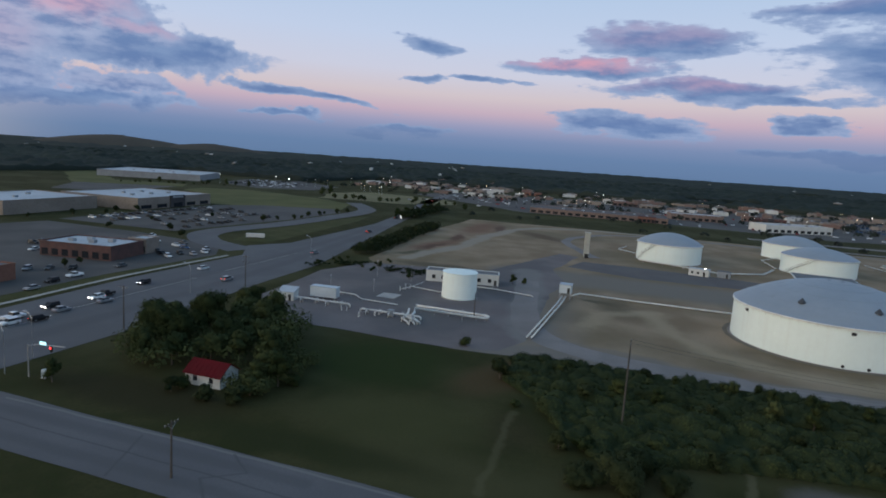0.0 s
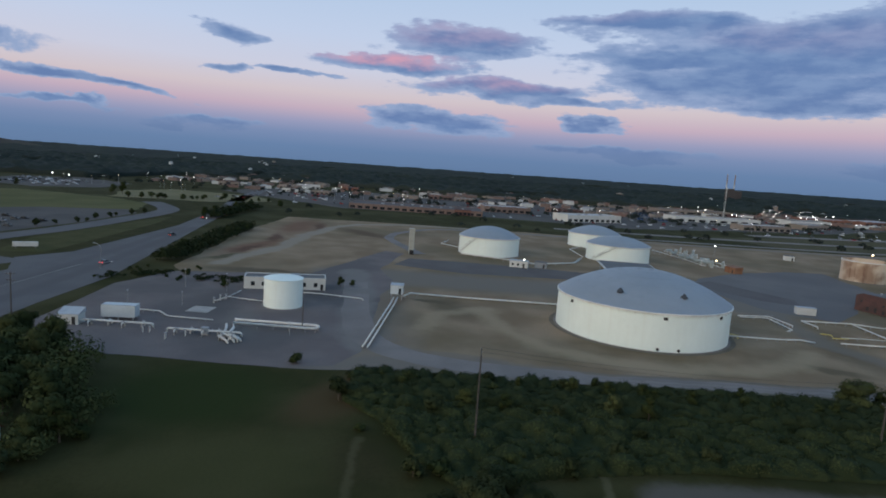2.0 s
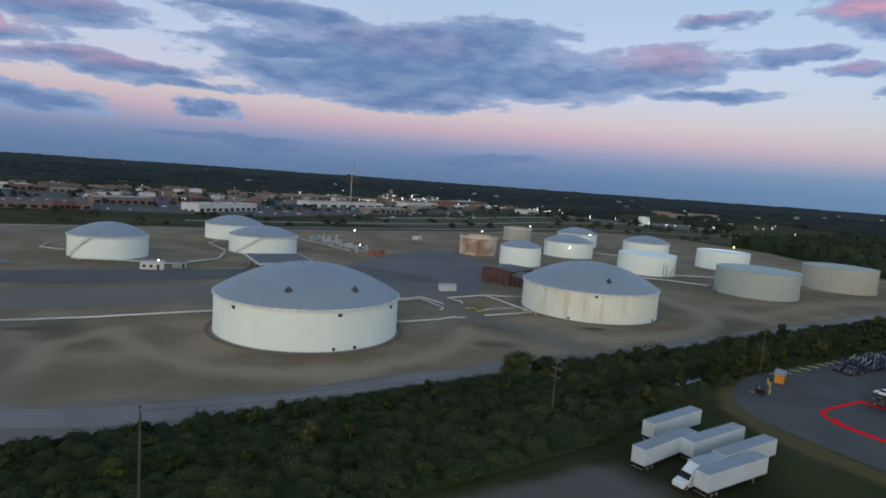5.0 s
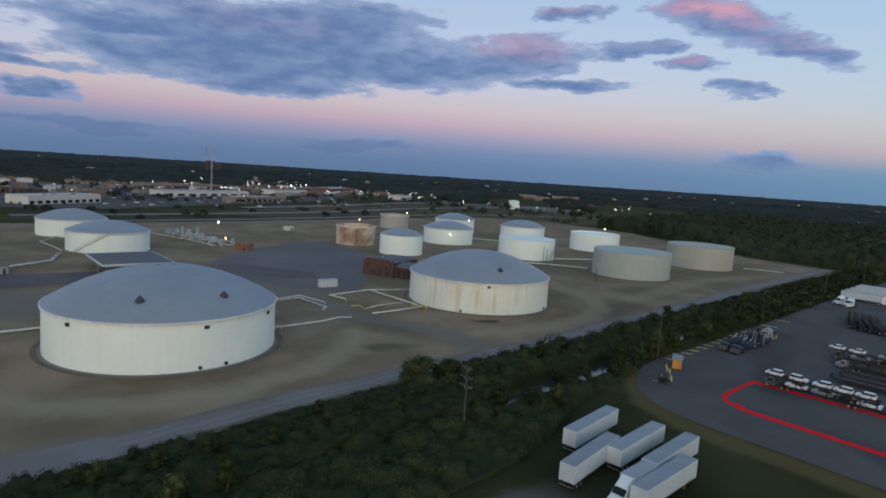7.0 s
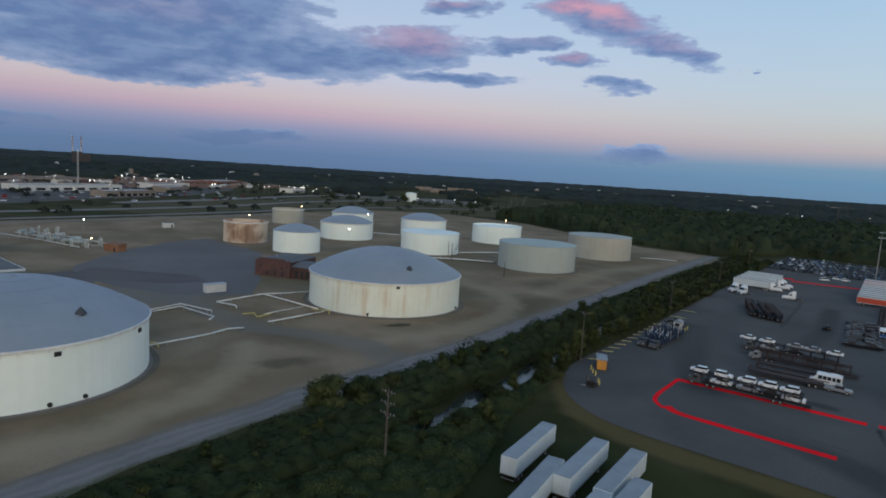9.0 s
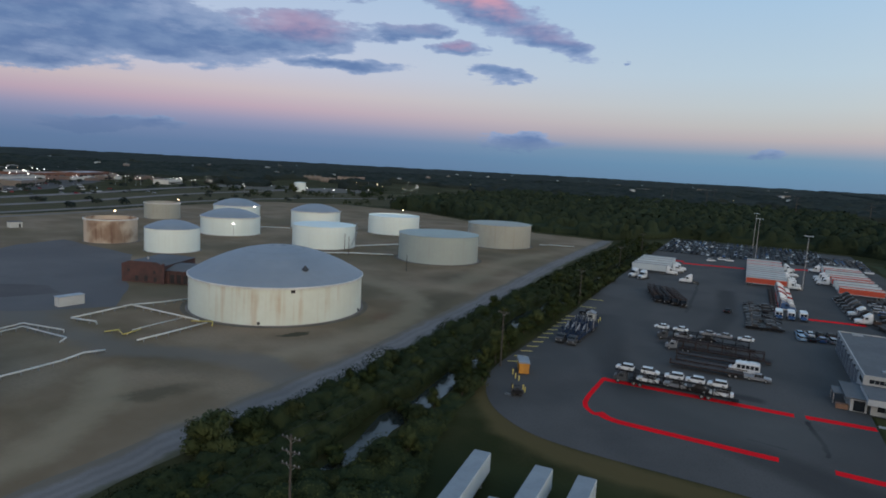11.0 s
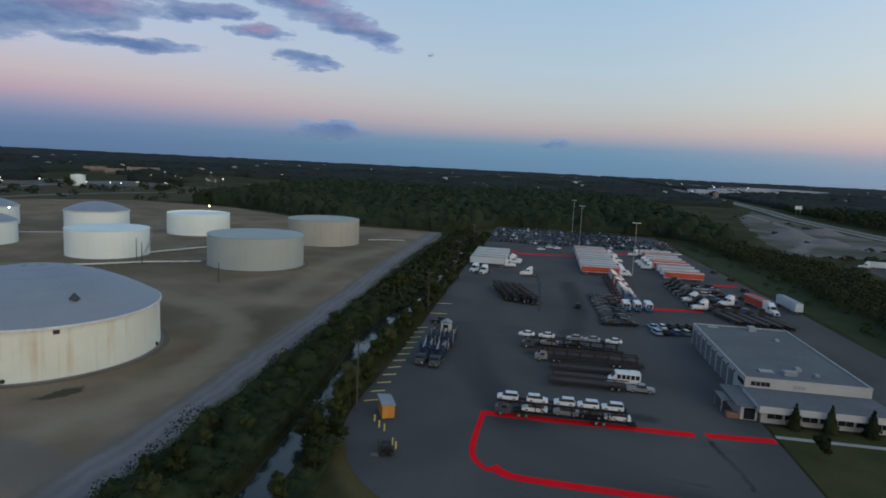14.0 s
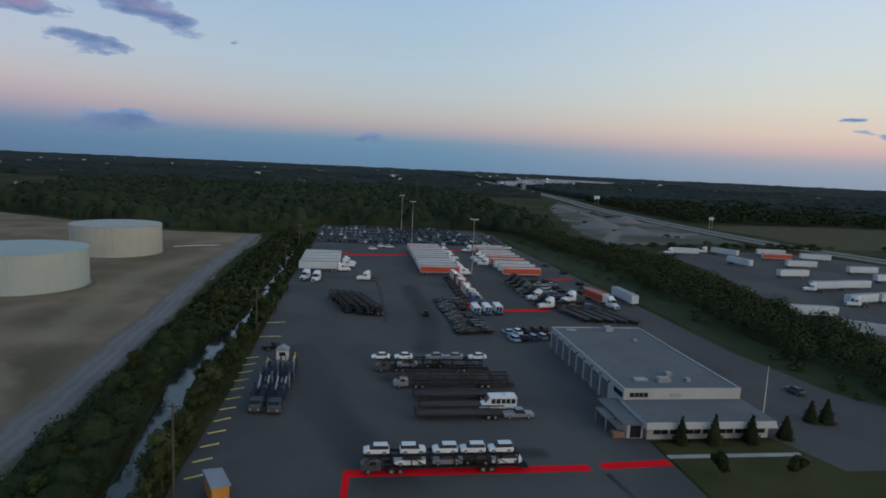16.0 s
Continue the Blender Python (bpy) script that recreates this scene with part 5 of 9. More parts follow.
def box_trailer_of(style="white", length=16.15):
    key = ("trailer", style, length)
    if key in MADE:
        return MADE[key]
    label = {"white": "white box semi-trailer standing on its landing legs", "orange": "white-roofed semi-trailer with bright orange sides", "red": "semi-trailer with orange-red sides and roof edge"}[style]
    t = thing("semi_trailer", pose(0, 0, -80), label, "trailer")
    L = length / 2
    side = TRAILERWHITE if style == "white" else ORANGE
    part("box_body", box(B(), -L, -1.29, 1.22, L, 1.29, 4.02, bevel=0.03), TRAILERWHITE, t)
    part("roof_panel", box(B(), -L + 0.03, -1.26, 4.02, L - 0.03, 1.26, 4.08, bevel=0.02), TRAILERROOF if style != "red" else ORANGE, t, "flat ribbed roof sheet")
    for sy in (-1, 1):
        bm = box(B(), -L + 0.06, sy * 1.292 - 0.006, 1.36, L - 0.06, sy * 1.292 + 0.006, 3.86 if style == "white" else 3.55)
        part("side_panel", bm, side, t)
        bm = B()
        n = int(length / 0.8)
        for i in range(n + 1):
            x = -L + 0.08 + (length - 0.16) * i / n
            box(bm, x - 0.025, sy * 1.30 - 0.012, 1.3, x + 0.025, sy * 1.30 + 0.012, 3.95)
        tagged(part("side_post", bm, side, t), kind="stuff")
        part("bottom_rail", box(B(), -L, sy * 1.25 - 0.06, 1.1, L, sy * 1.25 + 0.06, 1.24), METAL, t)
        bm = box(B(), L - 3.2, sy * 0.9 - 0.08, 0.04, L - 3.04, sy * 0.9 + 0.08, 1.2)
        part("landing_leg", box(bm, L - 3.3, sy * 0.9 - 0.18, 0.0, L - 2.94, sy * 0.9 + 0.18, 0.04), METAL, t)
        part("rear_door", box(B(), -L - 0.03, sy * 0.63 - 0.6, 1.3, -L, sy * 0.63 + 0.6, 3.95), TRAILERWHITE, t)
    part("slider_frame", box(B(), -L + 0.4, -0.55, 0.85, -L + 3.6, 0.55, 1.2), CHASSIS, t)
    part("rear_bumper", box(B(), -L - 0.02, -1.1, 0.5, -L + 0.1, 1.1, 0.62), METAL, t)
    for x in (-L + 1.3, -L + 2.55):
        axle(t, x, 0.5, 0.93)
    MADE[key] = t
    return t


def tractor_of(paint="white"):
    key = ("tractor", paint)
    if key in MADE:
        return MADE[key]
    t = thing("truck_tractor", pose(0, 0, -80), f"{paint} highway truck tractor with a tall sleeper cab", "truck")
    p = PAINTS[paint]
    part("hood", hull(B(), [(1.2, 1.05, .7, 1.6, 1.95), (2.4, 1.0, .6, 1.5, 1.8), (3.3, .92, .55, 1.3, 1.55), (3.5, .85, .6, 1.2, 1.4)]), p, t)
    part("cab", hull(B(), [(-1.6, 1.2, .9, 3.0, 3.2), (0.0, 1.22, .7, 3.1, 3.4), (0.9, 1.2, .7, 2.7, 2.95), (1.35, 1.15, .7, 1.95, 2.0)]), p, t)
    part("roof_fairing", rings(B(), [[(-1.55, -1.15, 3.1), (-1.55, 1.15, 3.1), (-1.55, 1.0, 4.0), (-1.55, -1.0, 4.0)], [(-.6, -1.15, 3.1), (-.6, 1.15, 3.1), (-.6, .95, 3.95), (-.6, -.95, 3.95)], [(.7, -1.0, 3.0), (.7, 1.0, 3.0), (.7, .8, 3.1), (.7, -.8, 3.1)]]), p, t, "sloping roof fairing")
    part("windscreen", rings(B(), [[(.86, -1.0, 2.95), (.86, 1.0, 2.95), (.93, 1.0, 2.97), (.93, -1.0, 2.97)], [(1.33, -1.05, 2.02), (1.33, 1.05, 2.02), (1.42, 1.05, 2.02), (1.42, -1.05, 2.02)]]), GLASS, t, "dark sloping windscreen")
    for sy in (-1, 1):
        part("side_window", box(B(), -0.25, sy * 1.215 - 0.015, 2.05, 0.75, sy * 1.215 + 0.015, 2.75), GLASS, t)
        part("fuel_tank", rings(B(), [[(x, sy * 1.0 + .32 * math.cos(a), .75 + .32 * math.sin(a)) for a in (2 * math.pi * i / 10 for i in range(10))] for x in (-1.4, .6)]), METAL, t)
        part("exhaust_pipe", cyl(B(), -1.75, sy * 1.0, 1.0, 3.9, 0.08, n=8), METAL, t)
        part("mirror", box(B(), 1.1, sy * 1.45 - 0.1, 2.0, 1.2, sy * 1.45 + 0.1, 2.75), DARK, t)
        part("headlight", box(B(), 3.3, sy * 0.78 - 0.14, 0.95, 3.5, sy * 0.78 + 0.14, 1.2), HEAD, t)
    part("grille", box(B(), 3.46, -0.5, 0.75, 3.54, 0.5, 1.35), DARK, t)
    part("bumper", box(B(), 3.35, -1.15, 0.4, 3.65, 1.15, 0.72, bevel=0.04), METAL, t)
    part("frame_rails", box(B(), -4.6, -0.45, 0.8, 1.2, 0.45, 1.05), CHASSIS, t)
    part("fifth_wheel", cyl(B(), -3.3, 0, 1.05, 1.2, 0.5, n=12), CHASSIS, t)
    axle(t, 2.55, 0.5, 1.0, False)
    for x in (-2.7, -4.0):
        axle(t, x, 0.5, 0.93)
    MADE[key] = t
    return t


DECKS = {n: material("deck_" + n, c, None, 0.6, 0.85, spec=0.12) for n, c in (("black", (0.018, 0.018, 0.02)), ("grey", (0.034, 0.035, 0.039)), ("brown", (0.046, 0.030, 0.026)), ("blue", (0.028, 0.045, 0.085)), ("steel", (0.13, 0.14, 0.18)))}


def car_hauler_of(paint="white", deck="black", raised=False):
    """Truck and trailer with two open decks; forward is +x."""
    key = ("hauler", paint, deck, raised)
    if key in MADE:
        return MADE[key]
    t = thing("car_hauler", pose(0, 0, -80), f"{paint} car-hauler truck with an open two-deck trailer", "truck")
    D = DECKS[deck]
    part("cab", hull(B(), [(9.1, 1.15, .7, 2.0, 2.3), (9.9, 1.18, .6, 2.1, 2.45), (10.8, 1.15, .6, 1.9, 2.2), (11.3, 1.1, .6, 1.6, 1.75), (12.0, .95, .55, 1.25, 1.4)]), PAINTS[paint], t)
    part("windscreen", rings(B(), [[(10.75, -1.0, 2.22), (10.75, 1.0, 2.22), (10.85, 1.0, 2.22), (10.85, -1.0, 2.22)], [(11.28, -1.0, 1.76), (11.28, 1.0, 1.76), (11.38, 1.0, 1.76), (11.38, -1.0, 1.76)]]), GLASS, t)
    for sy in (-1, 1):
        part("side_window", box(B(), 9.8, sy * 1.19 - 0.015, 1.55, 10.7, sy * 1.19 + 0.015, 2.05), GLASS, t)
        for z, x0, x1 in (((0.95, -11.8, 8.6),) if raised else ((0.95, -11.8, 8.6), (2.75, -11.6, 11.6))):
            part("deck_rail", box(B(), x0, sy * 1.05 - 0.14, z, x1, sy * 1.05 + 0.14, z + 0.18), D, t)
            part("wheel_track", box(B(), x0, sy * 0.72 - 0.2, z + 0.05, x1, sy * 0.72 + 0.2, z + 0.13), D, t)
        if raised:
            for i, (x, z, tip) in enumerate(((-9.6, 2.9, 1.5), (-5.6, 3.0, -1.2), (-1.4, 2.9, 1.6), (3.0, 3.0, -1.4), (7.2, 3.1, 1.3), (-8, 1.1, 1.0), (-2.6, 1.1, -.9), (3.2, 1.1, 1.0))):
                part("raised_ramp", tube(B(), [(x - 1.7, sy * 0.78, z - tip * .4), (x + 1.7, sy * 0.78, z + tip * .6)], 0.17, 4), METAL if i % 3 == 0 else D, t)
            for x in (-10.6, -6.6, -3.2, 0.2, 5.8):
                part("lift_mast", box(B(), x - 0.1, sy * 1.14 - 0.1, 0.9, x + 0.1, sy * 1.14 + 0.1, 3.9), METAL if x in (-6.6, 0.2) else D, t)
        for x in (-11.4, -8.2, -5.0, -1.8, 1.6, 4.6, 7.6, 9.2):
            post = part("deck_post", box(B(), x - 0.09, sy * 1.17 - 0.08, 0.8 if x < 8.5 else 2.3, x + 0.09, sy * 1.17 + 0.08, 3.05), D, t)
        for x0, x1 in ((-10.5, -7.5), (-4.5, -1.5), (2.0, 5.0)):
            part("hydraulic_brace", tube(B(), [(x0, sy * 1.2, 1.05), (x1, sy * 1.2, 2.8)], 0.07, 6), D, t)
        part("headlight", box(B(), 11.85, sy * 0.7 - 0.13, 0.9, 12.02, sy * 0.7 + 0.13, 1.12), HEAD, t)
    for x in (-11.0, -7.5, -4.0, -0.5, 3.0, 6.5, 10.0):
        part("cross_beam", box(B(), x - 0.1, -1.05, 2.7, x + 0.1, 1.05, 2.82), D, t)
    part("spine", box(B(), -11.8, -0.35, 0.6, 8.8, 0.35, 0.92), CHASSIS, t)
    part("ramp", box(B(), -13.2, -0.95, 0.55, -11.8, 0.95, 0.72), D, t)
    axle(t, 10.9, 0.48, 1.0, False)
    for x in (6.2, 7.5, -6.2, -7.5):
        axle(t, x, 0.48, 0.92)
    MADE[key] = t
    return t


def flatbed_of():
    if "flat" in MADE:
        return MADE["flat"]
    t = thing("flatbed_trailer", pose(0, 0, -80), "long brown empty flatbed trailer with worn deck boards", "trailer")
    for i in range(6):
        part("deck_board", box(B(), -8, -1.25 + i * 0.42, 1.18, 8, -0.86 + i * 0.42, 1.26), CHASSIS if i % 2 else PAINTS["brown"], t)
    for sy in (-1, 1):
        part("side_rail", box(B(), -8, sy * 1.27 - 0.05, 1.05, 8, sy * 1.27 + 0.05, 1.3), PAINTS["brown"], t)
        part("landing_leg", box(B(), 4.6, sy * 0.8 - 0.07, 0, 4.75, sy * 0.8 + 0.07, 1.1), CHASSIS, t)
    part("spine", box(B(), -8, -0.4, 0.75, 8, 0.4, 1.15), CHASSIS, t)
    part("headboard", box(B(), 7.9, -1.25, 1.26, 8.0, 1.25, 2.1), PAINTS["brown"], t)
    for x in (-6.6, -5.3):
        axle(t, x, 0.5, 0.93)
    MADE["flat"] = t
    return t


def shuttle_of():
    if "shuttle" in MADE:
        return MADE["shuttle"]
    t = thing("shuttle_bus", pose(0, 0, -80), "white shuttle bus with a row of dark windows", "bus")
    part("body", box(B(), -3.6, -1.15, 0.55, 1.7, 1.15, 2.95, bevel=0.12), PAINTS["white"], t)
    part("cab", hull(B(), [(1.6, 1.1, .5, 1.9, 2.6), (2.3, 1.05, .5, 1.5, 1.75), (3.1, 1.0, .5, 1.1, 1.25), (3.5, .9, .55, .95, 1.05)]), PAINTS["white"], t)
    part("windscreen", rings(B(), [[(1.72, -.95, 2.5), (1.72, .95, 2.5), (1.8, .95, 2.5), (1.8, -.95, 2.5)], [(2.32, -.98, 1.75), (2.32, .98, 1.75), (2.42, .98, 1.75), (2.42, -.98, 1.75)]]), GLASS, t)
    for sy in (-1, 1):
        for i in range(5):
            part("side_window", box(B(), -3.3 + i * 0.95, sy * 1.155 - 0.012, 1.6, -2.5 + i * 0.95, sy * 1.155 + 0.012, 2.5), GLASS, t)
    part("roof_unit", box(B(), -2.8, -0.6, 2.95, -1.4, 0.6, 3.2, bevel=0.05), PAINTS["white"], t)
    axle(t, 2.3, 0.42, 0.95, False)
    axle(t, -2.2, 0.42, 0.9)
    MADE["shuttle"] = t
    return t


def step_van_of():
    if "van" in MADE:
        return MADE["van"]
    t = thing("step_van", pose(0, 0, -80), "dark blue delivery van with a white box roof", "van")
    part("box_body", box(B(), -3.4, -1.1, 0.6, 2.2, 1.1, 2.75, bevel=0.06), PAINTS["white"], t)
    part("roof", box(B(), -3.35, -1.05, 2.75, 2.1, 1.05, 2.83, bevel=0.03), PAINTS["white"], t)
    part("hood", hull(B(), [(2.2, 1.05, .6, 1.2, 1.5), (3.2, .95, .55, 1.05, 1.2), (3.5, .9, .55, .9, 1.0)]), PAINTS["blue"], t)
    for sy in (-1, 1):
        part("windscreen", box(B(), 2.2, sy * 0.5 - 0.42, 1.55, 2.24, sy * 0.5 + 0.42, 2.4), GLASS, t)
        part("headlight", box(B(), 3.4, sy * 0.65 - 0.12, 0.8, 3.53, sy * 0.65 + 0.12, 1.0), HEAD, t)
    axle(t, 2.5, 0.42, 0.92, False)
    axle(t, -2.0, 0.42, 0.88)
    MADE["van"] = t
    return t


def put(src, x, y, rz, group="", label="", z=0.05):
    return tagged(copy_thing(src, pose(x, y, z, 0, 0, rz)), label, group=group)



def car_crowd(name, rows, label):
    """A crowd of far cars in one mesh. rows: kind, paint, x, y, turn."""
    verts, faces, mats, slots = [], [], [], {}
    for kind, paint, x, y, rz in rows:
        m = pose(x, y, 0.05, 0, 0, rz)
        for o in lot_car_of(kind, paint).children:
            if "wheel" in o.name:
                continue
            off = len(verts)
            verts += [m @ v.co for v in o.data.vertices]
            slot = slots.setdefault(o.data.materials[0].name, len(slots))
            for p in o.data.polygons:
                faces.append([off + i for i in p.vertices])
                mats.append(slot)
    me = bpy.data.meshes.new(name)
    me.from_pydata(verts, [], faces)
    for n in slots:
        me.materials.append(bpy.data.materials[n])
    me.polygons.foreach_set("material_index", mats)
    return tagged(new(name, me), label, "cars", kind="stuff")

# ---- trailers on the grass ----
GRP = "trailers on the grass"
put(box_trailer_of("white"), -9.8, -64.7, 95.3, GRP, "white semi-trailer standing in rough grass", 0.0)
put(box_trailer_of("white"), -2.8, -75.8, 96.7, GRP, "white semi-trailer standing in rough grass", 0.0)
put(box_trailer_of("white"), -0.9, -64.6, 92.5, GRP, "white semi-trailer with shrubs growing along it", 0.0)
put(box_trailer_of("white"), 5.05, -64.3, 91.8, GRP, "white semi-trailer standing in rough grass", 0.0)
put(box_trailer_of("white"), 8.6, -73.5, 90, GRP, "white semi-trailer standing in rough grass", 0.0)
t = thing("box_truck", pose(5.6, -77.0, 0, 0, 0, -90), "white box truck with a rounded cab", "truck")
part("cargo_box", box(B(), -4.6, -1.25, 1.05, 2.4, 1.25, 3.9, bevel=0.05), TRAILERWHITE, t)
part("box_roof", box(B(), -4.55, -1.2, 3.9, 2.35, 1.2, 3.96, bevel=0.02), TRAILERROOF, t)
part("cab", hull(B(), [(2.5, 1.15, .6, 2.5, 2.85), (4.0, 1.15, .55, 2.3, 2.6), (4.7, 1.12, .55, 1.6, 1.7), (5.9, 1.0, .55, 1.3, 1.45), (6.2, .9, .6, 1.15, 1.25)]), PAINTS["white"], t)
part("wind_deflector", rings(B(), [[(2.4, -1.1, 2.8), (2.4, 1.1, 2.8), (2.4, 0.9, 3.8), (2.4, -.9, 3.8)], [(4.0, -1.0, 2.6), (4.0, 1.0, 2.6), (4.0, .8, 2.75), (4.0, -.8, 2.75)]]), PAINTS["white"], t)
part("windscreen", rings(B(), [[(4.02, -1, 2.55), (4.02, 1, 2.55), (4.1, 1, 2.55), (4.1, -1, 2.55)], [(4.7, -1.02, 1.72), (4.7, 1.02, 1.72), (4.8, 1.02, 1.72), (4.8, -1.02, 1.72)]]), GLASS, t)
part("frame_rails", box(B(), -4.6, -0.45, 0.7, 3.0, 0.45, 1.0), CHASSIS, t)
axle(t, 5.2, 0.48, 1.0, False)
axle(t, -2.6, 0.48, 0.92)


# ---- poles and wires ----
def utility_pole(x, y, h, arms=2, rz=0.0, label="weathered wooden utility pole with cross-arms"):
    t = thing("utility_pole", pose(x, y, 0, 0, 0, rz), label, "utility pole", "utility poles")
    part("shaft", cyl(B(), 0, 0, -0.3, h, 0.19, 0.12, 8), WOODPOLE, t)
    for k in range(arms):
        z = h - 0.5 - k * 1.7
        arm = part("cross_arm", box(B(), -1.4, -0.07, z - 0.07, 1.4, 0.07, z + 0.07), WOODPOLE, t)
        for xx in (-1.25, -0.6, 0.6, 1.25):
            part("insulator", cyl(B(), xx, 0, z + 0.07, z + 0.3, 0.07, 0.05, 6), METAL, arm)
        part("brace", tube(B(), [(-0.7, 0.06, z - 0.05), (0, 0.12, z - 0.75), (0.7, 0.06, z - 0.05)], 0.03, 4), METAL, t)
    return t


POLES = [(-14.5, -158.3, 17.2, 1), (-25.2, -82.0, 12.6, 3), (-26.8, -6.5, 13.2, 1), (-29, 76, 12.0, 1), (-31, 160, 12.0, 1), (-33, 240, 12, 1)]
for x, y, h, n in POLES:
    utility_pole(x, y, h, n)
for (x0, y0, h0, _), (x1, y1, h1, _) in zip(POLES, POLES[1:]):
    for dx in (-1.25, 1.25):
        tagged(part("power_line", tube(B(), [(x0 + (x1 - x0) * k + dx, y0 + (y1 - y0) * k, h0 + (h1 - h0) * k - 0.2 - 4 * k * (1 - k) * 1.3) for k in (i / 8 for i in range(9))], 0.018, 4), DARK), "thin dark power line slung between poles", "cable")
utility_pole(-77.5, -204, 8.0, 0, label="plain dark wooden pole beside the pipes")
utility_pole(-72.2, -281, 11.5, 2, 90, "wooden utility pole beside the main road")
utility_pole(-19, -278, 11.0, 1, 90, "wooden utility pole beside the main road")
utility_pole(32.5, -217.6, 8.6, 1, 0, "wooden utility pole at the side road")
utility_pole(-106, 89, 7, 0, label="thin pole in the tank farm")
utility_pole(-150, 110, 9, 0, label="thin pole between the tanks")
utility_pole(-158, 118, 9, 0, label="thin pole between the tanks")
for x, y, h in ((26, 330, 24.2), (27, 258, 24.6), (45, 168, 23.5)):
    t = thing("yard_light", pose(x, y, 0.05), "tall steel yard light mast with four heads", "light mast", "yard lights")
    part("mast", cyl(B(), 0, 0, 0, h, 0.22, 0.12, 10), METAL, t)
    part("ring", box(B(), -1.5, -0.08, h - 0.1, 1.5, 0.08, h + 0.1), METAL, t)
    for xx in (-1.4, -0.5, 0.5, 1.4):
        part("lamp_head", box(B(), xx - 0.35, -0.35, h - 0.05, xx + 0.35, 0.35, h + 0.3, bevel=0.06), TRAILERWHITE, t, "pale flood lamp head")

# ---- trees and shrubs ----
def leaf_mesh(name, verts, normals, mat, parent=None):
    """Leaf sprays, four corners each, shaded as one soft crown by the way each spray faces."""
    n = len(verts) // 4
    me = bpy.data.meshes.new(name)
    me.vertices.add(n * 4)
    me.vertices.foreach_set("co", np.asarray(verts, np.float32).ravel())
    me.loops.add(n * 4)
    me.loops.foreach_set("vertex_index", np.arange(n * 4, dtype=np.int32))
    me.polygons.add(n)
    me.polygons.foreach_set("loop_start", np.arange(0, n * 4, 4, dtype=np.int32))
    me.update(calc_edges=True)
    me.normals_split_custom_set_from_vertices(np.asarray(normals, np.float32).tolist())
    me.materials.append(mat)
    ob = new(name, me)
    if parent is not None:
        ob.parent = parent
    return ob


def leaf_cloud(rng, lobes, count, size):
    """Many small bent leaf sprays over uneven lobes: their corners and the way they face."""
    tot = sum(l[3] * l[3] for l in lobes)
    verts, normals = [], []
    for cx, cy, cz, r, flat in lobes:
        c = Vector((cx, cy, cz))

        def inner(i, j):
            a, b = 6.2832 * i / 7, math.pi * (j / 4 - 0.5)
            d = Vector((math.cos(a) * math.cos(b), math.sin(a) * math.cos(b), math.sin(b)))
            k = r * 0.66 * (0.85 + 0.45 * noise.noise(d * 2.2 + c))
            return c + Vector((d.x * k, d.y * k, d.z * k * flat)), d
        for i in range(7):
            for j in range(4):
                for p, d in (inner(i, j), inner(i + 1, j), inner(i + 1, j + 1), inner(i, j + 1)):
                    verts.append(p)
                    normals.append(d)
        for _ in range(int(count * r * r / tot)):
            d = Vector((rng.gauss(0, 1), rng.gauss(0, 1), rng.gauss(0.25, 1))).normalized()
            k = r * (0.72 + 0.38 * rng.random()) * (0.85 + 0.45 * noise.noise(d * 2.2 + Vector((cx, cy, cz))))
            p = Vector((cx, cy, cz)) + Vector((d.x * k, d.y * k, d.z * k * flat))
            s = size * rng.uniform(0.6, 1.3)
            nrm = (d + Vector((rng.gauss(0, 0.3), rng.gauss(0, 0.3), rng.gauss(0.25, 0.3)))).normalized()
            u = nrm.orthogonal().normalized()
            u.rotate(Matrix.Rotation(rng.random() * 6.28, 3, nrm))
            w = nrm.cross(u)
            soft = (d * 0.8 + nrm * 0.35).normalized()
            verts += [p + q for q in (-u * s - w * s * 0.3, -w * s * 0.75 + nrm * s * 0.15, u * s * 0.9 - w * s * 0.2 - nrm * s * 0.3, w * s * 0.8 - nrm * s * 0.1)]
            normals += [soft] * 4
    return verts, normals


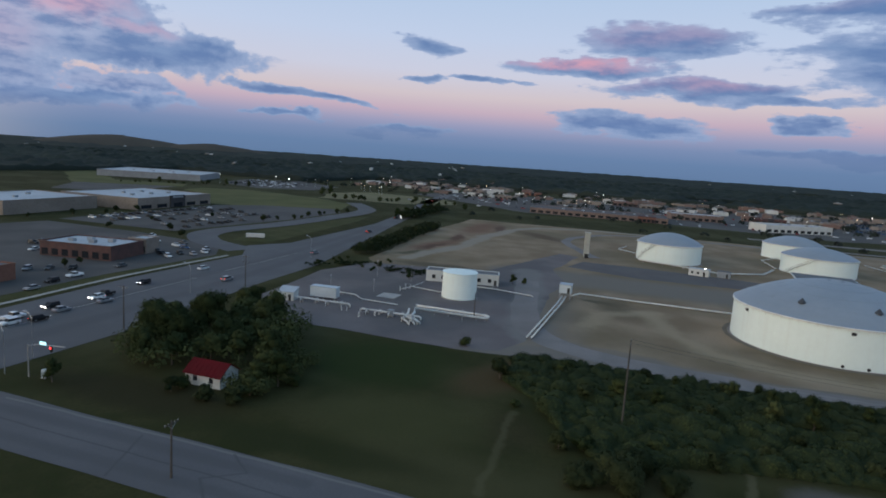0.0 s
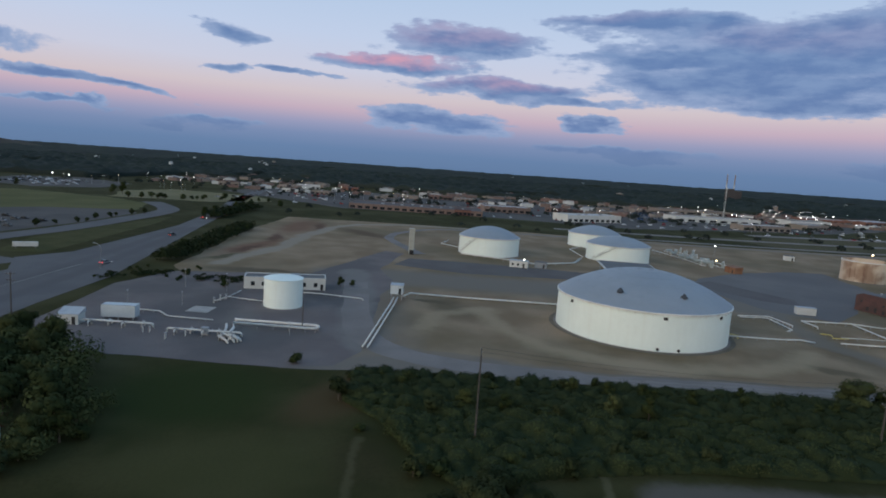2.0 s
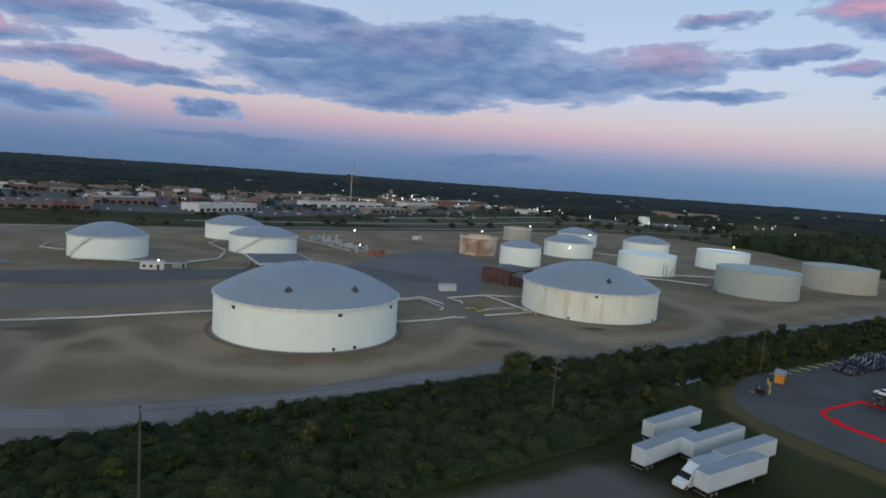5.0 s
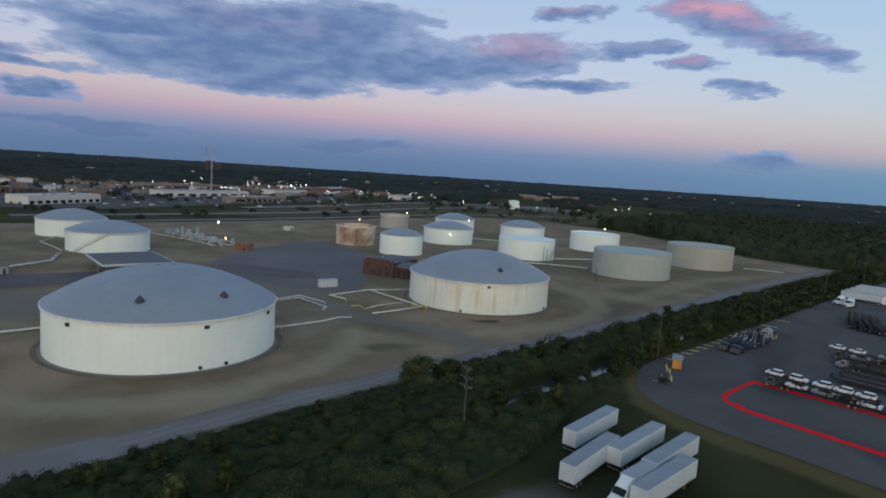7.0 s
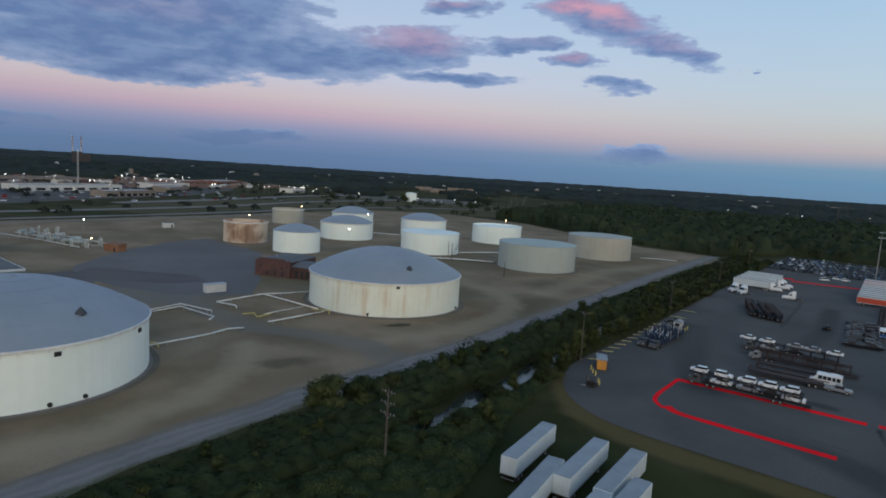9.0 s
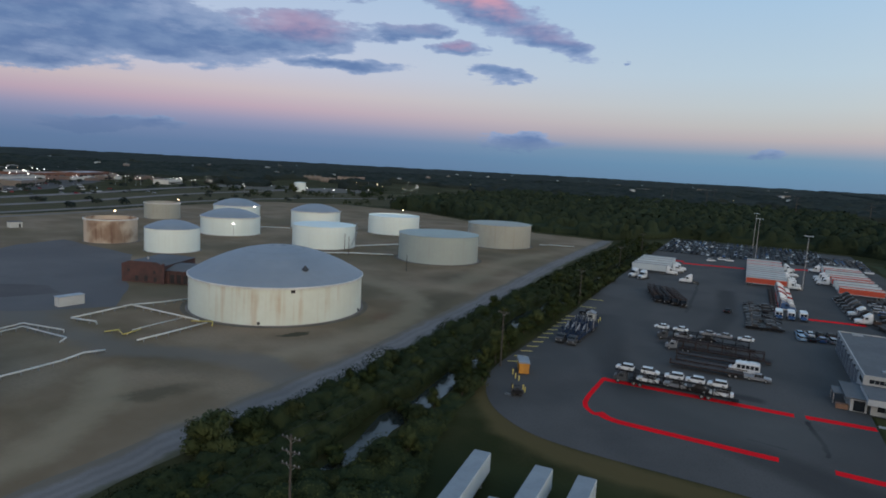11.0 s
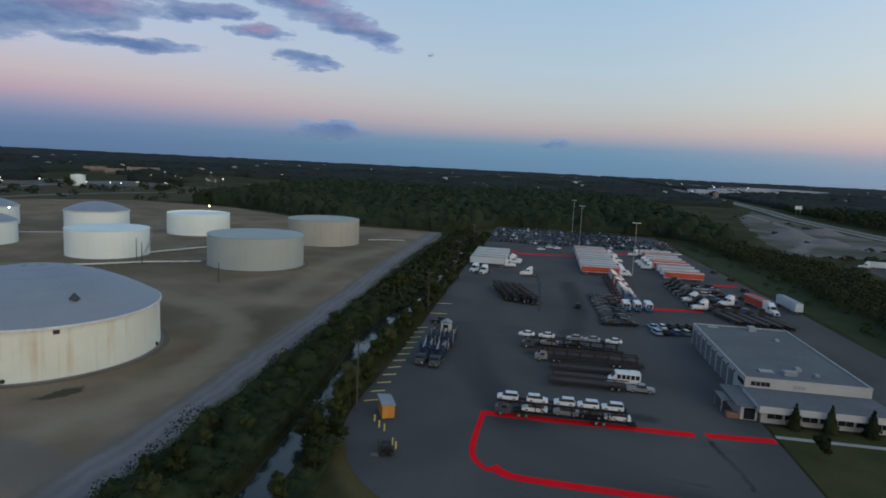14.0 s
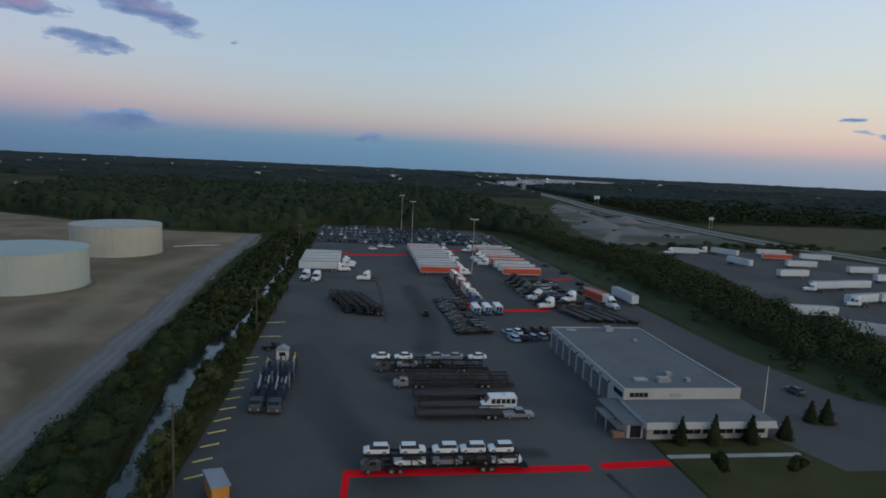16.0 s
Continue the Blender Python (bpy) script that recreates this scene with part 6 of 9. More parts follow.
def make_tree(seed, height, spread, leaf, count, size, label, trunk_share=0.3, name="tree", conical=False):
    rng = random.Random(seed)
    t = thing(name, pose(0, 0, -60), label, name)
    bm = B()
    th = height * (0.75 if not conical else 0.9)
    lean = Vector((rng.uniform(-0.06, 0.06), rng.uniform(-0.06, 0.06), 0))
    r0 = 0.05 * height * 0.4 + 0.06
    tube(bm, [(lean.x * z, lean.y * z, z) for z in (0, th * 0.3, th * 0.65, th)], r0, 7, r_end=r0 * 0.25)
    lobes = []
    if conical:
        for i in range(7):
            k = i / 6
            lobes.append((0, 0, height * (0.1 + 0.85 * k), spread * (1.0 - 0.85 * k) + 0.12, 1.1))
    else:
        base = height * trunk_share
        m = rng.randint(6, 9)
        for i in range(m):
            a = 6.28 * i / m + rng.uniform(-0.5, 0.5)
            rr = spread * rng.uniform(0.35, 0.62)
            z = base + (height - base) * rng.uniform(0.15, 0.75)
            r = spread * rng.uniform(0.38, 0.58)
            lobes.append((rr * math.cos(a), rr * math.sin(a), z, r, 0.8))
            tube(bm, [(lean.x * z * 0.5, lean.y * z * 0.5, max(base * 0.6, z * 0.5)), (rr * 0.5 * math.cos(a), rr * 0.5 * math.sin(a), z * 0.8), (rr * math.cos(a), rr * math.sin(a), z)], r0 * 0.45, 5, r_end=r0 * 0.12)
        lobes.append((0, 0, height - spread * 0.5, spread * 0.55, 0.95))
        lobes.append((0, 0, base + (height - base) * 0.45, spread * 0.6, 1.0))
    part("trunk", bm, BARK, t)
    leaf_mesh("crown", *leaf_cloud(rng, lobes, count, size), leaf, t)
    return t


KINDS = {
    "big": [make_tree(11, 12, 5.2, LEAF, 4200, 0.25, "tall dark leafy tree at the edge of the meadow"), make_tree(12, 10, 4.6, LEAF, 3900, 0.25, "broad dark green leafy tree")],
    "small": [make_tree(51, 3.6, 1.5, LEAFDARK, 420, 0.34, "small dark parking-lot tree", 0.25)],
    "mid": [make_tree(21, 7, 3.3, LEAF, 1650, 0.21, "leafy green tree in the ditch hedge", 0.2), make_tree(22, 6, 3.0, LEAFDARK, 1550, 0.21, "dark bushy tree in the ditch hedge", 0.15), make_tree(23, 7.5, 3.0, LEAFYELLOW, 1650, 0.21, "olive green tree in the ditch hedge", 0.2)],
    "broad": [make_tree(61, 6.6, 5.0, LEAF, 4400, 0.23, "broad low leafy tree leaning over the ditch", 0.15)],
    "thicket": [make_tree(62, 4.4, 4.4, LEAFDARK, 6500, 0.15, "broad soft dark thicket of wild shrubs", 0.02, "shrub")],
    "bush": [make_tree(31, 3.2, 2.2, LEAFDARK, 760, 0.21, "dense dark green wild shrub", 0.05, "shrub"), make_tree(32, 2.6, 2.0, LEAF, 700, 0.2, "low rounded green wild shrub", 0.03, "shrub"), make_tree(33, 2.2, 1.9, LEAFYELLOW, 640, 0.2, "low olive green wild shrub", 0.03, "shrub")],
    "cone": [make_tree(41, 4.6, 1.3, LEAFDARK, 1300, 0.26, "clipped conical evergreen in front of the depot", 0.05, "evergreen", True)],
}
RT = random.Random(5)


def plant(kind, x, y, scale=1.0, group="", z=0.0):
    src = RT.choice(KINDS[kind])
    ob = copy_thing(src, pose(x, y, z, 0, 0, RT.uniform(0, 360)))
    ob.scale = (scale * RT.uniform(0.9, 1.1), scale * RT.uniform(0.9, 1.1), scale * RT.uniform(0.85, 1.15))
    if group:
        ob["group"] = group
    return ob


# hedge along the ditch: a tall row on the tank side, lower growth on the other bank
y = -184.0
while y < 292:
    north = y > -55
    for _ in range(2):
        plant(RT.choice(["mid", "mid", "bush"]), RT.uniform(-46.5, -40) if north else RT.uniform(-45.5, -38), y + RT.uniform(-2, 2), RT.uniform(0.45, 0.85) if north else RT.uniform(0.38, 0.62), "ditch hedge")
    if north:
        if RT.random() < 0.9:
            plant(RT.choice(["mid", "bush", "bush"]), RT.uniform(-31.2, -28.6) if y > -28 else RT.uniform(-27.6, -23.5), y + RT.uniform(-1.5, 1.5), RT.uniform(0.45, 0.95), "ditch bank shrubs")
    else:
        for _ in range(2):
            plant(RT.choice(["bush", "bush", "mid"]), RT.uniform(-34 if y < -75 else -27.5, -16 if y < -95 else -22), y + RT.uniform(-2, 2), RT.uniform(0.5, 0.85), "ditch bank shrubs")
    y += 6.0 if y < 80 else 9.0
plant("broad", -48.5, -72, 1.0, "ditch hedge")
plant("broad", -46, -66, 0.85, "ditch hedge")
plant("mid", -44, -59, 0.9, "ditch hedge")
for x, y, k, s in ((9, -163, "thicket", 0.8), (7.5, -157, "thicket", 1.0), (5, -150, "thicket", 0.75), (1, -155, "thicket", 0.8), (-3, -164, "bush", 1.1), (-8, -152, "bush", 1.1), (-6, -143, "bush", 1.0), (-2, -168, "bush", 1.0), (-12, -134, "bush", 1.0), (-14, -118, "bush", 1.0)):
    plant(k, x, y, s, "thicket")
for x, y, s in ((-30, -2, 1.0), (-29.6, 6, 0.8), (-30.2, 20, 0.95), (-30.4, 31, 0.85), (-30.6, 44, 0.8), (-30, 62, 0.75), (-28.4, -13, 0.8), (-28, -24, 0.9), (-27, -46, 0.8), (-25.6, -20.5, 0.75), (-26.8, -28, 0.8), (-29.6, 7.4, 0.9), (-28.6, -5, 0.85), (-32.6, 37.7, 0.85), (-31, 94, 0.9), (-31.4, 54, 0.8)):
    plant("mid", x, y, s, "ditch bank trees")
for x, y, s in ((-31, -43, 0.9), (-33.4, -42, 0.85), (-29.6, -44, 0.8), (-32.6, -63, 0.9), (-30.6, -65, 0.9)):
    plant("bush", x, y, s, "ditch bank shrubs")
sheet("ditch_water", [(-31.6, -68), (-29.2, -66), (-28.4, -58), (-29.6, -50), (-28.6, -40), (-29.4, -33), (-30.2, -18), (-29.6, -5), (-32.6, 10), (-35.2, 30), (-36, 45), (-33, 64), (-31.8, 84), (-32.5, 120), (-33, 165), (-34.5, 262), (-36.5, 262), (-35.6, 165), (-34.6, 90), (-38.4, 68), (-40.2, 42), (-39.4, 32), (-37, 12), (-35.6, -8), (-34.2, -24), (-33.4, -36), (-35, -46), (-32.4, -58)], 0.05, WATER, "still ditch water that mirrors the sky", "water", rough=0.5)
# trees round the small house
for x, y, k, s in ((-17, -246, "big", .85), (-22, -255, "big", .95), (-10, -254, "big", .9), (-28, -262, "big", .85), (-34, -248, "big", .8), (-11, -261, "big", .8), (-18, -264, "big", .9), (-40, -258, "big", .8), (-13, -232, "big", .75), (-20, -236, "mid", 1.1), (-8, -228, "mid", 1.0), (7.5, -240, "mid", .6), (-50, -262, "big", .7), (-47, -253, "mid", 1.2), (2.5, -226, "mid", .6), (14, -262, "mid", .6), (-9, -244, "big", .8), (-4, -250, "big", .8), (-27, -250, "big", .9), (-13, -259, "big", .9), (-24, -243, "big", .75), (-2, -256, "mid", 1.1), (-33, -266, "big", .8), (-40, -248, "big", .7), (-6, -222, "bush", 1.0), (8, -232, "bush", 1.0)):
    plant(k, x, y, s, "trees round the house")
plant("bush", -49.9, -198.7, 1.0)
for x, y, k, q in ((-21, -270, "big", .7), (-28, -270, "big", .75), (-4, -224, "mid", .9), (-1, -227, "mid", .8), (7, -226, "bush", 1.1), (-12, -239, "big", .8), (5.5, -239.5, "bush", 1.1), (-46, -262, "big", .7)):
    plant(k, x, y, q, "trees round the house")
for x, y in ((52, 6.6), (58, 6.4), (65, 6.6), (72.5, 8), (83, 15), (85.6, 14.2)):
    plant("cone", x, y, 1.0, "clipped evergreens", 0.05)
for x, y in ((52, -5), (64, -6)):
    plant("small", x, y, 1.1, "lawn trees")

# ---- truck yard ----
worn(ASPHALT, [((0.038, 0.038, 0.040), 0.6, 0.2, 0.9, [(5.6, 86), (4.6, 148)]), ((0.028, 0.028, 0.030), 0.9, 0.15, 0.7, [(35.5, -3), (36, -9), (36.6, -13), (37.3, -19)]), ((0.028, 0.028, 0.030), 0.7, 0.1, 0.5, [(25, -18.6), (31, -19.4)]),
    ((0.030, 0.030, 0.032), 0.6, 1.0, 5.0, [(14, 60), (18, 92), (16, 140)]), ((0.032, 0.032, 0.033), 0.55, 2.0, 7.0, [(-16, 60), (-8, 20), (6, -12), (40, -33)]),
    ((0.072, 0.072, 0.071), 0.5, 2.0, 8.0, [(-22, -10), (-14, 10), (-12, 50), (-10, 90)]), ((0.030, 0.030, 0.031), 0.7, 0.5, 3.0, [(8, 4), (26, 4.5)]), ((0.030, 0.030, 0.031), 0.7, 0.5, 3.5, [(4, 39), (28, 39)]),
    ((0.092, 0.092, 0.088), 0.6, "spot", (18, -13, 26, 11, 0), 0.5), ((0.070, 0.070, 0.069), 0.4, "spot", (10, 75, 14, 12, 20), 0.3)], 0.8)
RY = random.Random(9)


def red_line(k, pts, w, label="broad red line painted on the asphalt"):
    strip(f"red_line_{k}", pts, w, 0.062 + 0.004 * k, REDPAINT, label, "marking")


red_line(1, [(-4.6, -1.2), (33.0, -1.0)], 2.1)
red_line(2, [(35.0, -0.6), (46.8, 0.1)], 2.1)
red_line(3, [(-4.2, -0.6), (-4.5, -8), (-4.6, -15.5), (-3.9, -19.6), (-1.9, -22.4), (-0.7, -22.9)], 1.0, "red line round the end of the marked bay")
red_line(4, [(-0.9, -21.4), (1.8, -23.7), (8, -24.4), (29.5, -25.2)], 1.9)
red_line(5, [(37.5, -25.2), (47, -25.6)], 1.9)
BAND = "red fire-lane band across the yard"
red_line(6, [(-8, 217), (3, 218.5), (22, 222)], 4.0, BAND)
red_line(7, [(43, 103), (59.5, 105)], 3.0, BAND)
red_line(8, [(76, 160), (87, 163)], 3.0, BAND)
red_line(9, [(45, 240), (62, 250)], 4.0, BAND)
red_line(10, [(-13, 224), (-8, 225)], 4.0, BAND)
red_line(11, [(33.5, 150), (33.5, 105)], 2.2, "red fire-lane band beside the tractors")

# yellow bay stripes along the ditch
first = None
for i in range(12):
    x, yy = -25.5 - 0.08 * i, -1.1 + 4.98 * i
    bm = box(B(), -1.45, -0.17, 0.0, 1.45, 0.17, 0.1, bevel=0.02)
    if first is None:
        first = tagged(part("parking_stop", bm, YELLOW), "long yellow parking stop at the yard edge", "parking stop", "yellow parking stops")
        first.matrix_basis = pose(x, yy, 0.05, 0, 0, 28)
    else:
        bm.free()
        copy_thing(first, pose(x, yy, 0.05, 0, 0, 28 + RY.uniform(-4, 4)))
for x, yy in ((-25.9, 71), (-23.6, 71.4), (-26.4, 85.2), (-24.1, 85.6)):
    copy_thing(first, pose(x, yy, 0.05, 0, 0, 3))

# haulers with their loads
put(car_hauler_of("grey"), 9.8, -0.6, 180, "car haulers", "grey car hauler loaded with white cars on two decks")
for x in (0.0, 5.4, 10.2, 14.4, 18.7):
    park("suv", "white", x, -0.6, 180 if x != 5.4 else 0, 2.92, "cars on the haulers", label="white sport utility car strapped on a hauler deck").scale = (0.84, 0.9, 0.86)
for x, p in ((5.0, "white"), (10.6, "silver"), (15.0, "black"), (19.6, "white")):
    park("sedan", p, x, -0.6, 180, 1.12, "cars on the haulers")
put(car_hauler_of("grey"), 13.2, 44.5, 180, "car haulers", "grey car hauler loaded with a row of cars")
for x, p in ((2.2, "white"), (7.2, "white"), (14.2, "silver"), (18.4, "silver"), (23.7, "white")):
    park("sedan", p, x, 44.5, 180, 2.92, "cars on the haulers").scale = (0.86, 0.9, 0.9)
for x, p in ((8.0, "silver"), (14.0, "black")):
    park("sedan", p, x, 44.5, 180, 1.12, "cars on the haulers")
put(car_hauler_of("silver", "brown"), 16.6, 34.5, 180, "car haulers", "empty car hauler with dark brown decks")
put(flatbed_of(), 16.0, 28.0, 180, "flatbeds")
put(flatbed_of(), 16.5, 22.5, 180, "flatbeds")
put(flatbed_of(), 15.5, 18.5, 180, "flatbeds")
put(shuttle_of(), 23.4, 22.4, 180)
park("pickup", "silver", 26.6, 18.6, 0, label="silver crew-cab pickup towing a flatbed trailer")
put(car_hauler_of("grey", "blue", True), -20.4, 32.8, -92, "car haulers", "grey car hauler with dark blue raised ramps by the ditch")
put(car_hauler_of("grey", "blue", True), -17.1, 32.2, -92, "car haulers", "grey car hauler with dark blue raised ramps by the ditch")
for i, (x, yy, a) in enumerate(((-8.2, 108, -76), (-5.4, 106.6, -74), (-2.6, 105.6, -73), (0.2, 104.4, -72))):
    put(car_hauler_of("black", "grey" if i == 1 else "brown"), x, yy, a, "idle car haulers", "dark empty car hauler parked at a slant")

# white trailers and tractors in the west
for i, yy in enumerate((170, 177, 186, 195, 203)):
    put(box_trailer_of("white"), -18.6, yy, 180 if i % 2 else 0, "white trailers by the ditch")
for x, yy, a in ((-7.6, 180, 0), (-7.2, 186.5, 0), (-22.4, 150, 250), (-18.2, 147, 255), (-9.4, 169.5, 10)):
    put(tractor_of("white"), x, yy, a, "white tractors")
put(tractor_of("white"), 0.2, 150.5, 185, "white tractors", "lone white tractor with its fairing up")
park("sedan", "black", 18, 96, 80)
# first row of long trailers with tractors
styles = ["orange", "white", "white", "white", "orange", "white", "white", "red", "white", "red", "white"]
for i, st in enumerate(styles):
    yy = 166.5 + i * 6.9
    put(box_trailer_of(st), 31.0, yy, 0, "first trailer row")
    if i not in (2, 5, 7, 8, 10):
        put(tractor_of("white"), 41.2 + RY.uniform(-1.2, 1.2), yy + 0.6, RY.uniform(-6, 6), "first trailer row tractors")
for i in range(9):
    put(tractor_of(("white", "white", "red", "white", "red", "white", "white", "silver", "blue")[8 - i]), 36.0, 113 + i * 5.6, 12, "bobtail tractors")
for i, x in enumerate((33.6, 37.3, 41.0)):
    put(step_van_of(), x, 98.5 + i * 0.8, -90, "step vans")
# crowded dark cars in two files
for i in range(15):
    yy = 75 + i * 2.9
    x = 29.6 - (yy - 75) * 0.03
    park(RY.choice(["suv", "sedan", "pickup"]), RY.choice(["black", "black", "black", "black", "grey", "white"]) if i > 4 else "black", x - 3.2, yy, 180 + RY.uniform(-4, 4), group="cars in file", far=True)
    if i < 8 or i % 2:
        park(RY.choice(["suv", "pickup"]), RY.choice(["black", "grey", "black"]), x + 2.0, yy + 1, RY.uniform(-4, 4), group="cars in file", far=True)
# second row of trailers
for i, st in enumerate(["red", "white", "white", "red", "red", "white", "white", "red", "white"]):
    yy = 166.0 + i * 8.9
    put(box_trailer_of(st), 66.0, yy, 180, "second trailer row")
    if i in (3, 4, 5, 8):
        put(tractor_of("white"), 55.6, yy, 180, "second trailer row tractors")
for i in range(8):
    put(tractor_of(("white", "black", "white", "black", "grey", "black", "black", "black")[i]), 58.2 + 0.2 * (7 - i), 107 + i * 6.3, 188, "dark file of tractors")
for i in range(16):
    park(RY.choice(["suv", "sedan"]), RY.choice(["black", "grey", "silver", "blue"]), 68 + RY.uniform(-1, 1) + (i % 2) * 6, 108 + (i // 2) * 6.4, RY.uniform(-8, 8), group="cars behind the tractors", far=True)
for i in range(5):
    put(flatbed_of(), 64.5 + i * 3.7, 96.5 - i * 0.6, 90 + 16, "flatbeds behind the depot", "dark empty flatbed chassis in a row")
# orange truck, white trailer, cars by the depot
put(box_trailer_of("red", 12.2), 80.6, 119, -78, "", "orange-red box trailer coupled to a white tractor")
put(tractor_of("white"), 82.4, 109.2, -78)
put(box_trailer_of("white"), 91.6, 119.5, -88, "", "white semi-trailer parked by the grass bank")
put(tractor_of("white"), 71, 118, 200)
for i in range(10):
    park(RY.choice(["suv", "sedan"]), ["sky", "sky", "white", "black", "black", "blue", "black", "silver", "black", "grey"][i], 38.4 + (i // 2) * 2.7, 75.5 - (i % 2) * 6.6 + (i // 2) * 0.7, 100 + RY.uniform(-6, 6), group="cars beside the depot")
for x, yy in ((84, 140), (86, 150), (88, 176), (86, 196), (91, 30), (80, 132)):
    park("sedan", RY.choice(["black", "grey"]), x, yy, 100)
# parked cars at the back of the yard
PC = ["black", "black", "silver", "white", "blue", "black", "grey", "black", "grey"]
crowd = []
for row, yy in enumerate((266, 272, 283, 289, 300, 306, 318, 324, 336, 342)):
    for i in range(31):
        if RY.random() < 0.05:
            continue
        spot = (RY.choice(["suv", "sedan", "sedan"]), RY.choice(PC), -25 + i * 2.95 + RY.uniform(-.2, .2), yy + RY.uniform(-.4, .4), (90 if row % 2 else -90) + RY.uniform(-3, 3))
        crowd.append(spot)
for row in range(4):
    for i in range(9):
        crowd.append((RY.choice(["suv", "sedan"]), RY.choice(PC), 66 + row * 5.2 + i * 0.2, 256 + i * 6.6, RY.uniform(-5, 5)))
car_crowd("parked_cars", crowd, "dense rows of parked cars of many colours at the back of the yard")
for x, yy in ((5, 238), (10, 249), (14, 247)):
    park("suv", "white", x, yy, 20, far=True)

# booth, orange box, machine, bollards
t = thing("gate_booth", pose(-19.6, 53, 0.05), "small white gate booth with a pitched roof", "booth")
part("wall", box(B(), -1.3, -1.2, 0, 1.3, 1.2, 2.3, bevel=0.03), WALLWHITE, t)
part("roof", rings(B(), [[(-1.5, -1.5, 2.3), (1.5, -1.5, 2.3), (0, -1.5, 3.1)], [(-1.5, 1.5, 2.3), (1.5, 1.5, 2.3), (0, 1.5, 3.1)]]), TRAILERROOF, t)
part("window", box(B(), -0.7, -1.22, 1.0, 0.7, -1.2, 1.9), GLASS, t)
part("door", box(B(), 1.3, -0.5, 0.05, 1.33, 0.45, 2.05), METAL, t)
park("pickup", "black", -22.3, 60.5, 20)
t = thing("storage_shed", pose(-21.3, -6.6, 0.05, 0, 0, 24), "orange-yellow storage shed with a pale blue-grey roof", "shed")
SHEDORANGE = material("shed_orange", (0.50, 0.23, 0.03), (0.42, 0.19, 0.03), 0.4, 0.7)
part("wall", box(B(), -1.1, -2.4, 0.15, 1.1, 2.4, 2.5, bevel=0.03), SHEDORANGE, t)
part("roof", rings(B(), [[(-1.3, -2.6, 2.5), (1.3, -2.6, 2.5), (1.3, -2.6, 2.65), (-1.3, -2.6, 2.95)], [(-1.3, 2.6, 2.5), (1.3, 2.6, 2.5), (1.3, 2.6, 2.65), (-1.3, 2.6, 2.95)]]), TRAILERROOF, t)
for yy in (-2.0, 2.0):
    part("skid", box(B(), -1.1, yy - 0.1, 0, 1.1, yy + 0.1, 0.15), CHASSIS, t)
part("door", box(B(), 1.1, -0.9, 0.2, 1.13, 0.9, 2.2), DARK, t)
for i in range(7):
    part("wall_rib", box(B(), 1.1, -2.25 + i * 0.75 - 0.03, 0.2, 1.14, -2.25 + i * 0.75 + 0.03, 2.45), SHEDORANGE, t)
t = thing("forklift", pose(-17.6, -22.0, 0.05, 0, 0, 200), "black forklift standing by yellow bollards", "forklift")
part("body", box(B(), -1.3, -0.65, 0.35, 0.7, 0.65, 1.25, bevel=0.1), PAINTS["black"], t)
part("counterweight", box(B(), -1.6, -0.6, 0.35, -1.2, 0.6, 1.15, bevel=0.12), CHASSIS, t)
part("overhead_guard", box(B(), -0.9, -0.55, 2.1, 0.5, 0.55, 2.2, bevel=0.03), PAINTS["black"], t)
for x in (-0.85, 0.45):
    for sy in (-1, 1):
        part("guard_post", tube(B(), [(x, sy * 0.5, 1.2), (x, sy * 0.5, 2.12)], 0.05, 6), CHASSIS, t)
part("seat", box(B(), -0.6, -0.3, 1.25, 0.0, 0.3, 1.6, bevel=0.05), CHASSIS, t)
for sy in (-1, 1):
    part("mast", box(B(), 0.75, sy * 0.4 - 0.06, 0.1, 0.95, sy * 0.4 + 0.06, 2.5), CHASSIS, t)
    part("fork", box(B(), 0.95, sy * 0.3 - 0.07, 0.1, 2.1, sy * 0.3 + 0.07, 0.16), METAL, t)
    for x in (-1.0, 0.4):
        part("wheel", wheel_x(B(), x, sy * 0.6, 0.34, 0.34, 0.25, 12), TYRE, t)
first = None
for x, yy in ((-22.4, -10.2), (-21.0, -12.4), (-19.8, -13.6), (-17.2, -18.4), (-16.4, -19.6), (-19.0, -19.8), (-16.9, 51), (-16.9, 53.6), (-22.5, 50)):
    if first is None:
        bm = cyl(B(), 0, 0, 0, 1.15, 0.14, n=10)
        rings(bm, [circle(0, 0, 1.15, 0.14, 10), circle(0, 0, 1.24, 0.05, 10)], cap0=False)
        first = tagged(part("bollard", bm, YELLOW), "yellow steel bollard with a domed top", "bollard", "yellow bollards")
        first.matrix_basis = pose(x, yy, 0.05)
    else:
        copy_thing(first, pose(x, yy, 0.05))

# depot building
BAYDOOR = material("bay_door", (0.09, 0.105, 0.13), (0.07, 0.085, 0.105), 0.3, 0.6)
t = thing("depot_building", pose(0, 0, 0.05), "long pale depot building with a flat grey roof and bay doors", "building")
bm = box(B(), 46.5, 18, 0, 70, 62.5, 5.35)
part("main_wall", bm, DEPOTWALL, t)
part("main_roof", box(B(), 46.7, 18.2, 5.36, 69.8, 62.3, 5.42), DEPOTROOF, t, "flat grey membrane roof")
for a in ((46.45, 17.95, 46.75, 62.55), (69.75, 17.95, 70.05, 62.55), (46.75, 17.95, 69.75, 18.2), (46.75, 62.3, 69.75, 62.55)):
    part("parapet", box(B(), a[0], a[1], 5.36, a[2], a[3], 5.65), DEPOTWALL, t)
part("front_wing_wall", box(B(), 46.9, 8.6, 0, 69.6, 17.9, 2.4), DEPOTWALL, t)
part("front_wing_roof", box(B(), 46.2, 7.6, 3.45, 70.2, 17.9, 3.55), DEPOTROOF, t, "low flat grey roof")
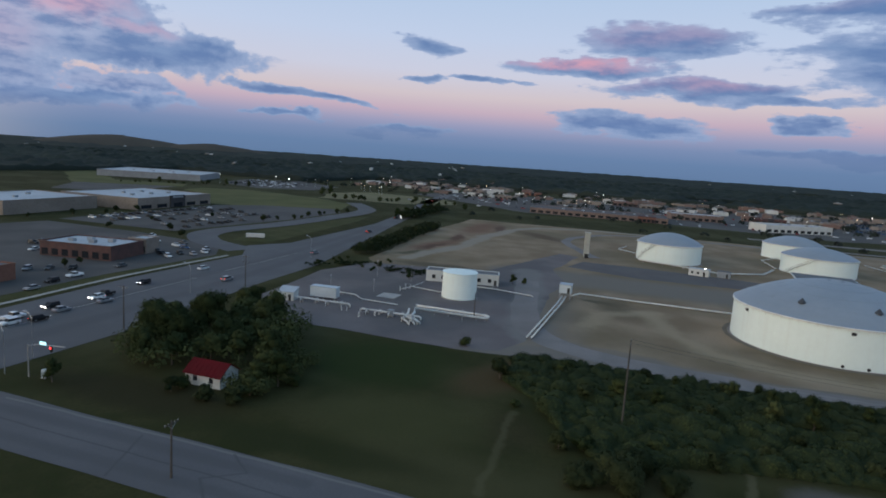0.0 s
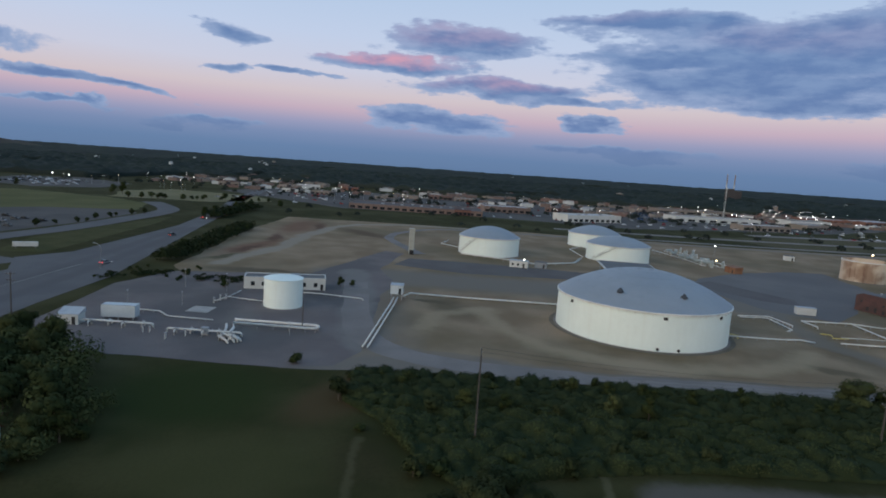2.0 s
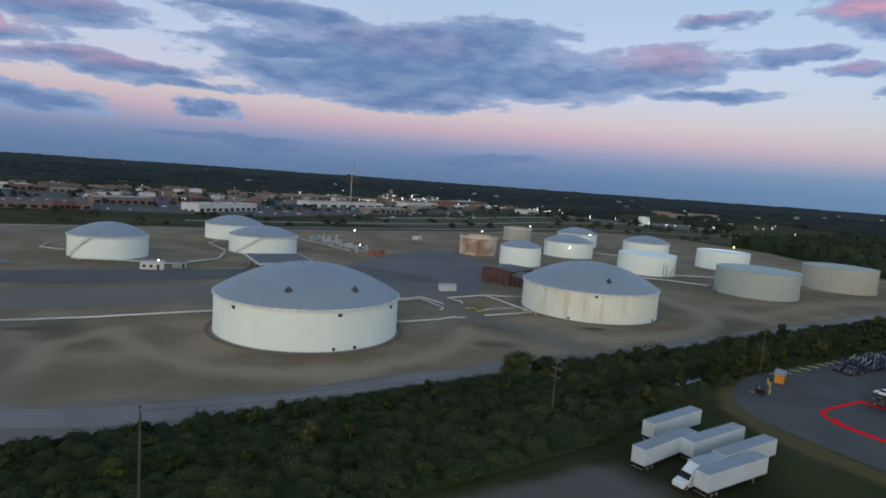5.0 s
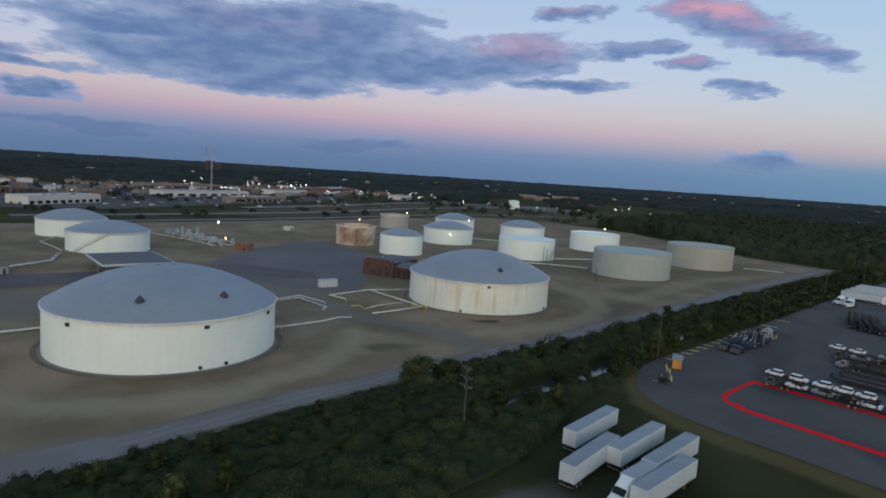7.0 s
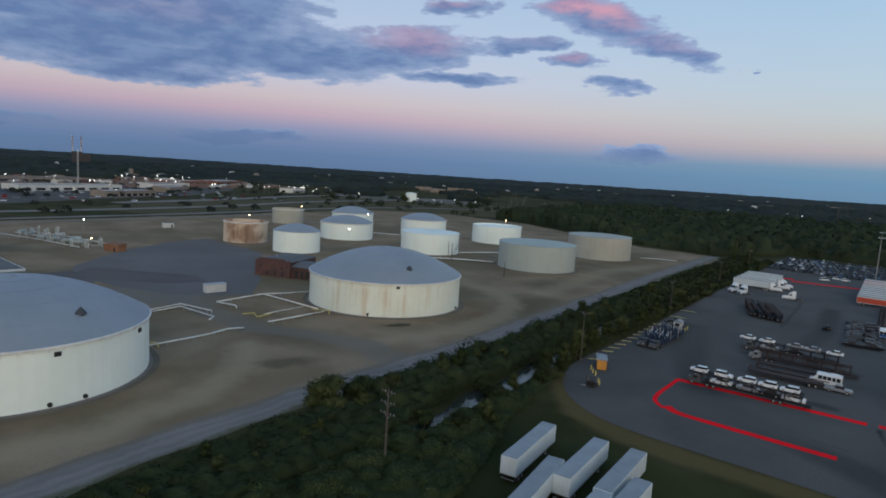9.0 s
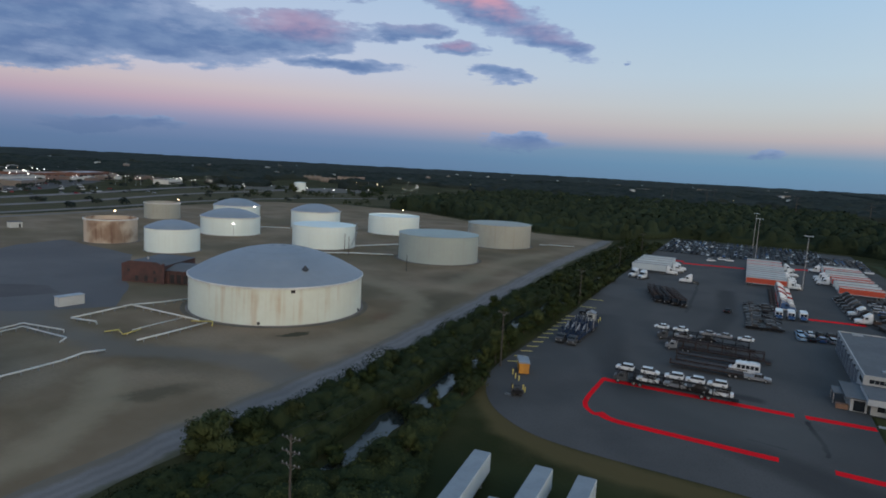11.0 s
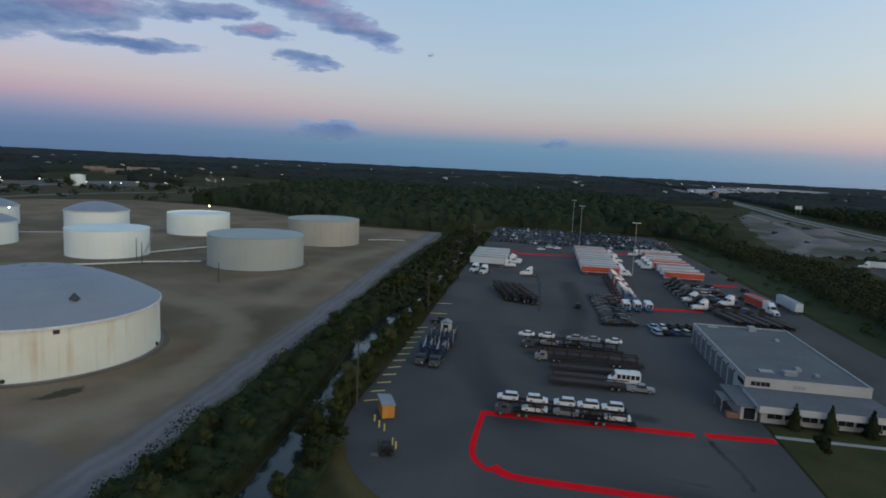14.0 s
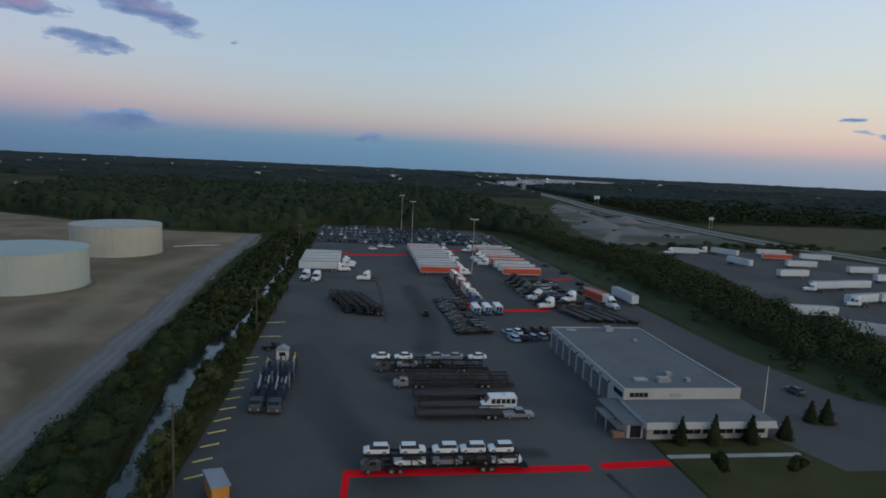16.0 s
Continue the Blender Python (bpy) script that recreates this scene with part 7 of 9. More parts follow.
part("fascia", rings(B(), [[(46.0, 7.2, 2.35), (70.4, 7.2, 2.35), (70.4, 17.9, 2.35), (46.0, 17.9, 2.35)], [(46.2, 7.6, 3.5), (70.2, 7.6, 3.5), (70.2, 17.9, 3.5), (46.2, 17.9, 3.5)]]), DEPOTWALL, t, "broad sloping white fascia")
for i in range(7):
    w = part("front_window", box(B(), 48.0 + i * 3.05, 8.57, 0.9, 50.6 + i * 3.05, 8.6, 2.2), GLASS, t)
    part("mullion", box(B(), 49.28 + i * 3.05, 8.54, 0.9, 49.34 + i * 3.05, 8.57, 2.2), METAL, w)
part("upper_window", box(B(), 47.6, 17.9, 4.0, 51.2, 17.94, 4.85), GLASS, t)
for i in range(3):
    part("window_bar", box(B(), 48.5 + i * 0.9, 17.87, 4.0, 48.57 + i * 0.9, 17.9, 4.85), DEPOTWALL, t)
part("wall_louvre", box(B(), 55.5, 17.9, 4.0, 57.8, 17.93, 4.7), TRAILERROOF, t)
part("west_window", box(B(), 46.46, 18.6, 3.6, 46.5, 22.6, 4.6), GLASS, t)
for i in range(8):
    yy = 25.4 + i * 4.65
    d = part("bay_door", box(B(), 46.44, yy, 0.05, 46.49, yy + 3.6, 4.2), BAYDOOR, t, "tall grey-blue bay door")
    for k in range(1, 5):
        part("door_rail", box(B(), 46.41, yy, k * 0.84 - 0.03, 46.44, yy + 3.6, k * 0.84 + 0.03), METAL, d)
    part("wall_lamp", box(B(), 46.2, yy - 0.9, 4.6, 46.48, yy - 0.6, 4.9), DARK, t)
part("entrance_block", box(B(), 43.4, 9.2, 0, 46.4, 17.4, 2.6), DEPOTWALL, t)
part("entrance_roof", box(B(), 42.4, 8.8, 2.6, 46.4, 20.6, 2.85, bevel=0.03), DEPOTROOF, t)
part("canopy", box(B(), 40.6, 12.0, 2.3, 43.2, 17.0, 2.5, bevel=0.03), DEPOTROOF, t)
for x, yy in ((40.8, 12.2), (40.8, 16.8)):
    part("canopy_post", box(B(), x - 0.08, yy - 0.08, 0, x + 0.08, yy + 0.08, 2.3), METAL, t)
part("entrance_glass", box(B(), 44.0, 9.16, 0.1, 46.0, 9.2, 2.3), GLASS, t)
for x, yy, w, d, h in ((55.0, 21.5, 2.6, 1.5, 0.9), (58.5, 25.2, 1.2, 1.2, 0.8), (61.0, 22.0, 1.0, 1.0, 0.7), (50.6, 22.5, 3.0, 1.8, 0.25), (59.5, 58.5, 1.8, 2.4, 1.1), (49.5, 59.2, 2.6, 1.6, 0.2), (63, 50, 1.0, 1.0, 0.5)):
    u = part("roof_unit", box(B(), x, yy, 5.42, x + w, yy + d, 5.42 + h, bevel=0.06), TRAILERROOF, t, "pale rooftop ventilation unit")
    part("unit_cap", box(B(), x + 0.2, yy + 0.2, 5.42 + h, x + w - 0.2, yy + d - 0.2, 5.5 + h), METAL, u)
rebase(t)
tagged(part("timber_bin", box(B(), 41.0, 9.2, 0.05, 43.2, 10.4, 1.1, bevel=0.06), material("bin_brown", (0.20, 0.11, 0.07), None, 0.5, 0.7)), "brown timber bin beside the depot entrance", "bin")
t = thing("flag_pole", pose(76, 19, 0.05), "tall bare white flag pole beside the depot", "pole")
part("shaft", cyl(B(), 0, 0, 0, 9.5, 0.11, 0.06, 8), PIPE, t)
part("finial", cyl(B(), 0, 0, 9.5, 9.75, 0.12, 0.05, 8), METAL, t)
sheet("depot_lawn", [(47.4, -25.5), (76, -25.5), (74.5, -4), (71, 7), (47.6, 7.2)], 0.09, LAWN, "mown lawn in front of the depot", "grass", rough=0.3)
tagged(part("walkway", box(B(), 47.4, 1.4, 0.05, 71, 2.6, 0.13), CONCRETE), "pale concrete walkway across the lawn", "pavement", kind="structure")

# ---- west side: roads, shops, house ----
RW = random.Random(21)
t = thing("small_house", pose(0.0, -236.6, 0), "small white house under a red metal gable roof", "house")
part("wall", box(B(), -3.0, -4.4, 0, 3.0, 4.4, 2.7), WALLWHITE, t)
part("gable", rings(B(), [[(-3.0, 4.38, 2.7), (3.0, 4.38, 2.7), (0, 4.38, 4.7)], [(-3.0, 4.4, 2.7), (3.0, 4.4, 2.7), (0, 4.4, 4.7)]]), WALLWHITE, t)
part("gable", rings(B(), [[(-3.0, -4.4, 2.7), (3.0, -4.4, 2.7), (0, -4.4, 4.7)], [(-3.0, -4.38, 2.7), (3.0, -4.38, 2.7), (0, -4.38, 4.7)]]), WALLWHITE, t)
for sx in (-1, 1):
    r = part("roof_slope", rings(B(), [[(0, -4.8, 4.72), (sx * 3.5, -4.8, 2.42), (sx * 3.5, -4.8, 2.52), (0, -4.8, 4.84)], [(0, 4.8, 4.72), (sx * 3.5, 4.8, 2.42), (sx * 3.5, 4.8, 2.52), (0, 4.8, 4.84)]]), ROOFRED, t)
    for i in range(9):
        part("seam", tube(B(), [(0, -4.6 + i * 1.15, 4.86), (sx * 3.5, -4.6 + i * 1.15, 2.54)], 0.03, 4), ROOFRED, r)
for y in (-2.4, 1.6):
    w = part("window", box(B(), 3.0, y, 1.0, 3.03, y + 1.0, 2.1), GLASS, t)
    part("window_frame", box(B(), 3.005, y - .08, 0.92, 3.02, y + 1.08, 1.0), WALLWHITE, w)
part("door", box(B(), -0.5, 4.41, 0, 0.5, 4.44, 2.05), DARK, t)
t.scale = (0.93, 0.93, 0.93)
sheet("shop_lot", [(-22, -330), (-66, -332), (-120, -330), (-142, -345), (-150, -400), (-150, -462), (-20, -478), (20, -440), (20, -332)], 0.05, ASPHALT, "dark asphalt car park of the shops", "pavement", rough=0.4)
sheet("store_lot", [(-165, -392), (-204, -388), (-268, -381), (-336, -384), (-356, -400), (-332, -450), (-300, -472), (-160, -466)], 0.055, ASPHALT, "grey asphalt car park before the big store", "pavement", rough=0.4)
strip("access_road", [(-138, -330), (-152, -362), (-180, -378), (-240, -372), (-300, -372), (-350, -374), (-385, -385), (-430, -420)], 15, 0.065, ROAD, "curving grey access road to the stores", rough=0.3)
sheet("median_grass", [(-160, -352), (-164, -334), (-200, -337), (-286, -346), (-330, -356), (-300, -361), (-200, -364)], 0.085, LAWN, "grass island between the two roads", "grass", rough=0.4)
sheet("verge_west", [(30, -318), (-15, -319), (-66, -324), (-124, -324), (-120, -329.5), (-66, -331.5), (-22, -329.5), (30, -328)], 0.09, LAWN, "green verge along the main road", "grass", rough=0.3)
strip("sidewalk", [(30, -320.5), (-15, -321), (-66, -325.5), (-122, -325.6)], 1.6, 0.11, CONCRETE, "pale narrow pavement along the verge", "pavement")
strip("far_road", [(-420, -351), (-520, -378), (-640, -400), (-760, -430)], 14, 0.05, ROAD, "main road running away to the shopping strip")
for a in ((-52, -304), (-120, -306), (10, -300)):
    strip("lane_line", [(a[0] + 26, a[1] + 0.5), (a[0], a[1]), (a[0] - 26, a[1] - 1.0)], 0.25, 0.085, CONCRETE, "worn white lane line", "marking")
# road and lot traffic
for x, y, k, p, a, lit in ((-8, -302, "suv", "white", -4, 0), (-12, -306, "pickup", "white", 176, 0), (-14, -300, "suv", "black", 176, 1), (-24, -308, "suv", "black", 0, 1), (-23, -303, "sedan", "silver", 176, 0), (-36, -302, "sedan", "silver", 176, 0), (-42, -308, "pickup", "black", 0, 1), (-38, -307, "sedan", "white", 0, 1), (-60, -311, "suv", "black", 0, 1), (-91, -313, "sedan", "white", 176, 0), (-80, -294, "suv", "silver", 180, 1), (-150, -300, "sedan", "silver", 172, 1), (-240, -315, "suv", "grey", 170, 1), (-330, -335, "suv", "grey", 168, 1), (-344, -336, "suv", "grey", -12, 1)):
    park(k, p, x, y, a, 0.08, "traffic", bool(lit))
for x, y, k, p, a in ((-56, -336, "pickup", "white", 0), (-77, -338, "sedan", "grey", 0), (-46, -334, "suv", "black", 0), (-83, -388, "sedan", "white", 10), (-94, -402, "suv", "black", 90), (-99, -403, "sedan", "grey", 90), (-103, -340, "suv", "white", 60), (-113, -336, "sedan", "silver", 60), (-120, -336, "suv", "white", 60), (-126, -340, "suv", "silver", 60), (-120, -363, "suv", "white", 80), (-117, -371, "sedan", "silver", 80), (-135, -360, "sedan", "grey", 80), (-110, -352, "sedan", "grey", 80), (-106, -346, "suv", "black", 80), (-131, -372, "suv", "white", 80), (-141, -384, "pickup", "white", 20), (-64, -346, "suv", "black", 30), (-60, -352, "sedan", "grey", 30), (-55, -356, "suv", "silver", 30), (-112, -342, "sedan", "black", 60), (-124, -350, "suv", "blue", 80), (-127, -357, "sedan", "white", 80), (-114, -360, "suv", "grey", 80), (-36, -330, "sedan", "silver", 0)):
    park(k, p, x, y, a, 0.06, "shop car park")
for row in range(5):
    for i in range(20):
        if RW.random() < (0.25 if row > 2 else 0.55):
            continue
        x = -175 - i * 5.6
        y = -398 - row * 15
        park(RW.choice(["suv", "sedan"]), RW.choice(["black", "grey", "silver", "black", "grey", "black", "white"]), x, y + RW.uniform(-1, 1), 90 + RW.uniform(-5, 5), 0.065, "store car park", far=True)
t = thing("trailer_sign", pose(-172, -347, 0.1, 0, 0, -62), "long white bus shelter board on the grass island", "sign")
part("board", box(B(), -4.6, -0.6, 0.6, 4.6, 0.6, 2.6, bevel=0.08), WALLWHITE, t)
for x in (-3.5, 3.5):
    part("leg", box(B(), x - .15, -.15, 0, x + .15, .15, .6), METAL, t)


STATION = material("station_brown", (0.042, 0.040, 0.044), (0.034, 0.033, 0.037), 0.05, 0.9)


def shop(name, x, y, w, d, h, rz, wall, roof, label, category="building", windows=6, band=None, units=2, stepped=True, bars=0):
    """A flat-roofed shop: walls, parapets, front windows, door, roof units, a raised entrance."""
    t = thing(name, pose(x, y, 0.05, 0, 0, rz), label, category)
    part("wall", box(B(), -w / 2, -d / 2, 0, w / 2, d / 2, h), wall, t)
    part("roof", box(B(), -w / 2 + .3, -d / 2 + .3, h, w / 2 - .3, d / 2 - .3, h + .06), roof, t)
    for a in ((-w / 2 - .1, -d / 2 - .1, w / 2 + .1, -d / 2 + .3), (-w / 2 - .1, d / 2 - .3, w / 2 + .1, d / 2 + .1), (-w / 2 - .1, -d / 2 + .3, -w / 2 + .3, d / 2 - .3), (w / 2 - .3, -d / 2 + .3, w / 2 + .1, d / 2 - .3)):
        part("parapet", box(B(), a[0], a[1], h, a[2], a[3], h + .55), wall, t)
    if stepped:
        e = part("entrance_tower", box(B(), -w * .1, -d / 2 - 1.0, 0, w * .1, -d / 2 + .5, h + 1.0), band or STATION, t)
        part("entrance_glass", box(B(), -w * .06, -d / 2 - 1.03, 0.1, w * .06, -d / 2 - 1.0, min(3.2, h * .6)), GLASS, e)
        for i in range(bars):
            bw = w * .14 / max(1, bars)
            part("sign_bar", box(B(), -w * .07 + i * bw, -d / 2 - 1.08, h - .6, -w * .07 + (i + .75) * bw, -d / 2 - 1.0, h + .5), ROOFWHITE, e)
    for i in range(windows):
        xx = -w / 2 + w * (i + .5) / windows
        if stepped and abs(xx) < w * .11:
            continue
        part("window", box(B(), xx - w / windows * .32, -d / 2 - .03, .5, xx + w / windows * .32, -d / 2, min(3.0, h * .6)), GLASS, t)
    if band:
        part("colour_band", box(B(), -w / 2 - .05, -d / 2 - .06, h * .68, w / 2 + .05, -d / 2 - .031, h * .95), band, t)
    for i in range(units):
        xx, yy = w * (-.3 + .6 * (i + .5) / max(1, units)), d * (.1 if i % 2 else -.15)
        part("roof_unit", box(B(), xx - 1.2, yy - 1, h + .06, xx + 1.2, yy + 1, h + 1.3, bevel=.06), TRAILERROOF, t)
    return t


ORANGEROOF = material("orange_brick", (0.165, 0.105, 0.09), (0.14, 0.09, 0.078), 0.1, 0.85)
BRICKDARK = material("brown_brick", (0.18, 0.085, 0.06), (0.15, 0.07, 0.05), 0.2, 0.9)
REDBAND = lamp_material("red_neon_band", (0.8, 0.02, 0.03), 0.45)
shop("brick_restaurant", -90, -365, 30, 20, 5.2, 100, BRICK, ROOFWHITE, "red-brick restaurant with a white roof", windows=7, units=4, stepped=False)
shop("brick_wing", -107, -356, 8, 9, 5.8, 100, TANWALL, ROOFWHITE, "tan corner wing of the restaurant", windows=2, units=0, stepped=False)
shop("red_restaurant", -33, -358, 26, 18, 4.8, 96, BRICKDARK, ROOFGREY, "dark restaurant with a glowing red band", windows=6, band=REDBAND, units=2, stepped=False)
shop("big_store", -262, -508, 78, 62, 7.4, 184, TANWALL, ROOFWHITE, "big tan store with a wide white roof and dark entrance", "store", windows=5, band=None, units=5, bars=6)
shop("store_wing", -180, -520, 66, 50, 7.6, 184, TANWALL, ROOFWHITE, "tan side wing of the big store", "store", windows=0, units=2, stepped=False)
shop("warehouse", -547, -748, 118, 100, 7.0, 115, TRAILERROOF, ROOFWHITE, "very long grey-white warehouse with a plain front", "warehouse", windows=0, units=6, stepped=False)
LONGFRONT = material("long_front", (0.170, 0.125, 0.108), (0.145, 0.105, 0.092), 0.05, 0.9)
DARKROOF = material("dark_roof", (0.050, 0.050, 0.056), (0.062, 0.061, 0.066), 0.03, 0.9, fine=12)
shop("long_store", -541, -204, 130, 50, 4.6, 91, LONGFRONT, DARKROOF, "long low store with a pinkish front and dark roof", "store", windows=18, units=8, stepped=False)
shop("red_front_shop", -526, -158, 16, 20, 5.2, 91, BRICK, DARKROOF, "small brick shop beside the long store", "shop", windows=4, band=BRICKDARK, units=1, stepped=False)
shop("white_shop", -612, -110, 52, 26, 6, 98, LONGFRONT, ROOFWHITE, "shop with a broad white roof", "store", windows=8, units=3, stepped=False)
shop("pale_store", -558, -29, 70, 24, 6.5, 119, WALLWHITE, ROOFWHITE, "long low white-walled store", "store", windows=10, units=3, stepped=False)
sheet("mall_lot", [(-505, -270), (-520, -140), (-500, 0), (-560, 120), (-620, 260), (-760, 420), (-900, 300), (-900, -100), (-760, -420), (-640, -440)], 0.045, ASPHALT, "dark asphalt car parks of the shopping strip", "pavement", rough=3)
WALLS = [TANWALL, BRICK, WALLWHITE, ORANGEROOF, BRICKDARK, TANWALL, WALLWHITE]
for i in range(34):
    u, v = RW.random(), RW.random()
    y = -560 + 1010 * u
    x = -640 - 240 * v - abs(y) * 0.12 - (60 if y > 100 else 0)
    w = RW.uniform(12, 36)
    m = RW.choice(WALLS)
    shop("strip_shop", x, y, w, RW.uniform(10, 20), RW.uniform(3.4, 5.4), 90 + RW.uniform(-15, 15), m, RW.choice([ROOFWHITE, ROOFGREY, ROOFGREY, TRAILERROOF]), "low flat-roofed shop in the distant shopping strip", "shop", windows=int(w / 6), units=1, stepped=RW.random() < .5)
# long rows of white industrial sheds and lights to the north-west
for x, y, w, d, a in ((-690, 152, 148, 26, 104), (-856, 186, 150, 28, 100), (-604, 171, 78, 20, 106), (-684, 268, 66, 22, 125), (-766, 306, 92, 24, 112), (-868, 387, 92, 30, 95), (-900, 480, 120, 40, 120), (-700, 470, 60, 20, 118), (-560, 700, 30, 18, 130)):
    shop("industrial_shed", x, y, w * .8, d, 5.5, a, RW.choice([TANWALL, TANWALL, WALLWHITE, BRICKDARK]), RW.choice([ROOFWHITE, ROOFGREY, TRAILERROOF]), "long pale industrial shed with lit lamps", "warehouse", windows=8, units=2, stepped=False)
# many more small buildings of the shopping strip, too far off to pick apart
def building_crowd(name, rows, mat, roof, label):
    bm = B()
    for x, y, w, d, h, a in rows:
        c, s = math.cos(radians(a)), math.sin(radians(a))
        for k, (ww, dd, z0, z1) in enumerate(((w, d, 0, h), (w * .96, d * .96, h, h + .3), (w * .3, d * .3, h + .3, h + 1.4))):
            q = box(B(), -ww / 2, -dd / 2, z0, ww / 2, dd / 2, z1)
            vs = {v: bm.verts.new((x + v.co.x * c - v.co.y * s, y + v.co.x * s + v.co.y * c, v.co.z)) for v in q.verts}
            for f in q.faces:
                bm.faces.new([vs[v] for v in f.verts]).material_index = 1 if k else 0
            q.free()
    return tagged(part(name, bm, [mat, roof]), label, "buildings", kind="stuff")


for wall, roof, n, label in ((LONGFRONT, ROOFGREY, 110, "small reddish-grey shops of the distant strip"), (TANWALL, ROOFGREY, 90, "small tan shops of the distant strip"), (WALLWHITE, ROOFWHITE, 40, "small white shops of the distant strip"), (ORANGEROOF, ORANGEROOF, 70, "small shops with reddish roofs in the distant strip")):
    rows = []
    for i in range(n):
        y = RW.uniform(-620, 560)
        rows.append((-650 - 420 * RW.random() - abs(y) * .12 - (60 if y > 100 else 0), y, RW.uniform(6, 20), RW.uniform(6, 12), RW.uniform(2.8, 4.8), 90 + RW.uniform(-25, 25)))
    building_crowd("strip_buildings", rows, wall, roof, label)
rows = []
for i in range(90):
    a, r = radians(RW.uniform(-158, 42)), RW.uniform(1250, 3200)
    rows.append((math.sin(a) * r, math.cos(a) * r, RW.uniform(5, 16), RW.uniform(5, 10), RW.uniform(10.2, 11.6), RW.uniform(0, 90)))
building_crowd("distant_buildings", rows[:45], WALLWHITE, ROOFWHITE, "pale buildings far off among the trees")
building_crowd("distant_buildings", rows[45:], TANWALL, TRAILERROOF, "tan buildings far off among the trees")
PALEFIELD = material("pale_grass", (0.135, 0.125, 0.068), (0.165, 0.150, 0.085), 0.02, 1.0, fine=20, spec=0.1)
sheet("pale_field", [(-455, -470), (-531, -500), (-600, -480), (-585, -380), (-520, -345), (-470, -385)], 0.05, PALEFIELD, "pale dry meadow beyond the store", "grass", rough=4)
sheet("store_meadow", [(-306, -484), (-352, -392), (-410, -412), (-447, -468), (-466, -560), (-440, -602), (-400, -590), (-372, -541)], 0.05, MEADOW, "green meadow beside the store", "grass", rough=4)
sheet("warehouse_lawn", [(-480, -835), (-575, -890), (-505, -800), (-440, -716), (-470, -640), (-430, -615), (-373, -700)], 0.05, MEADOW, "mown grass before the warehouse", "grass", rough=4)
sheet("warehouse_lot", [(-373, -696), (-300, -640), (-330, -590), (-392, -612), (-428, -622)], 0.055, ASPHALT, "grey car park between the store and the warehouse", "pavement", rough=2)
sheet("mall_lot_south", [(-530, -640), (-505, -575), (-548, -532), (-640, -548), (-700, -640), (-640, -690), (-580, -672)], 0.055, ASPHALT, "grey car park beyond the warehouse", "pavement", rough=3)
car_crowd("mall_cars", [(RW.choice(["suv", "sedan"]), RW.choice(["black", "grey", "silver", "white", "white"]), -540 - (i // 14) * 16 + RW.uniform(-2, 2), -560 - (i % 14) * 6 - (i // 14) * 6 + RW.uniform(-1, 1), RW.choice([0, 180]) + RW.uniform(-6, 6)) for i in range(98) if RW.random() < .7], "rows of parked cars beyond the warehouse")
for i in range(16):
    plant(RW.choice(["mid", "bush"]), -424 - 96 * i / 15 + RW.uniform(-5, 5), -690 + 95 * i / 15 + RW.uniform(-5, 5), RW.uniform(.6, 1.1), "warehouse lawn trees")
for i in range(24):
    k = i / 23
    plant(RW.choice(["mid", "mid", "big"]), -452 - 60 * k + RW.uniform(-5, 5), -455 + 110 * k + RW.uniform(-6, 6), RW.uniform(.5, .8), "field hedge")
sheet("open_ground", [(-405, 110), (-425, 330), (-360, 395), (-300, 420), (-330, 520), (-330, 640), (-430, 640), (-600, 600), (-640, 480), (-560, 330), (-540, 200), (-470, 60)], 0.056, SCRUB, "open dry ground beyond the tanks", rough=6)
for pts, w in (([(-402, -60), (-408, 60), (-420, 180), (-440, 300), (-430, 420), (-380, 540), (-300, 700)], 9), ([(-445, -80), (-455, 60), (-478, 200), (-520, 330), (-540, 460), (-560, 640)], 12), ([(-520, 120), (-560, 260), (-620, 420), (-660, 600)], 16)):
    strip("back_road", pts, w, 0.07, GRAVEL, "pale road beyond the tank farm", rough=1)
for i in range(22):
    plant(RW.choice(["mid", "bush", "big"]), -330 - 230 * RW.random(), 420 + 230 * RW.random(), RW.uniform(.5, .9), "trees beyond the tanks")
first = {}


def street_light(x, y, h=9.0, mat=LIGHT_W, r=0.55):
    key = (mat.name, h, r)
    if key not in first:
        t = thing("street_light", pose(x, y, 0), "lit street light on a thin steel pole", "street light", "distant street lights")
        part("pole", cyl(B(), 0, 0, 0, h, 0.12, 0.07, 6), METAL, t)
        bm = B()
        bmesh.ops.create_icosphere(bm, subdivisions=1, radius=r, matrix=Matrix.Translation((0, 0, h + r * .5)))
        part("lamp_head", bm, mat, t)
        first[key] = t
    else:
        copy_thing(first[key], pose(x, y, 0))


for i in range(96):
    y = RW.uniform(-600, 540)
    x = -560 - RW.random() ** 1.3 * 380 - (80 if y > 150 else 0)
    street_light(x, y, 9.0, RW.choice([LIGHT_W, LIGHT_W, LIGHT_W, LIGHT_Y]), RW.choice([0.16, 0.22, 0.3]))
for i in range(14):
    street_light(RW.uniform(-860, -640), RW.uniform(230, 500), 9.0, LIGHT_W, 0.42)
for i in range(26):
    k = RW.random()
    street_light(-700 + 760 * k + RW.uniform(-60, 60), 620 + 260 * k + RW.uniform(-150, 350), 9.0, RW.choice([LIGHT_W, LIGHT_Y]), 0.32)
for x, y in ((-823, 141), (-714, 187), (-721, 195), (-891, 312), (-947, 348), (-870, 320), (-818, 309), (-771, 304), (-922, 384), (-852, 367), (-891, 408), (-755, 316), (-893, 420), (-1047, 303)):
    street_light(x, y, 9.0, LIGHT_W, 0.6)
for x, y in ((-560, -590), (-545, -562), (-520, -640)):
    street_light(x, y, 11.0, LIGHT_W, 0.5)
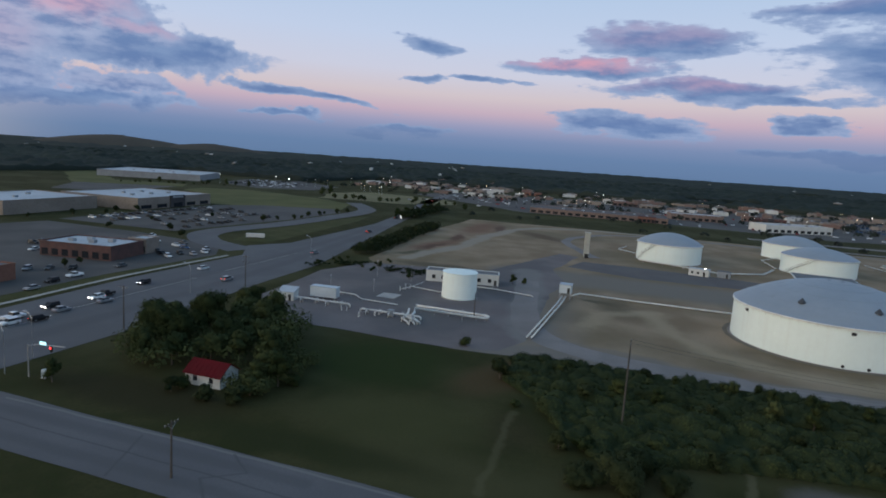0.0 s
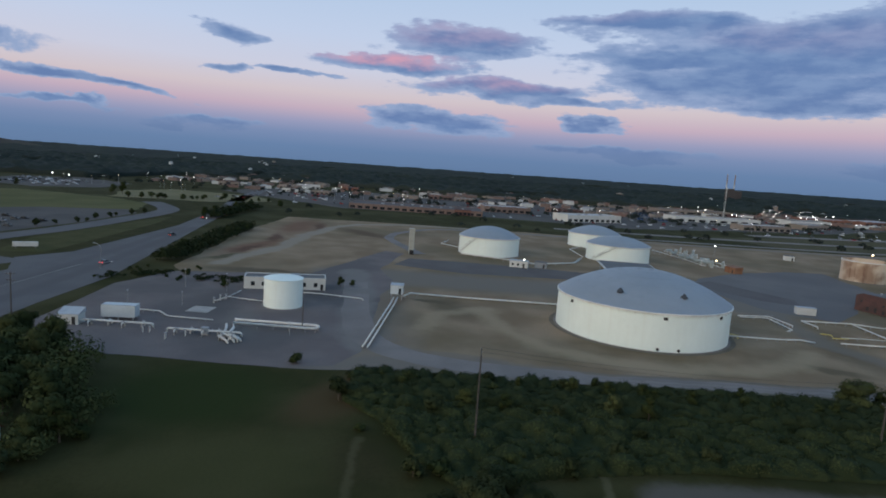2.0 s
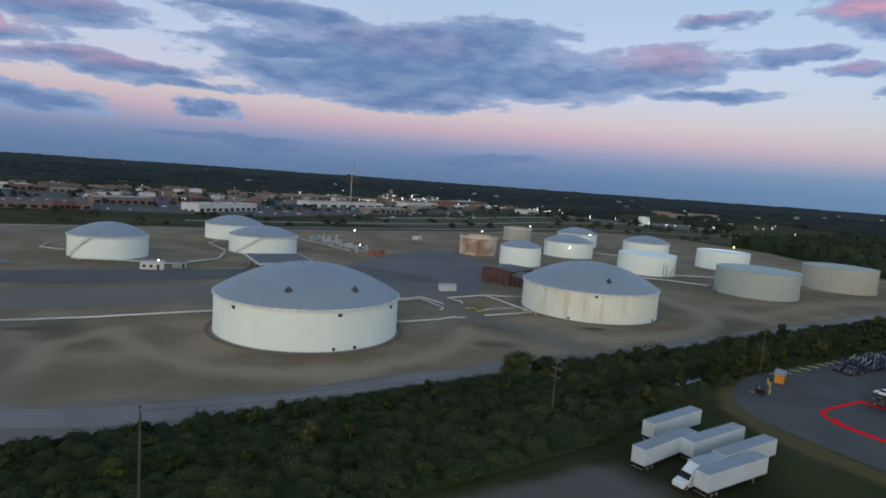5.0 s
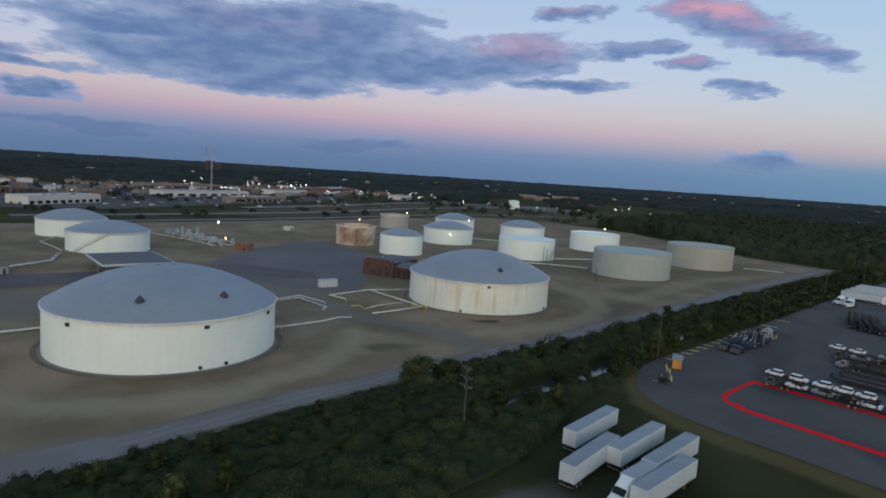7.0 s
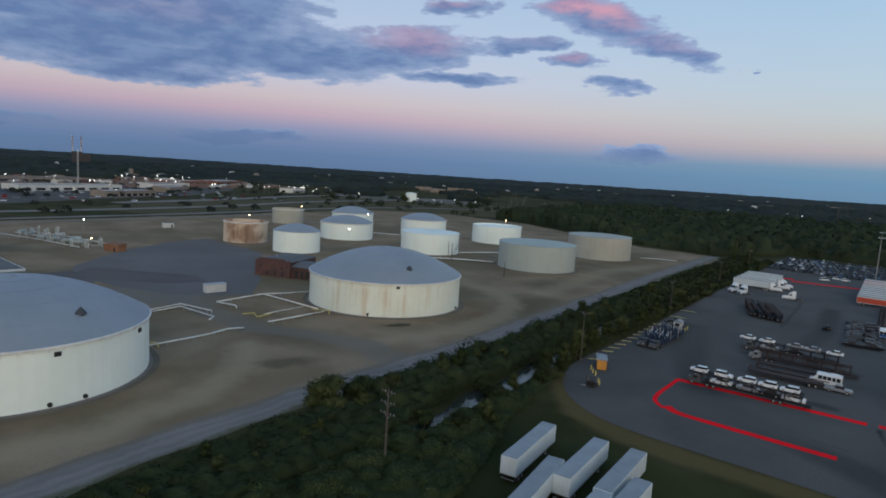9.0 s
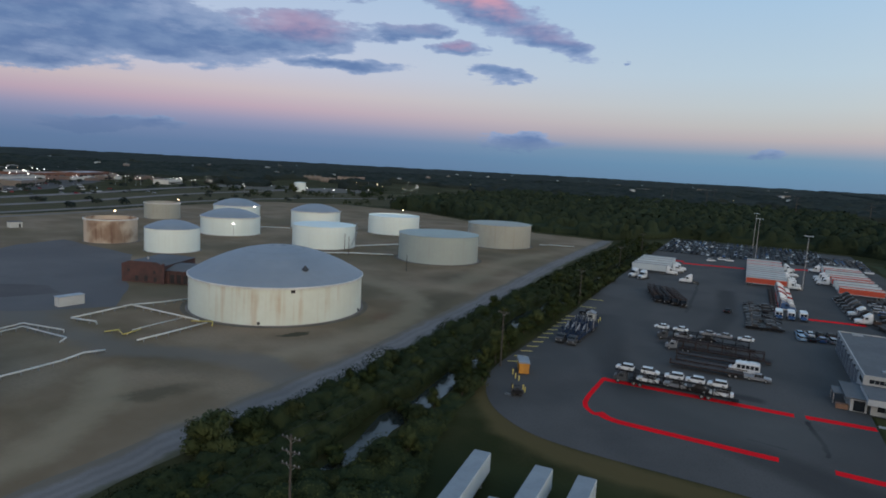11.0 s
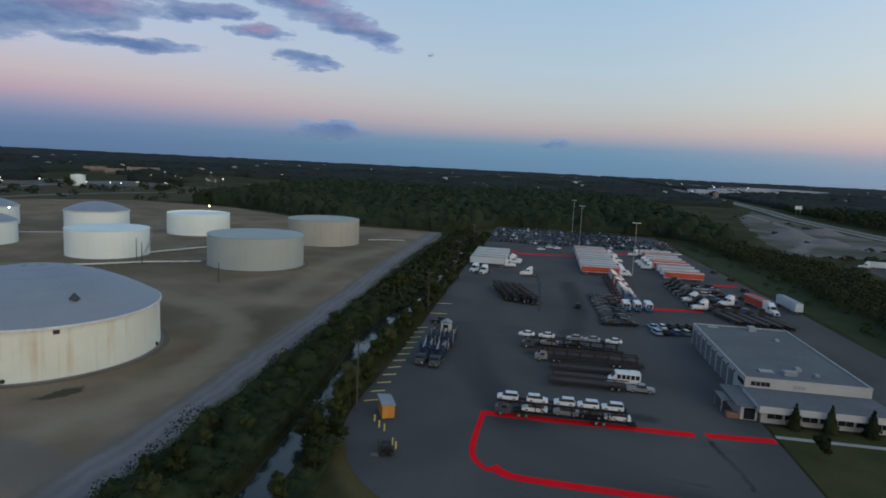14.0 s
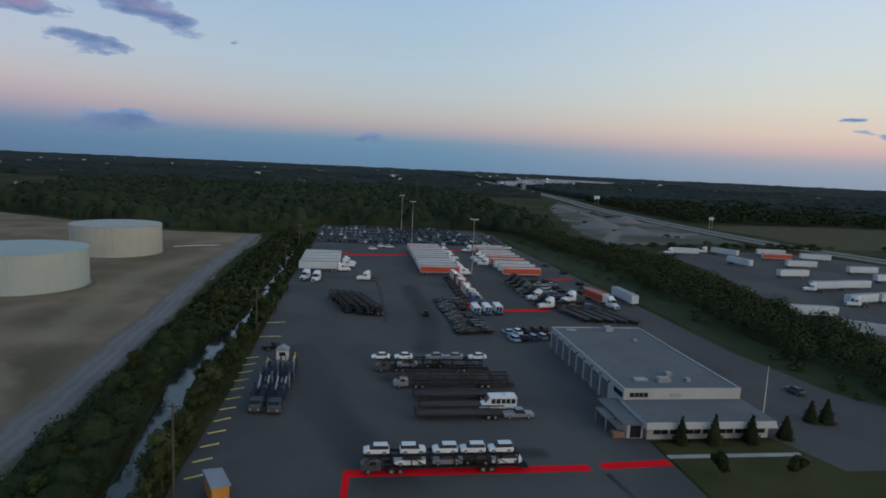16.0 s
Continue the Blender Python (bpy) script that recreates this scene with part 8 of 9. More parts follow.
for i in range(12):
    street_light(RW.uniform(500, 900), RW.uniform(1900, 2500), 12.0, LIGHT_W, 0.75)
car_crowd("shopping_cars", [(RW.choice(["suv", "sedan"]), RW.choice(["black", "grey", "silver", "white", "red", "white"]), -530 - RW.random() * 260, RW.uniform(-420, 330), RW.choice([0, 90]) + RW.uniform(-8, 8)) for _ in range(300)], "scattered cars parked along the shopping strip")
car_crowd("lot_cars", [(RW.choice(["suv", "sedan"]), RW.choice(["blue", "blue", "grey", "silver", "black"]), -640 - (i // 12) * 17 + RW.uniform(-1, 1), 40 + (i // 12) * 5 + (i % 12) * 4, 10 + RW.uniform(-4, 4)) for i in range(144)], "dense rows of bluish cars on a dealer's lot")
# traffic signals and cabinet at the corner
t = thing("traffic_signal", pose(14, -268, 0), "traffic signal mast with a red lamp lit", "traffic signal")
part("mast", cyl(B(), 0, 0, 0, 6.5, 0.14, 0.1, 8), METAL, t)
part("arm", tube(B(), [(0, 0, 6.2), (-1, 1.5, 6.5), (-2, 7, 6.5)], 0.08, 6), METAL, t)
hd = part("signal_head", box(B(), -1.2, 4.6, 5.4, -0.8, 5.0, 6.6, bevel=.04), DARK, t)
bm = B()
bmesh.ops.create_icosphere(bm, subdivisions=1, radius=0.2, matrix=Matrix.Translation((-.76, 4.8, 6.3)))
part("red_lamp", bm, LIGHT_R, hd)
part("street_sign", box(B(), -.9, 2.0, 6.6, -.84, 3.6, 7.2), lamp_material("lit_sign", (0.5, 0.85, 0.9), 1.2), t, "lit pale street sign")
t = thing("control_cabinet", pose(13, -265, 0), "pale traffic control cabinet on a kerb", "cabinet")
part("body", box(B(), -.5, -.4, .1, .5, .4, 1.7, bevel=.03), TRAILERWHITE, t)
part("plinth", box(B(), -.6, -.5, 0, .6, .5, .1), CONCRETE, t)
for x, y in ((15, -273), (6, -277), (-58, -291), (-140, -296)):
    t = thing("road_light", pose(x, y, 0), "tall grey road light with a curved arm", "street light", "road lights")
    part("pole", tube(B(), [(0, 0, 0), (0, 0, 8.5), (-.4, -1.2, 9.3), (-.8, -2.6, 9.5)], 0.11, 6, r_end=.06), METAL, t)
    part("head", box(B(), -1.1, -3.3, 9.4, -.6, -2.5, 9.6, bevel=.03), METAL, t)
# small trees of the car parks, hedgerows
for x, y in ((-250, -385), (-262, -380), (-270, -379), (-284, -382), (-296, -380), (-308, -383), (-320, -379), (-331, -376), (-236, -386), (-150, -374), (-162, -392), (-196, -470), (-205, -472), (-220, -470), (-176, -474), (-150, -476), (-130, -480), (-66, -352), (-72, -352), (-150, -420), (-230, -420), (-190, -430)):
    plant("small", x, y, RW.uniform(.8, 1.4), "car park trees")
for i in range(34):
    k = RW.random()
    plant(RW.choice(["mid", "bush", "mid"]), -166 - 128 * k + RW.uniform(-4, 4), -286 - 5 * k + RW.uniform(-4, 4), RW.uniform(.5, .8), "roadside hedge")
for i in range(16):
    plant("bush", -128 - RW.uniform(0, 34), -284 + RW.choice([0, 18, 20]) + RW.uniform(-2, 2) + (-1 if RW.random() < .5 else 1), RW.uniform(.4, .6), "low hedges")
for x, y, s in ((-482, -482, 1.3), (-491, -478, 1.4), (-138, -205, .5), (-141, -201, .4), (-124, -243, .5), (-339, -338, 1.0), (-348, -334, 1.0), (-360, -338, .9), (-405, -340, 1.0), (-420, -334, 1.1), (-440, -340, 1.0), (-460, -320, 1.0)):
    plant("mid", x, y, s, "scattered trees")
# white radio mast, and the power station on the skyline
def lattice(t, h, r, colours, leg):
    for k in range(8):
        bm = B()
        z0, z1 = h * k / 8, h * (k + 1) / 8
        for a in range(3):
            ca, sa = math.cos(a * 2.094) * r, math.sin(a * 2.094) * r
            cb, sb = math.cos((a + 1) * 2.094) * r, math.sin((a + 1) * 2.094) * r
            tube(bm, [(ca, sa, z0), (ca, sa, z1)], leg, 4)
            for j in range(3):
                zz = z0 + (z1 - z0) * j / 3
                tube(bm, [(ca, sa, zz), (cb, sb, zz + (z1 - z0) / 3)], leg * .5, 4)
        part("mast_section", bm, colours[k % len(colours)], t)


t = thing("radio_mast", pose(-816, 219, 0), "tall slender white lattice radio mast", "mast")
lattice(t, 43, 0.8, [WALLWHITE], 0.16)
for y in (-0.9, 0.9):
    part("antenna", box(B(), -.3, y - .15, 40.5, .3, y + .15, 43.5), TRAILERWHITE, t)
t = thing("power_station", pose(-1790, 651, 0, 0, 0, 66), "distant brown power station with two striped chimneys", "power station")
part("boiler_house", box(B(), -22, -15, 0, 4, 15, 36), STATION, t)
part("turbine_hall", box(B(), 4, -14, 0, 24, 14, 30), STATION, t)
for x in (-20, 1):
    c = part("chimney", cyl(B(), x, 17.5, 0, 79, 1.9, 1.1, 12), WALLWHITE, t)
    for k in range(4):
        z = 50 + k * 7.4
        part("red_band", cyl(B(), x, 17.5, z, z + 3.7, 1.9 - k * .1, 1.8 - k * .1, 12), RUST, c)
# ---- right-hand lot, highway, far woods ----
sheet("trailer_lot", [(148, 60), (152, 119), (170, 205), (176, 262), (215, 275), (272, 262), (300, 220), (325, 40), (170, 30)], 0.05, ASPHALT, "dark lot full of parked trailers", "pavement", rough=1)
WORKS = material("works_ground", (0.120, 0.112, 0.102), (0.160, 0.150, 0.138), 0.03, 0.95, fine=20, bump=0.05, c3=(0.06, 0.062, 0.04), scale3=0.014, amount3=0.85, spec=0.1)
worn(WORKS, [((0.2, 0.188, 0.17), 0.8, 2.0, 7.0, [(160, 300), (200, 380), (240, 520), (262, 760)]), ((0.2, 0.188, 0.17), 0.7, 2.0, 6.0, [(196, 376), (230, 360), (268, 380)]), ((0.055, 0.058, 0.035), 0.8, "spot", (250, 420, 30, 12, 20), 0.4), ((0.055, 0.058, 0.035), 0.8, "spot", (262, 560, 10, 60, 4), 0.4)])
sheet("gravel_works", [(150, 290), (200, 300), (270, 318), (272, 430), (274, 640), (290, 800), (225, 640), (176, 420)], 0.045, WORKS, "pale bare ground of a gravel works", rough=5)
sheet("highway_field", [(330, 300), (318, 420), (330, 470), (470, 500), (640, 480), (620, 360), (480, 300)], 0.045, SCRUB, "dark rough field beyond the highway", "grass", rough=6)
strip("highway", [(352, 60), (332, 150), (313, 244), (295, 316), (290, 400), (291, 510), (299, 682), (316, 800), (334, 955), (357, 1200), (372, 1500), (420, 2000)], 24, 0.06, material("highway_concrete", (0.20, 0.195, 0.185), (0.165, 0.16, 0.155), 0.05, 0.9, fine=20, spec=0.15), "pale highway crossing the distance", rough=0.5)
strip("highway_median", [(352, 60), (332, 150), (313, 244), (295, 316), (290, 400), (291, 510), (299, 682), (316, 800), (334, 955)], 5, 0.08, LAWN, "grass median of the highway", "grass")
BANKGRASS = material("bank_grass", (0.034, 0.044, 0.019), (0.044, 0.053, 0.024), 0.08, 1.0, fine=25, bump=0.08, spec=0.1)
sheet("bank_grass", [(92, 20), (97, 100), (93, 180), (88, 300), (112, 300), (120, 200), (116, 100), (120, 20)], 0.04, BANKGRASS, "rough grass bank beside the yard", "grass", rough=1.5)
RR = random.Random(33)
for x, y, a in ((187, 252, -10), (213, 253, -60), (198, 215, -80), (245, 256, -15), (202, 179, 5), (195, 149, 8), (211, 152, 8), (252, 194, 0), (246, 171, 5), (188, 122, 15), (205, 126, 15), (150, 100, -10), (151, 76, -40), (226, 130, 12), (240, 148, 8), (262, 240, -20), (230, 210, -5), (262, 172, 3), (215, 100, 14), (190, 92, 12)):
    put(box_trailer_of("white"), x, y, a, "trailers in the far lot", "white semi-trailer parked in the far lot")
for x, y in ((178, 252), (205, 262), (182, 118), (186, 146)):
    put(tractor_of("white"), x, y, 170, "tractors in the far lot")
put(box_trailer_of("red"), 236, 238, -10, "trailers in the far lot")
for x, y, w, h in ((338, 774, 9, 4.5), (312, 434, 4.6, 2.4)):
    t = thing("billboard", pose(x, y, 0, 0, 0, 8), "pale billboard on two posts by the highway", "billboard")
    part("board", box(B(), -w / 2, -.3, 8, w / 2, .3, 8 + h), TRAILERWHITE, t)
    for sx in (-1, 1):
        part("post", cyl(B(), sx * w * .3, 0, 0, 8, .25, n=8), METAL, t)
for i, (x, y, r, h) in enumerate(((215, 385, 14, 4), (232, 352, 10, 3), (205, 425, 18, 5), (250, 480, 16, 5))):
    bm = B()
    rings(bm, [[(p[0] * 1.0, p[1], p[2]) for p in circle(0, 0, z, rr * (1 + .15 * noise.noise(Vector((i, z, 2)))), 20)] for z, rr in ((0, r), (h * .5, r * .65), (h * .85, r * .3), (h, r * .08))], cap0=False)
    ob = tagged(part("gravel_mound", bm, GRAVEL), "pale heap of loose gravel", "heap", "gravel heaps")
    ob.matrix_basis = pose(x, y, 0.04)
for x, y, w, d, a in ((560, 2500, 160, 60, 10), (800, 2150, 220, 80, 5), (680, 2300, 120, 50, 8), (-700, 1800, 90, 40, 30), (-250, 1700, 70, 30, 5), (120, 2000, 90, 30, 0), (-120, 2300, 110, 40, 0)):
    shop("distant_warehouse", x, y, w * .6, d, 9, a, TANWALL, TRAILERROOF, "pale warehouse far off among the trees", "warehouse", windows=8, units=2, stepped=False)
BLUEWALL = material("blue_white_wall", (0.30, 0.37, 0.46), (0.26, 0.32, 0.41), 0.02, 0.7)
for x, y, w, d, h in ((430, 1560, 110, 60, 11), (560, 1760, 170, 60, 13), (720, 1990, 190, 70, 15), (860, 2120, 120, 60, 12)):
    shop("distant_plant", x, y, w, d, h, 8, BLUEWALL, ROOFWHITE, "long blue-white industrial plant far off", "factory", windows=10, units=3, stepped=False)
sheet("distant_yard", [(-638, 499), (-586, 498), (-531, 521), (-623, 631), (-738, 596)], 0.063, WORKS, "pale paved yard of a distant works", "pavement", rough=4)
sheet("distant_yard", [(-506, 524), (-461, 628), (-527, 733), (-593, 634)], 0.063, WORKS, "pale paved yard of a distant works", "pavement", rough=4)
for x, y in [(-670, 448), (-656, 453), (-604, 424), (-628, 452), (-601, 452), (-549, 456), (-500, 406), (-511, 464), (-454, 461), (-439, 476), (-420, 467), (-431, 509), (-406, 521), (-407, 614), (-404, 625), (-430, 690)]:
    street_light(x, y, 9.0, LIGHT_W, 0.42)
for x, y, w in ((-790, 1040, 60), (-820, 940, 36), (-735, 880, 30)):
    shop("distant_warehouse", x, y, w, 24, 8, 35, TANWALL, TRAILERROOF, "pale warehouse far off among the trees", "warehouse", windows=8, units=2, stepped=False)
t = thing("water_tank", pose(-523, 533, 0), "distant white cylindrical tank", "storage tank")
part("shell", cyl(B(), 0, 0, 0, 12, 7.6, n=32), TANKWHITE, t)
part("roof", rings(B(), [circle(0, 0, 12, 7.75, 32), circle(0, 0, 13.2, .4, 32)], cap0=False), TANKWHITE, t)
for i in range(6):
    x, y = RR.uniform(-500, 200), RR.uniform(500, 1300)
    t = thing("pylon", pose(x, y, 0), "slender dark transmission pylon above the trees", "pylon", "pylons")
    part("shaft", cyl(B(), 0, 0, 0, 30, .5, .25, 6), WOODPOLE, t)
    for z in (22, 25.5, 29):
        part("arm", box(B(), -4, -.2, z, 4, .2, z + .3), WOODPOLE, t)


def woodland(name, centres, quads, label, mat, seed, size=1.0, wild=0.3):
    """Many crowns in one mesh: sprays of leaves over uneven ellipsoids. centres: rows of x, y, radius, height."""
    rng = np.random.default_rng(seed)
    C = np.asarray(centres, float)
    n = len(C)
    d = rng.normal(size=(n, quads, 3))
    d[..., 2] = np.abs(d[..., 2]) * 0.9 - 0.12
    d /= np.linalg.norm(d, axis=2, keepdims=True)
    k = rng.uniform(0.72, 1.08, (n, quads, 1))
    r, h = C[:, 2][:, None, None], C[:, 3][:, None, None]
    p = np.empty((n, quads, 3))
    p[..., 0] = C[:, 0][:, None] + d[..., 0] * (r * k)[..., 0]
    p[..., 1] = C[:, 1][:, None] + d[..., 1] * (r * k)[..., 0]
    p[..., 2] = h[..., 0] * (0.45 + 0.55 * d[..., 2] * k[..., 0])
    nrm = d + rng.normal(scale=wild, size=d.shape)
    nrm /= np.linalg.norm(nrm, axis=2, keepdims=True)
    u = np.cross(nrm, rng.normal(size=d.shape))
    u /= np.linalg.norm(u, axis=2, keepdims=True)
    w = np.cross(nrm, u)
    s = r * rng.uniform(0.2, 0.42, (n, quads, 1)) * (40 / quads) ** 0.5 * size
    V = np.stack([p - u * s - w * s * .3, p - w * s * .8 + nrm * s * .12, p + u * s * .9 - nrm * s * .25, p + w * s * .85], axis=2).reshape(-1, 3)
    V[:, 2] = np.maximum(V[:, 2], 0.02)
    soft = d * 0.8 + nrm * 0.35
    soft /= np.linalg.norm(soft, axis=2, keepdims=True)
    return tagged(leaf_mesh(name, V, np.repeat(soft.reshape(-1, 3), 4, axis=0), mat), label, "trees", kind="stuff")


def scatter(n, inside, x0, x1, y0, y1, r, h, seed):
    rng = np.random.default_rng(seed)
    x, y = rng.uniform(x0, x1, n), rng.uniform(y0, y1, n)
    keep = inside(x, y)
    x, y = x[keep], y[keep]
    q = rng.uniform(0.75, 1.3, len(x))
    return np.stack([x, y, r * q, h * q * rng.uniform(.85, 1.15, len(x))], 1)


def north_wood(x, y):
    edge = np.interp(x, [-600, -420, -355, -256, -116, -60, -28, 84, 110, 150], [480, 420, 400, 388, 306, 300, 362, 356, 330, 320])
    return (y > edge + 4) & ~((x > 140) & (y > 300)) & ~((x < -300 - (y - 400) * .1) & (y < 900))


def canopy(name, inside, x0, x1, y0, y1, step, crowns, floor, seed, mat, label, ragged=0.07):
    """Closed leaf roof of a wood: one sheet that rises over every crown, with walls of leaves where the wood ends."""
    rng = np.random.default_rng(seed)
    xs, ys = np.arange(x0, x1, step), np.arange(y0, y1, step)
    X, Y = np.meshgrid(xs, ys)
    Z = floor * rng.uniform(0.8, 1.2, X.shape)
    for cx, cy, r, h in crowns:
        i0, i1 = max(0, int((cx - r - x0) / step)), int((cx + r - x0) / step) + 2
        j0, j1 = max(0, int((cy - r - y0) / step)), int((cy + r - y0) / step) + 2
        q = 1 - ((X[j0:j1, i0:i1] - cx) ** 2 + (Y[j0:j1, i0:i1] - cy) ** 2) / (r * r)
        np.maximum(Z[j0:j1, i0:i1], h * (0.5 + 0.5 * np.sqrt(np.maximum(q, 0))) * (q > 0), out=Z[j0:j1, i0:i1])
    Z += rng.uniform(-ragged, ragged, X.shape) * floor
    keep = inside(X[:-1, :-1] + step / 2, Y[:-1, :-1] + step / 2)
    j, i = np.nonzero(keep)
    w = len(xs)
    F = np.stack([j * w + i, j * w + i + 1, (j + 1) * w + i + 1, (j + 1) * w + i], 1)
    pad = np.pad(keep, 1)
    top = len(V0 := np.stack([X.ravel(), Y.ravel(), Z.ravel()], 1))
    sides = []
    for dj, di, a, b in ((-1, 0, 0, 1), (1, 0, 2, 3), (0, -1, 3, 0), (0, 1, 1, 2)):
        edge = ~pad[j + 1 + dj, i + 1 + di]
        sides.append(np.stack([F[edge, b], F[edge, a], F[edge, a] + top, F[edge, b] + top], 1))
    F = np.concatenate([F] + sides)
    low = V0 * (1, 1, 0)
    used, inv = np.unique(F, return_inverse=True)
    V = np.concatenate([V0, low])[used]
    me = bpy.data.meshes.new(name)
    me.vertices.add(len(V))
    me.vertices.foreach_set("co", V.astype(np.float32).ravel())
    me.loops.add(F.size)
    me.loops.foreach_set("vertex_index", inv.astype(np.int32).ravel())
    me.polygons.add(len(F))
    me.polygons.foreach_set("loop_start", np.arange(0, F.size, 4, dtype=np.int32))
    me.update(calc_edges=True)
    me.polygons.foreach_set("use_smooth", np.ones(len(F), dtype=bool))
    me.materials.append(mat)
    return tagged(new(name, me), label, "trees", kind="stuff")


def tank_side(x, y):
    """The tank-side bank, down to the water's edge."""
    return (x < np.interp(y, [-184, -74, -64, -46, -34, -20, 10, 38, 76], [-31, -32, -34.4, -36.4, -34.6, -35.6, -37.8, -40.8, -38.6])) & (x > np.interp(y, [-184, -90, -60, 76], [-46.5, -46.5, -46.5, -49.0])) & (y < 76)


def yard_side(x, y):
    """The bank between the ditch and the yard or the meadow."""
    return (x < np.interp(y, [-184, -176, -168, -160, -145, -123, -84, -69, -52, -36, -16], [-30, -22, -8, 2, -5, -10, -12, -15, -21, -24, -26])) & (x > np.where(y < -70, -31.5, -27.8)) & (y < -16)


TANKSIDE = np.concatenate([scatter(820, tank_side, -50, -30, -184, -58, 1.7, 2.3, 41), scatter(560, tank_side, -50, -33, -60, 76, 1.8, 2.9, 42), scatter(120, lambda x, y: tank_side(x + 1.5, y), -50, -38, -62, 76, 2.4, 4.2, 47)])
woodland("ditch_undergrowth", TANKSIDE, 210, "dense dark undergrowth on the tank side of the ditch", LEAFDARK, 41, 0.45, 0.3)
canopy("ditch_canopy", tank_side, -50, -30, -184, 76, 0.6, TANKSIDE * (1, 1, 0.9, 0.8), 1.0, 31, LEAFDARK, "closed leaf mass of the ditch hedge", 0.4)
BANK = np.concatenate([scatter(1000, yard_side, -32.5, 3, -184, -16, 1.3, 1.5, 45), scatter(420, yard_side, -32.5, 3, -184, -16, 2.1, 2.4, 49)])
woodland("bank_undergrowth", np.concatenate([BANK,
    scatter(170, lambda x, y: x > -30.8, -30.8, -28.2, -16, 70, 1.1, 1.6, 46),
    scatter(44, lambda x, y: np.sin(y * .31) + np.sin(y * .13 + 1) > .1, -30.8, -28.2, -24, 70, 1.7, 3.6, 48)]), 150, "tangled undergrowth on the yard side of the ditch", LEAF, 45, 0.44, 0.32)
canopy("bank_canopy", yard_side, -32.5, 3, -184, -16, 0.6, BANK * (1, 1, 0.9, 0.78), 0.5, 32, LEAFDARK, "closed leaf mass on the yard side of the ditch", 0.5)
woodland("far_undergrowth", scatter(1200, lambda x, y: np.abs(x + 34.2) > 2.6, -50, -28.2, 70, 292, 1.7, 2.5, 44), 36, "dark undergrowth along the far end of the ditch", LEAFDARK, 44)
woodland("bank_woods", scatter(1500, lambda x, y: (x > np.interp(y, [0, 100, 200, 320], [111, 109, 113, 104])) & (x < np.interp(y, [0, 60, 120, 209, 270, 330], [150, 140, 140, 156, 140, 118])), 95, 160, 0, 330, 3.4, 5.8, 2), 100, "dark scrub and trees on the bank beside the yard", LEAFDARK, 2, 0.5, 0.1)
woodland("bank_scrub", scatter(130, lambda x, y: (x > np.interp(y, [20, 120, 300], [101, 102, 94])), 92, 116, 15, 320, 1.2, 1.5, 12), 60, "low scrub on the grass bank", LEAF, 12)
woodland("roadside_hedge", np.concatenate([
    scatter(420, lambda x, y: np.abs(y - np.interp(x, [-295, -239, -200, -165], [-294, -289, -285, -283])) < 5.5, -296, -163, -302, -276, 2.0, 4.2, 61),
    scatter(120, lambda x, y: np.abs(y + 1.1 * x + 426) < 6, -142, -122, -290, -262, 1.0, 1.3, 62),
    scatter(60, lambda x, y: x < -130, -142, -128, -258, -240, 1.0, 1.2, 63),
    scatter(200, lambda x, y: y > -345 + (x + 430) * .1, -430, -330, -350, -326, 3.0, 5.0, 64)]), 60, "dense dark hedge along the main road", LEAFDARK, 61, 0.7, 0.25)
woodland("house_thicket", np.concatenate([
    scatter(330, lambda x, y: (((x + 20) / 23) ** 2 + ((y + 250) / 19) ** 2 < 1) & ((np.abs(x) > 6) | (np.abs(y + 236.6) > 8)), -55, 8, -272, -226, 2.4, 5.2, 71),
    scatter(90, lambda x, y: (np.hypot(x, y + 236) > 6.5) & (x < 4), -18, 6, -232, -222, 1.6, 3.4, 72)]), 90, "thick dark shrubbery under the trees round the house", LEAF, 71, 0.55, 0.15)
woodland("lot_bushes", np.concatenate([
    scatter(260, lambda x, y: np.abs(y - (278 + (x - 150) * .1)) < 10, 120, 330, 262, 320, 2.2, 3.0, 51),
    scatter(220, lambda x, y: (np.sin(y * .05) + np.sin(y * .017) > -.3) & (np.abs(x - np.interp(y, [40, 220, 262], [330, 304, 282])) < 6), 270, 340, 30, 300, 2.2, 3.0, 52),
    scatter(60, lambda x, y: np.sin(x * .06 + y * .021) > .7, 190, 270, 300, 700, 2.4, 2.4, 53),
    scatter(300, lambda x, y: np.sin(x * .03 + y * .011) > .3, 345, 700, 60, 300, 4.0, 5.0, 54),
    scatter(2400, lambda x, y: (y > 492) & (x > np.interp(y, [490, 700, 900], [322, 334, 352])), 320, 760, 480, 860, 5.0, 8.5, 55)]), 40, "dark bushes round the trailer lot and the highway", LEAFDARK, 51, 0.7, 0.2)
woodland("far_belt", scatter(420, lambda x, y: (np.abs(y - np.interp(x, [-560, -420, -300], [380, 452, 470])) < 16) & (np.sin(x * .07) + np.sin(x * .023 + 1) > -.5) | (np.sin(x * .05 + y * .03) + np.sin(y * .041) > 1.35), -560, -290, 360, 700, 4.4, 8.0, 9), 40, "dark trees before the distant yards", NEARWOODS, 9, 0.62, 0.2)
woodland("field_trees", scatter(60, lambda x, y: (x < -400) & ((y > 330) | (x > -490)) & (x > -520), -520, -395, -300, 420, 3.0, 4.5, 5), 36, "scattered dark trees on the grass belt", HAZEWOODS, 5)
woodland("strip_trees", scatter(420, lambda x, y: x < -560 - np.abs(y) * .1, -1080, -560, -640, 620, 3.2, 4.6, 6), 30, "trees among the distant shops", HAZEWOODS, 6)


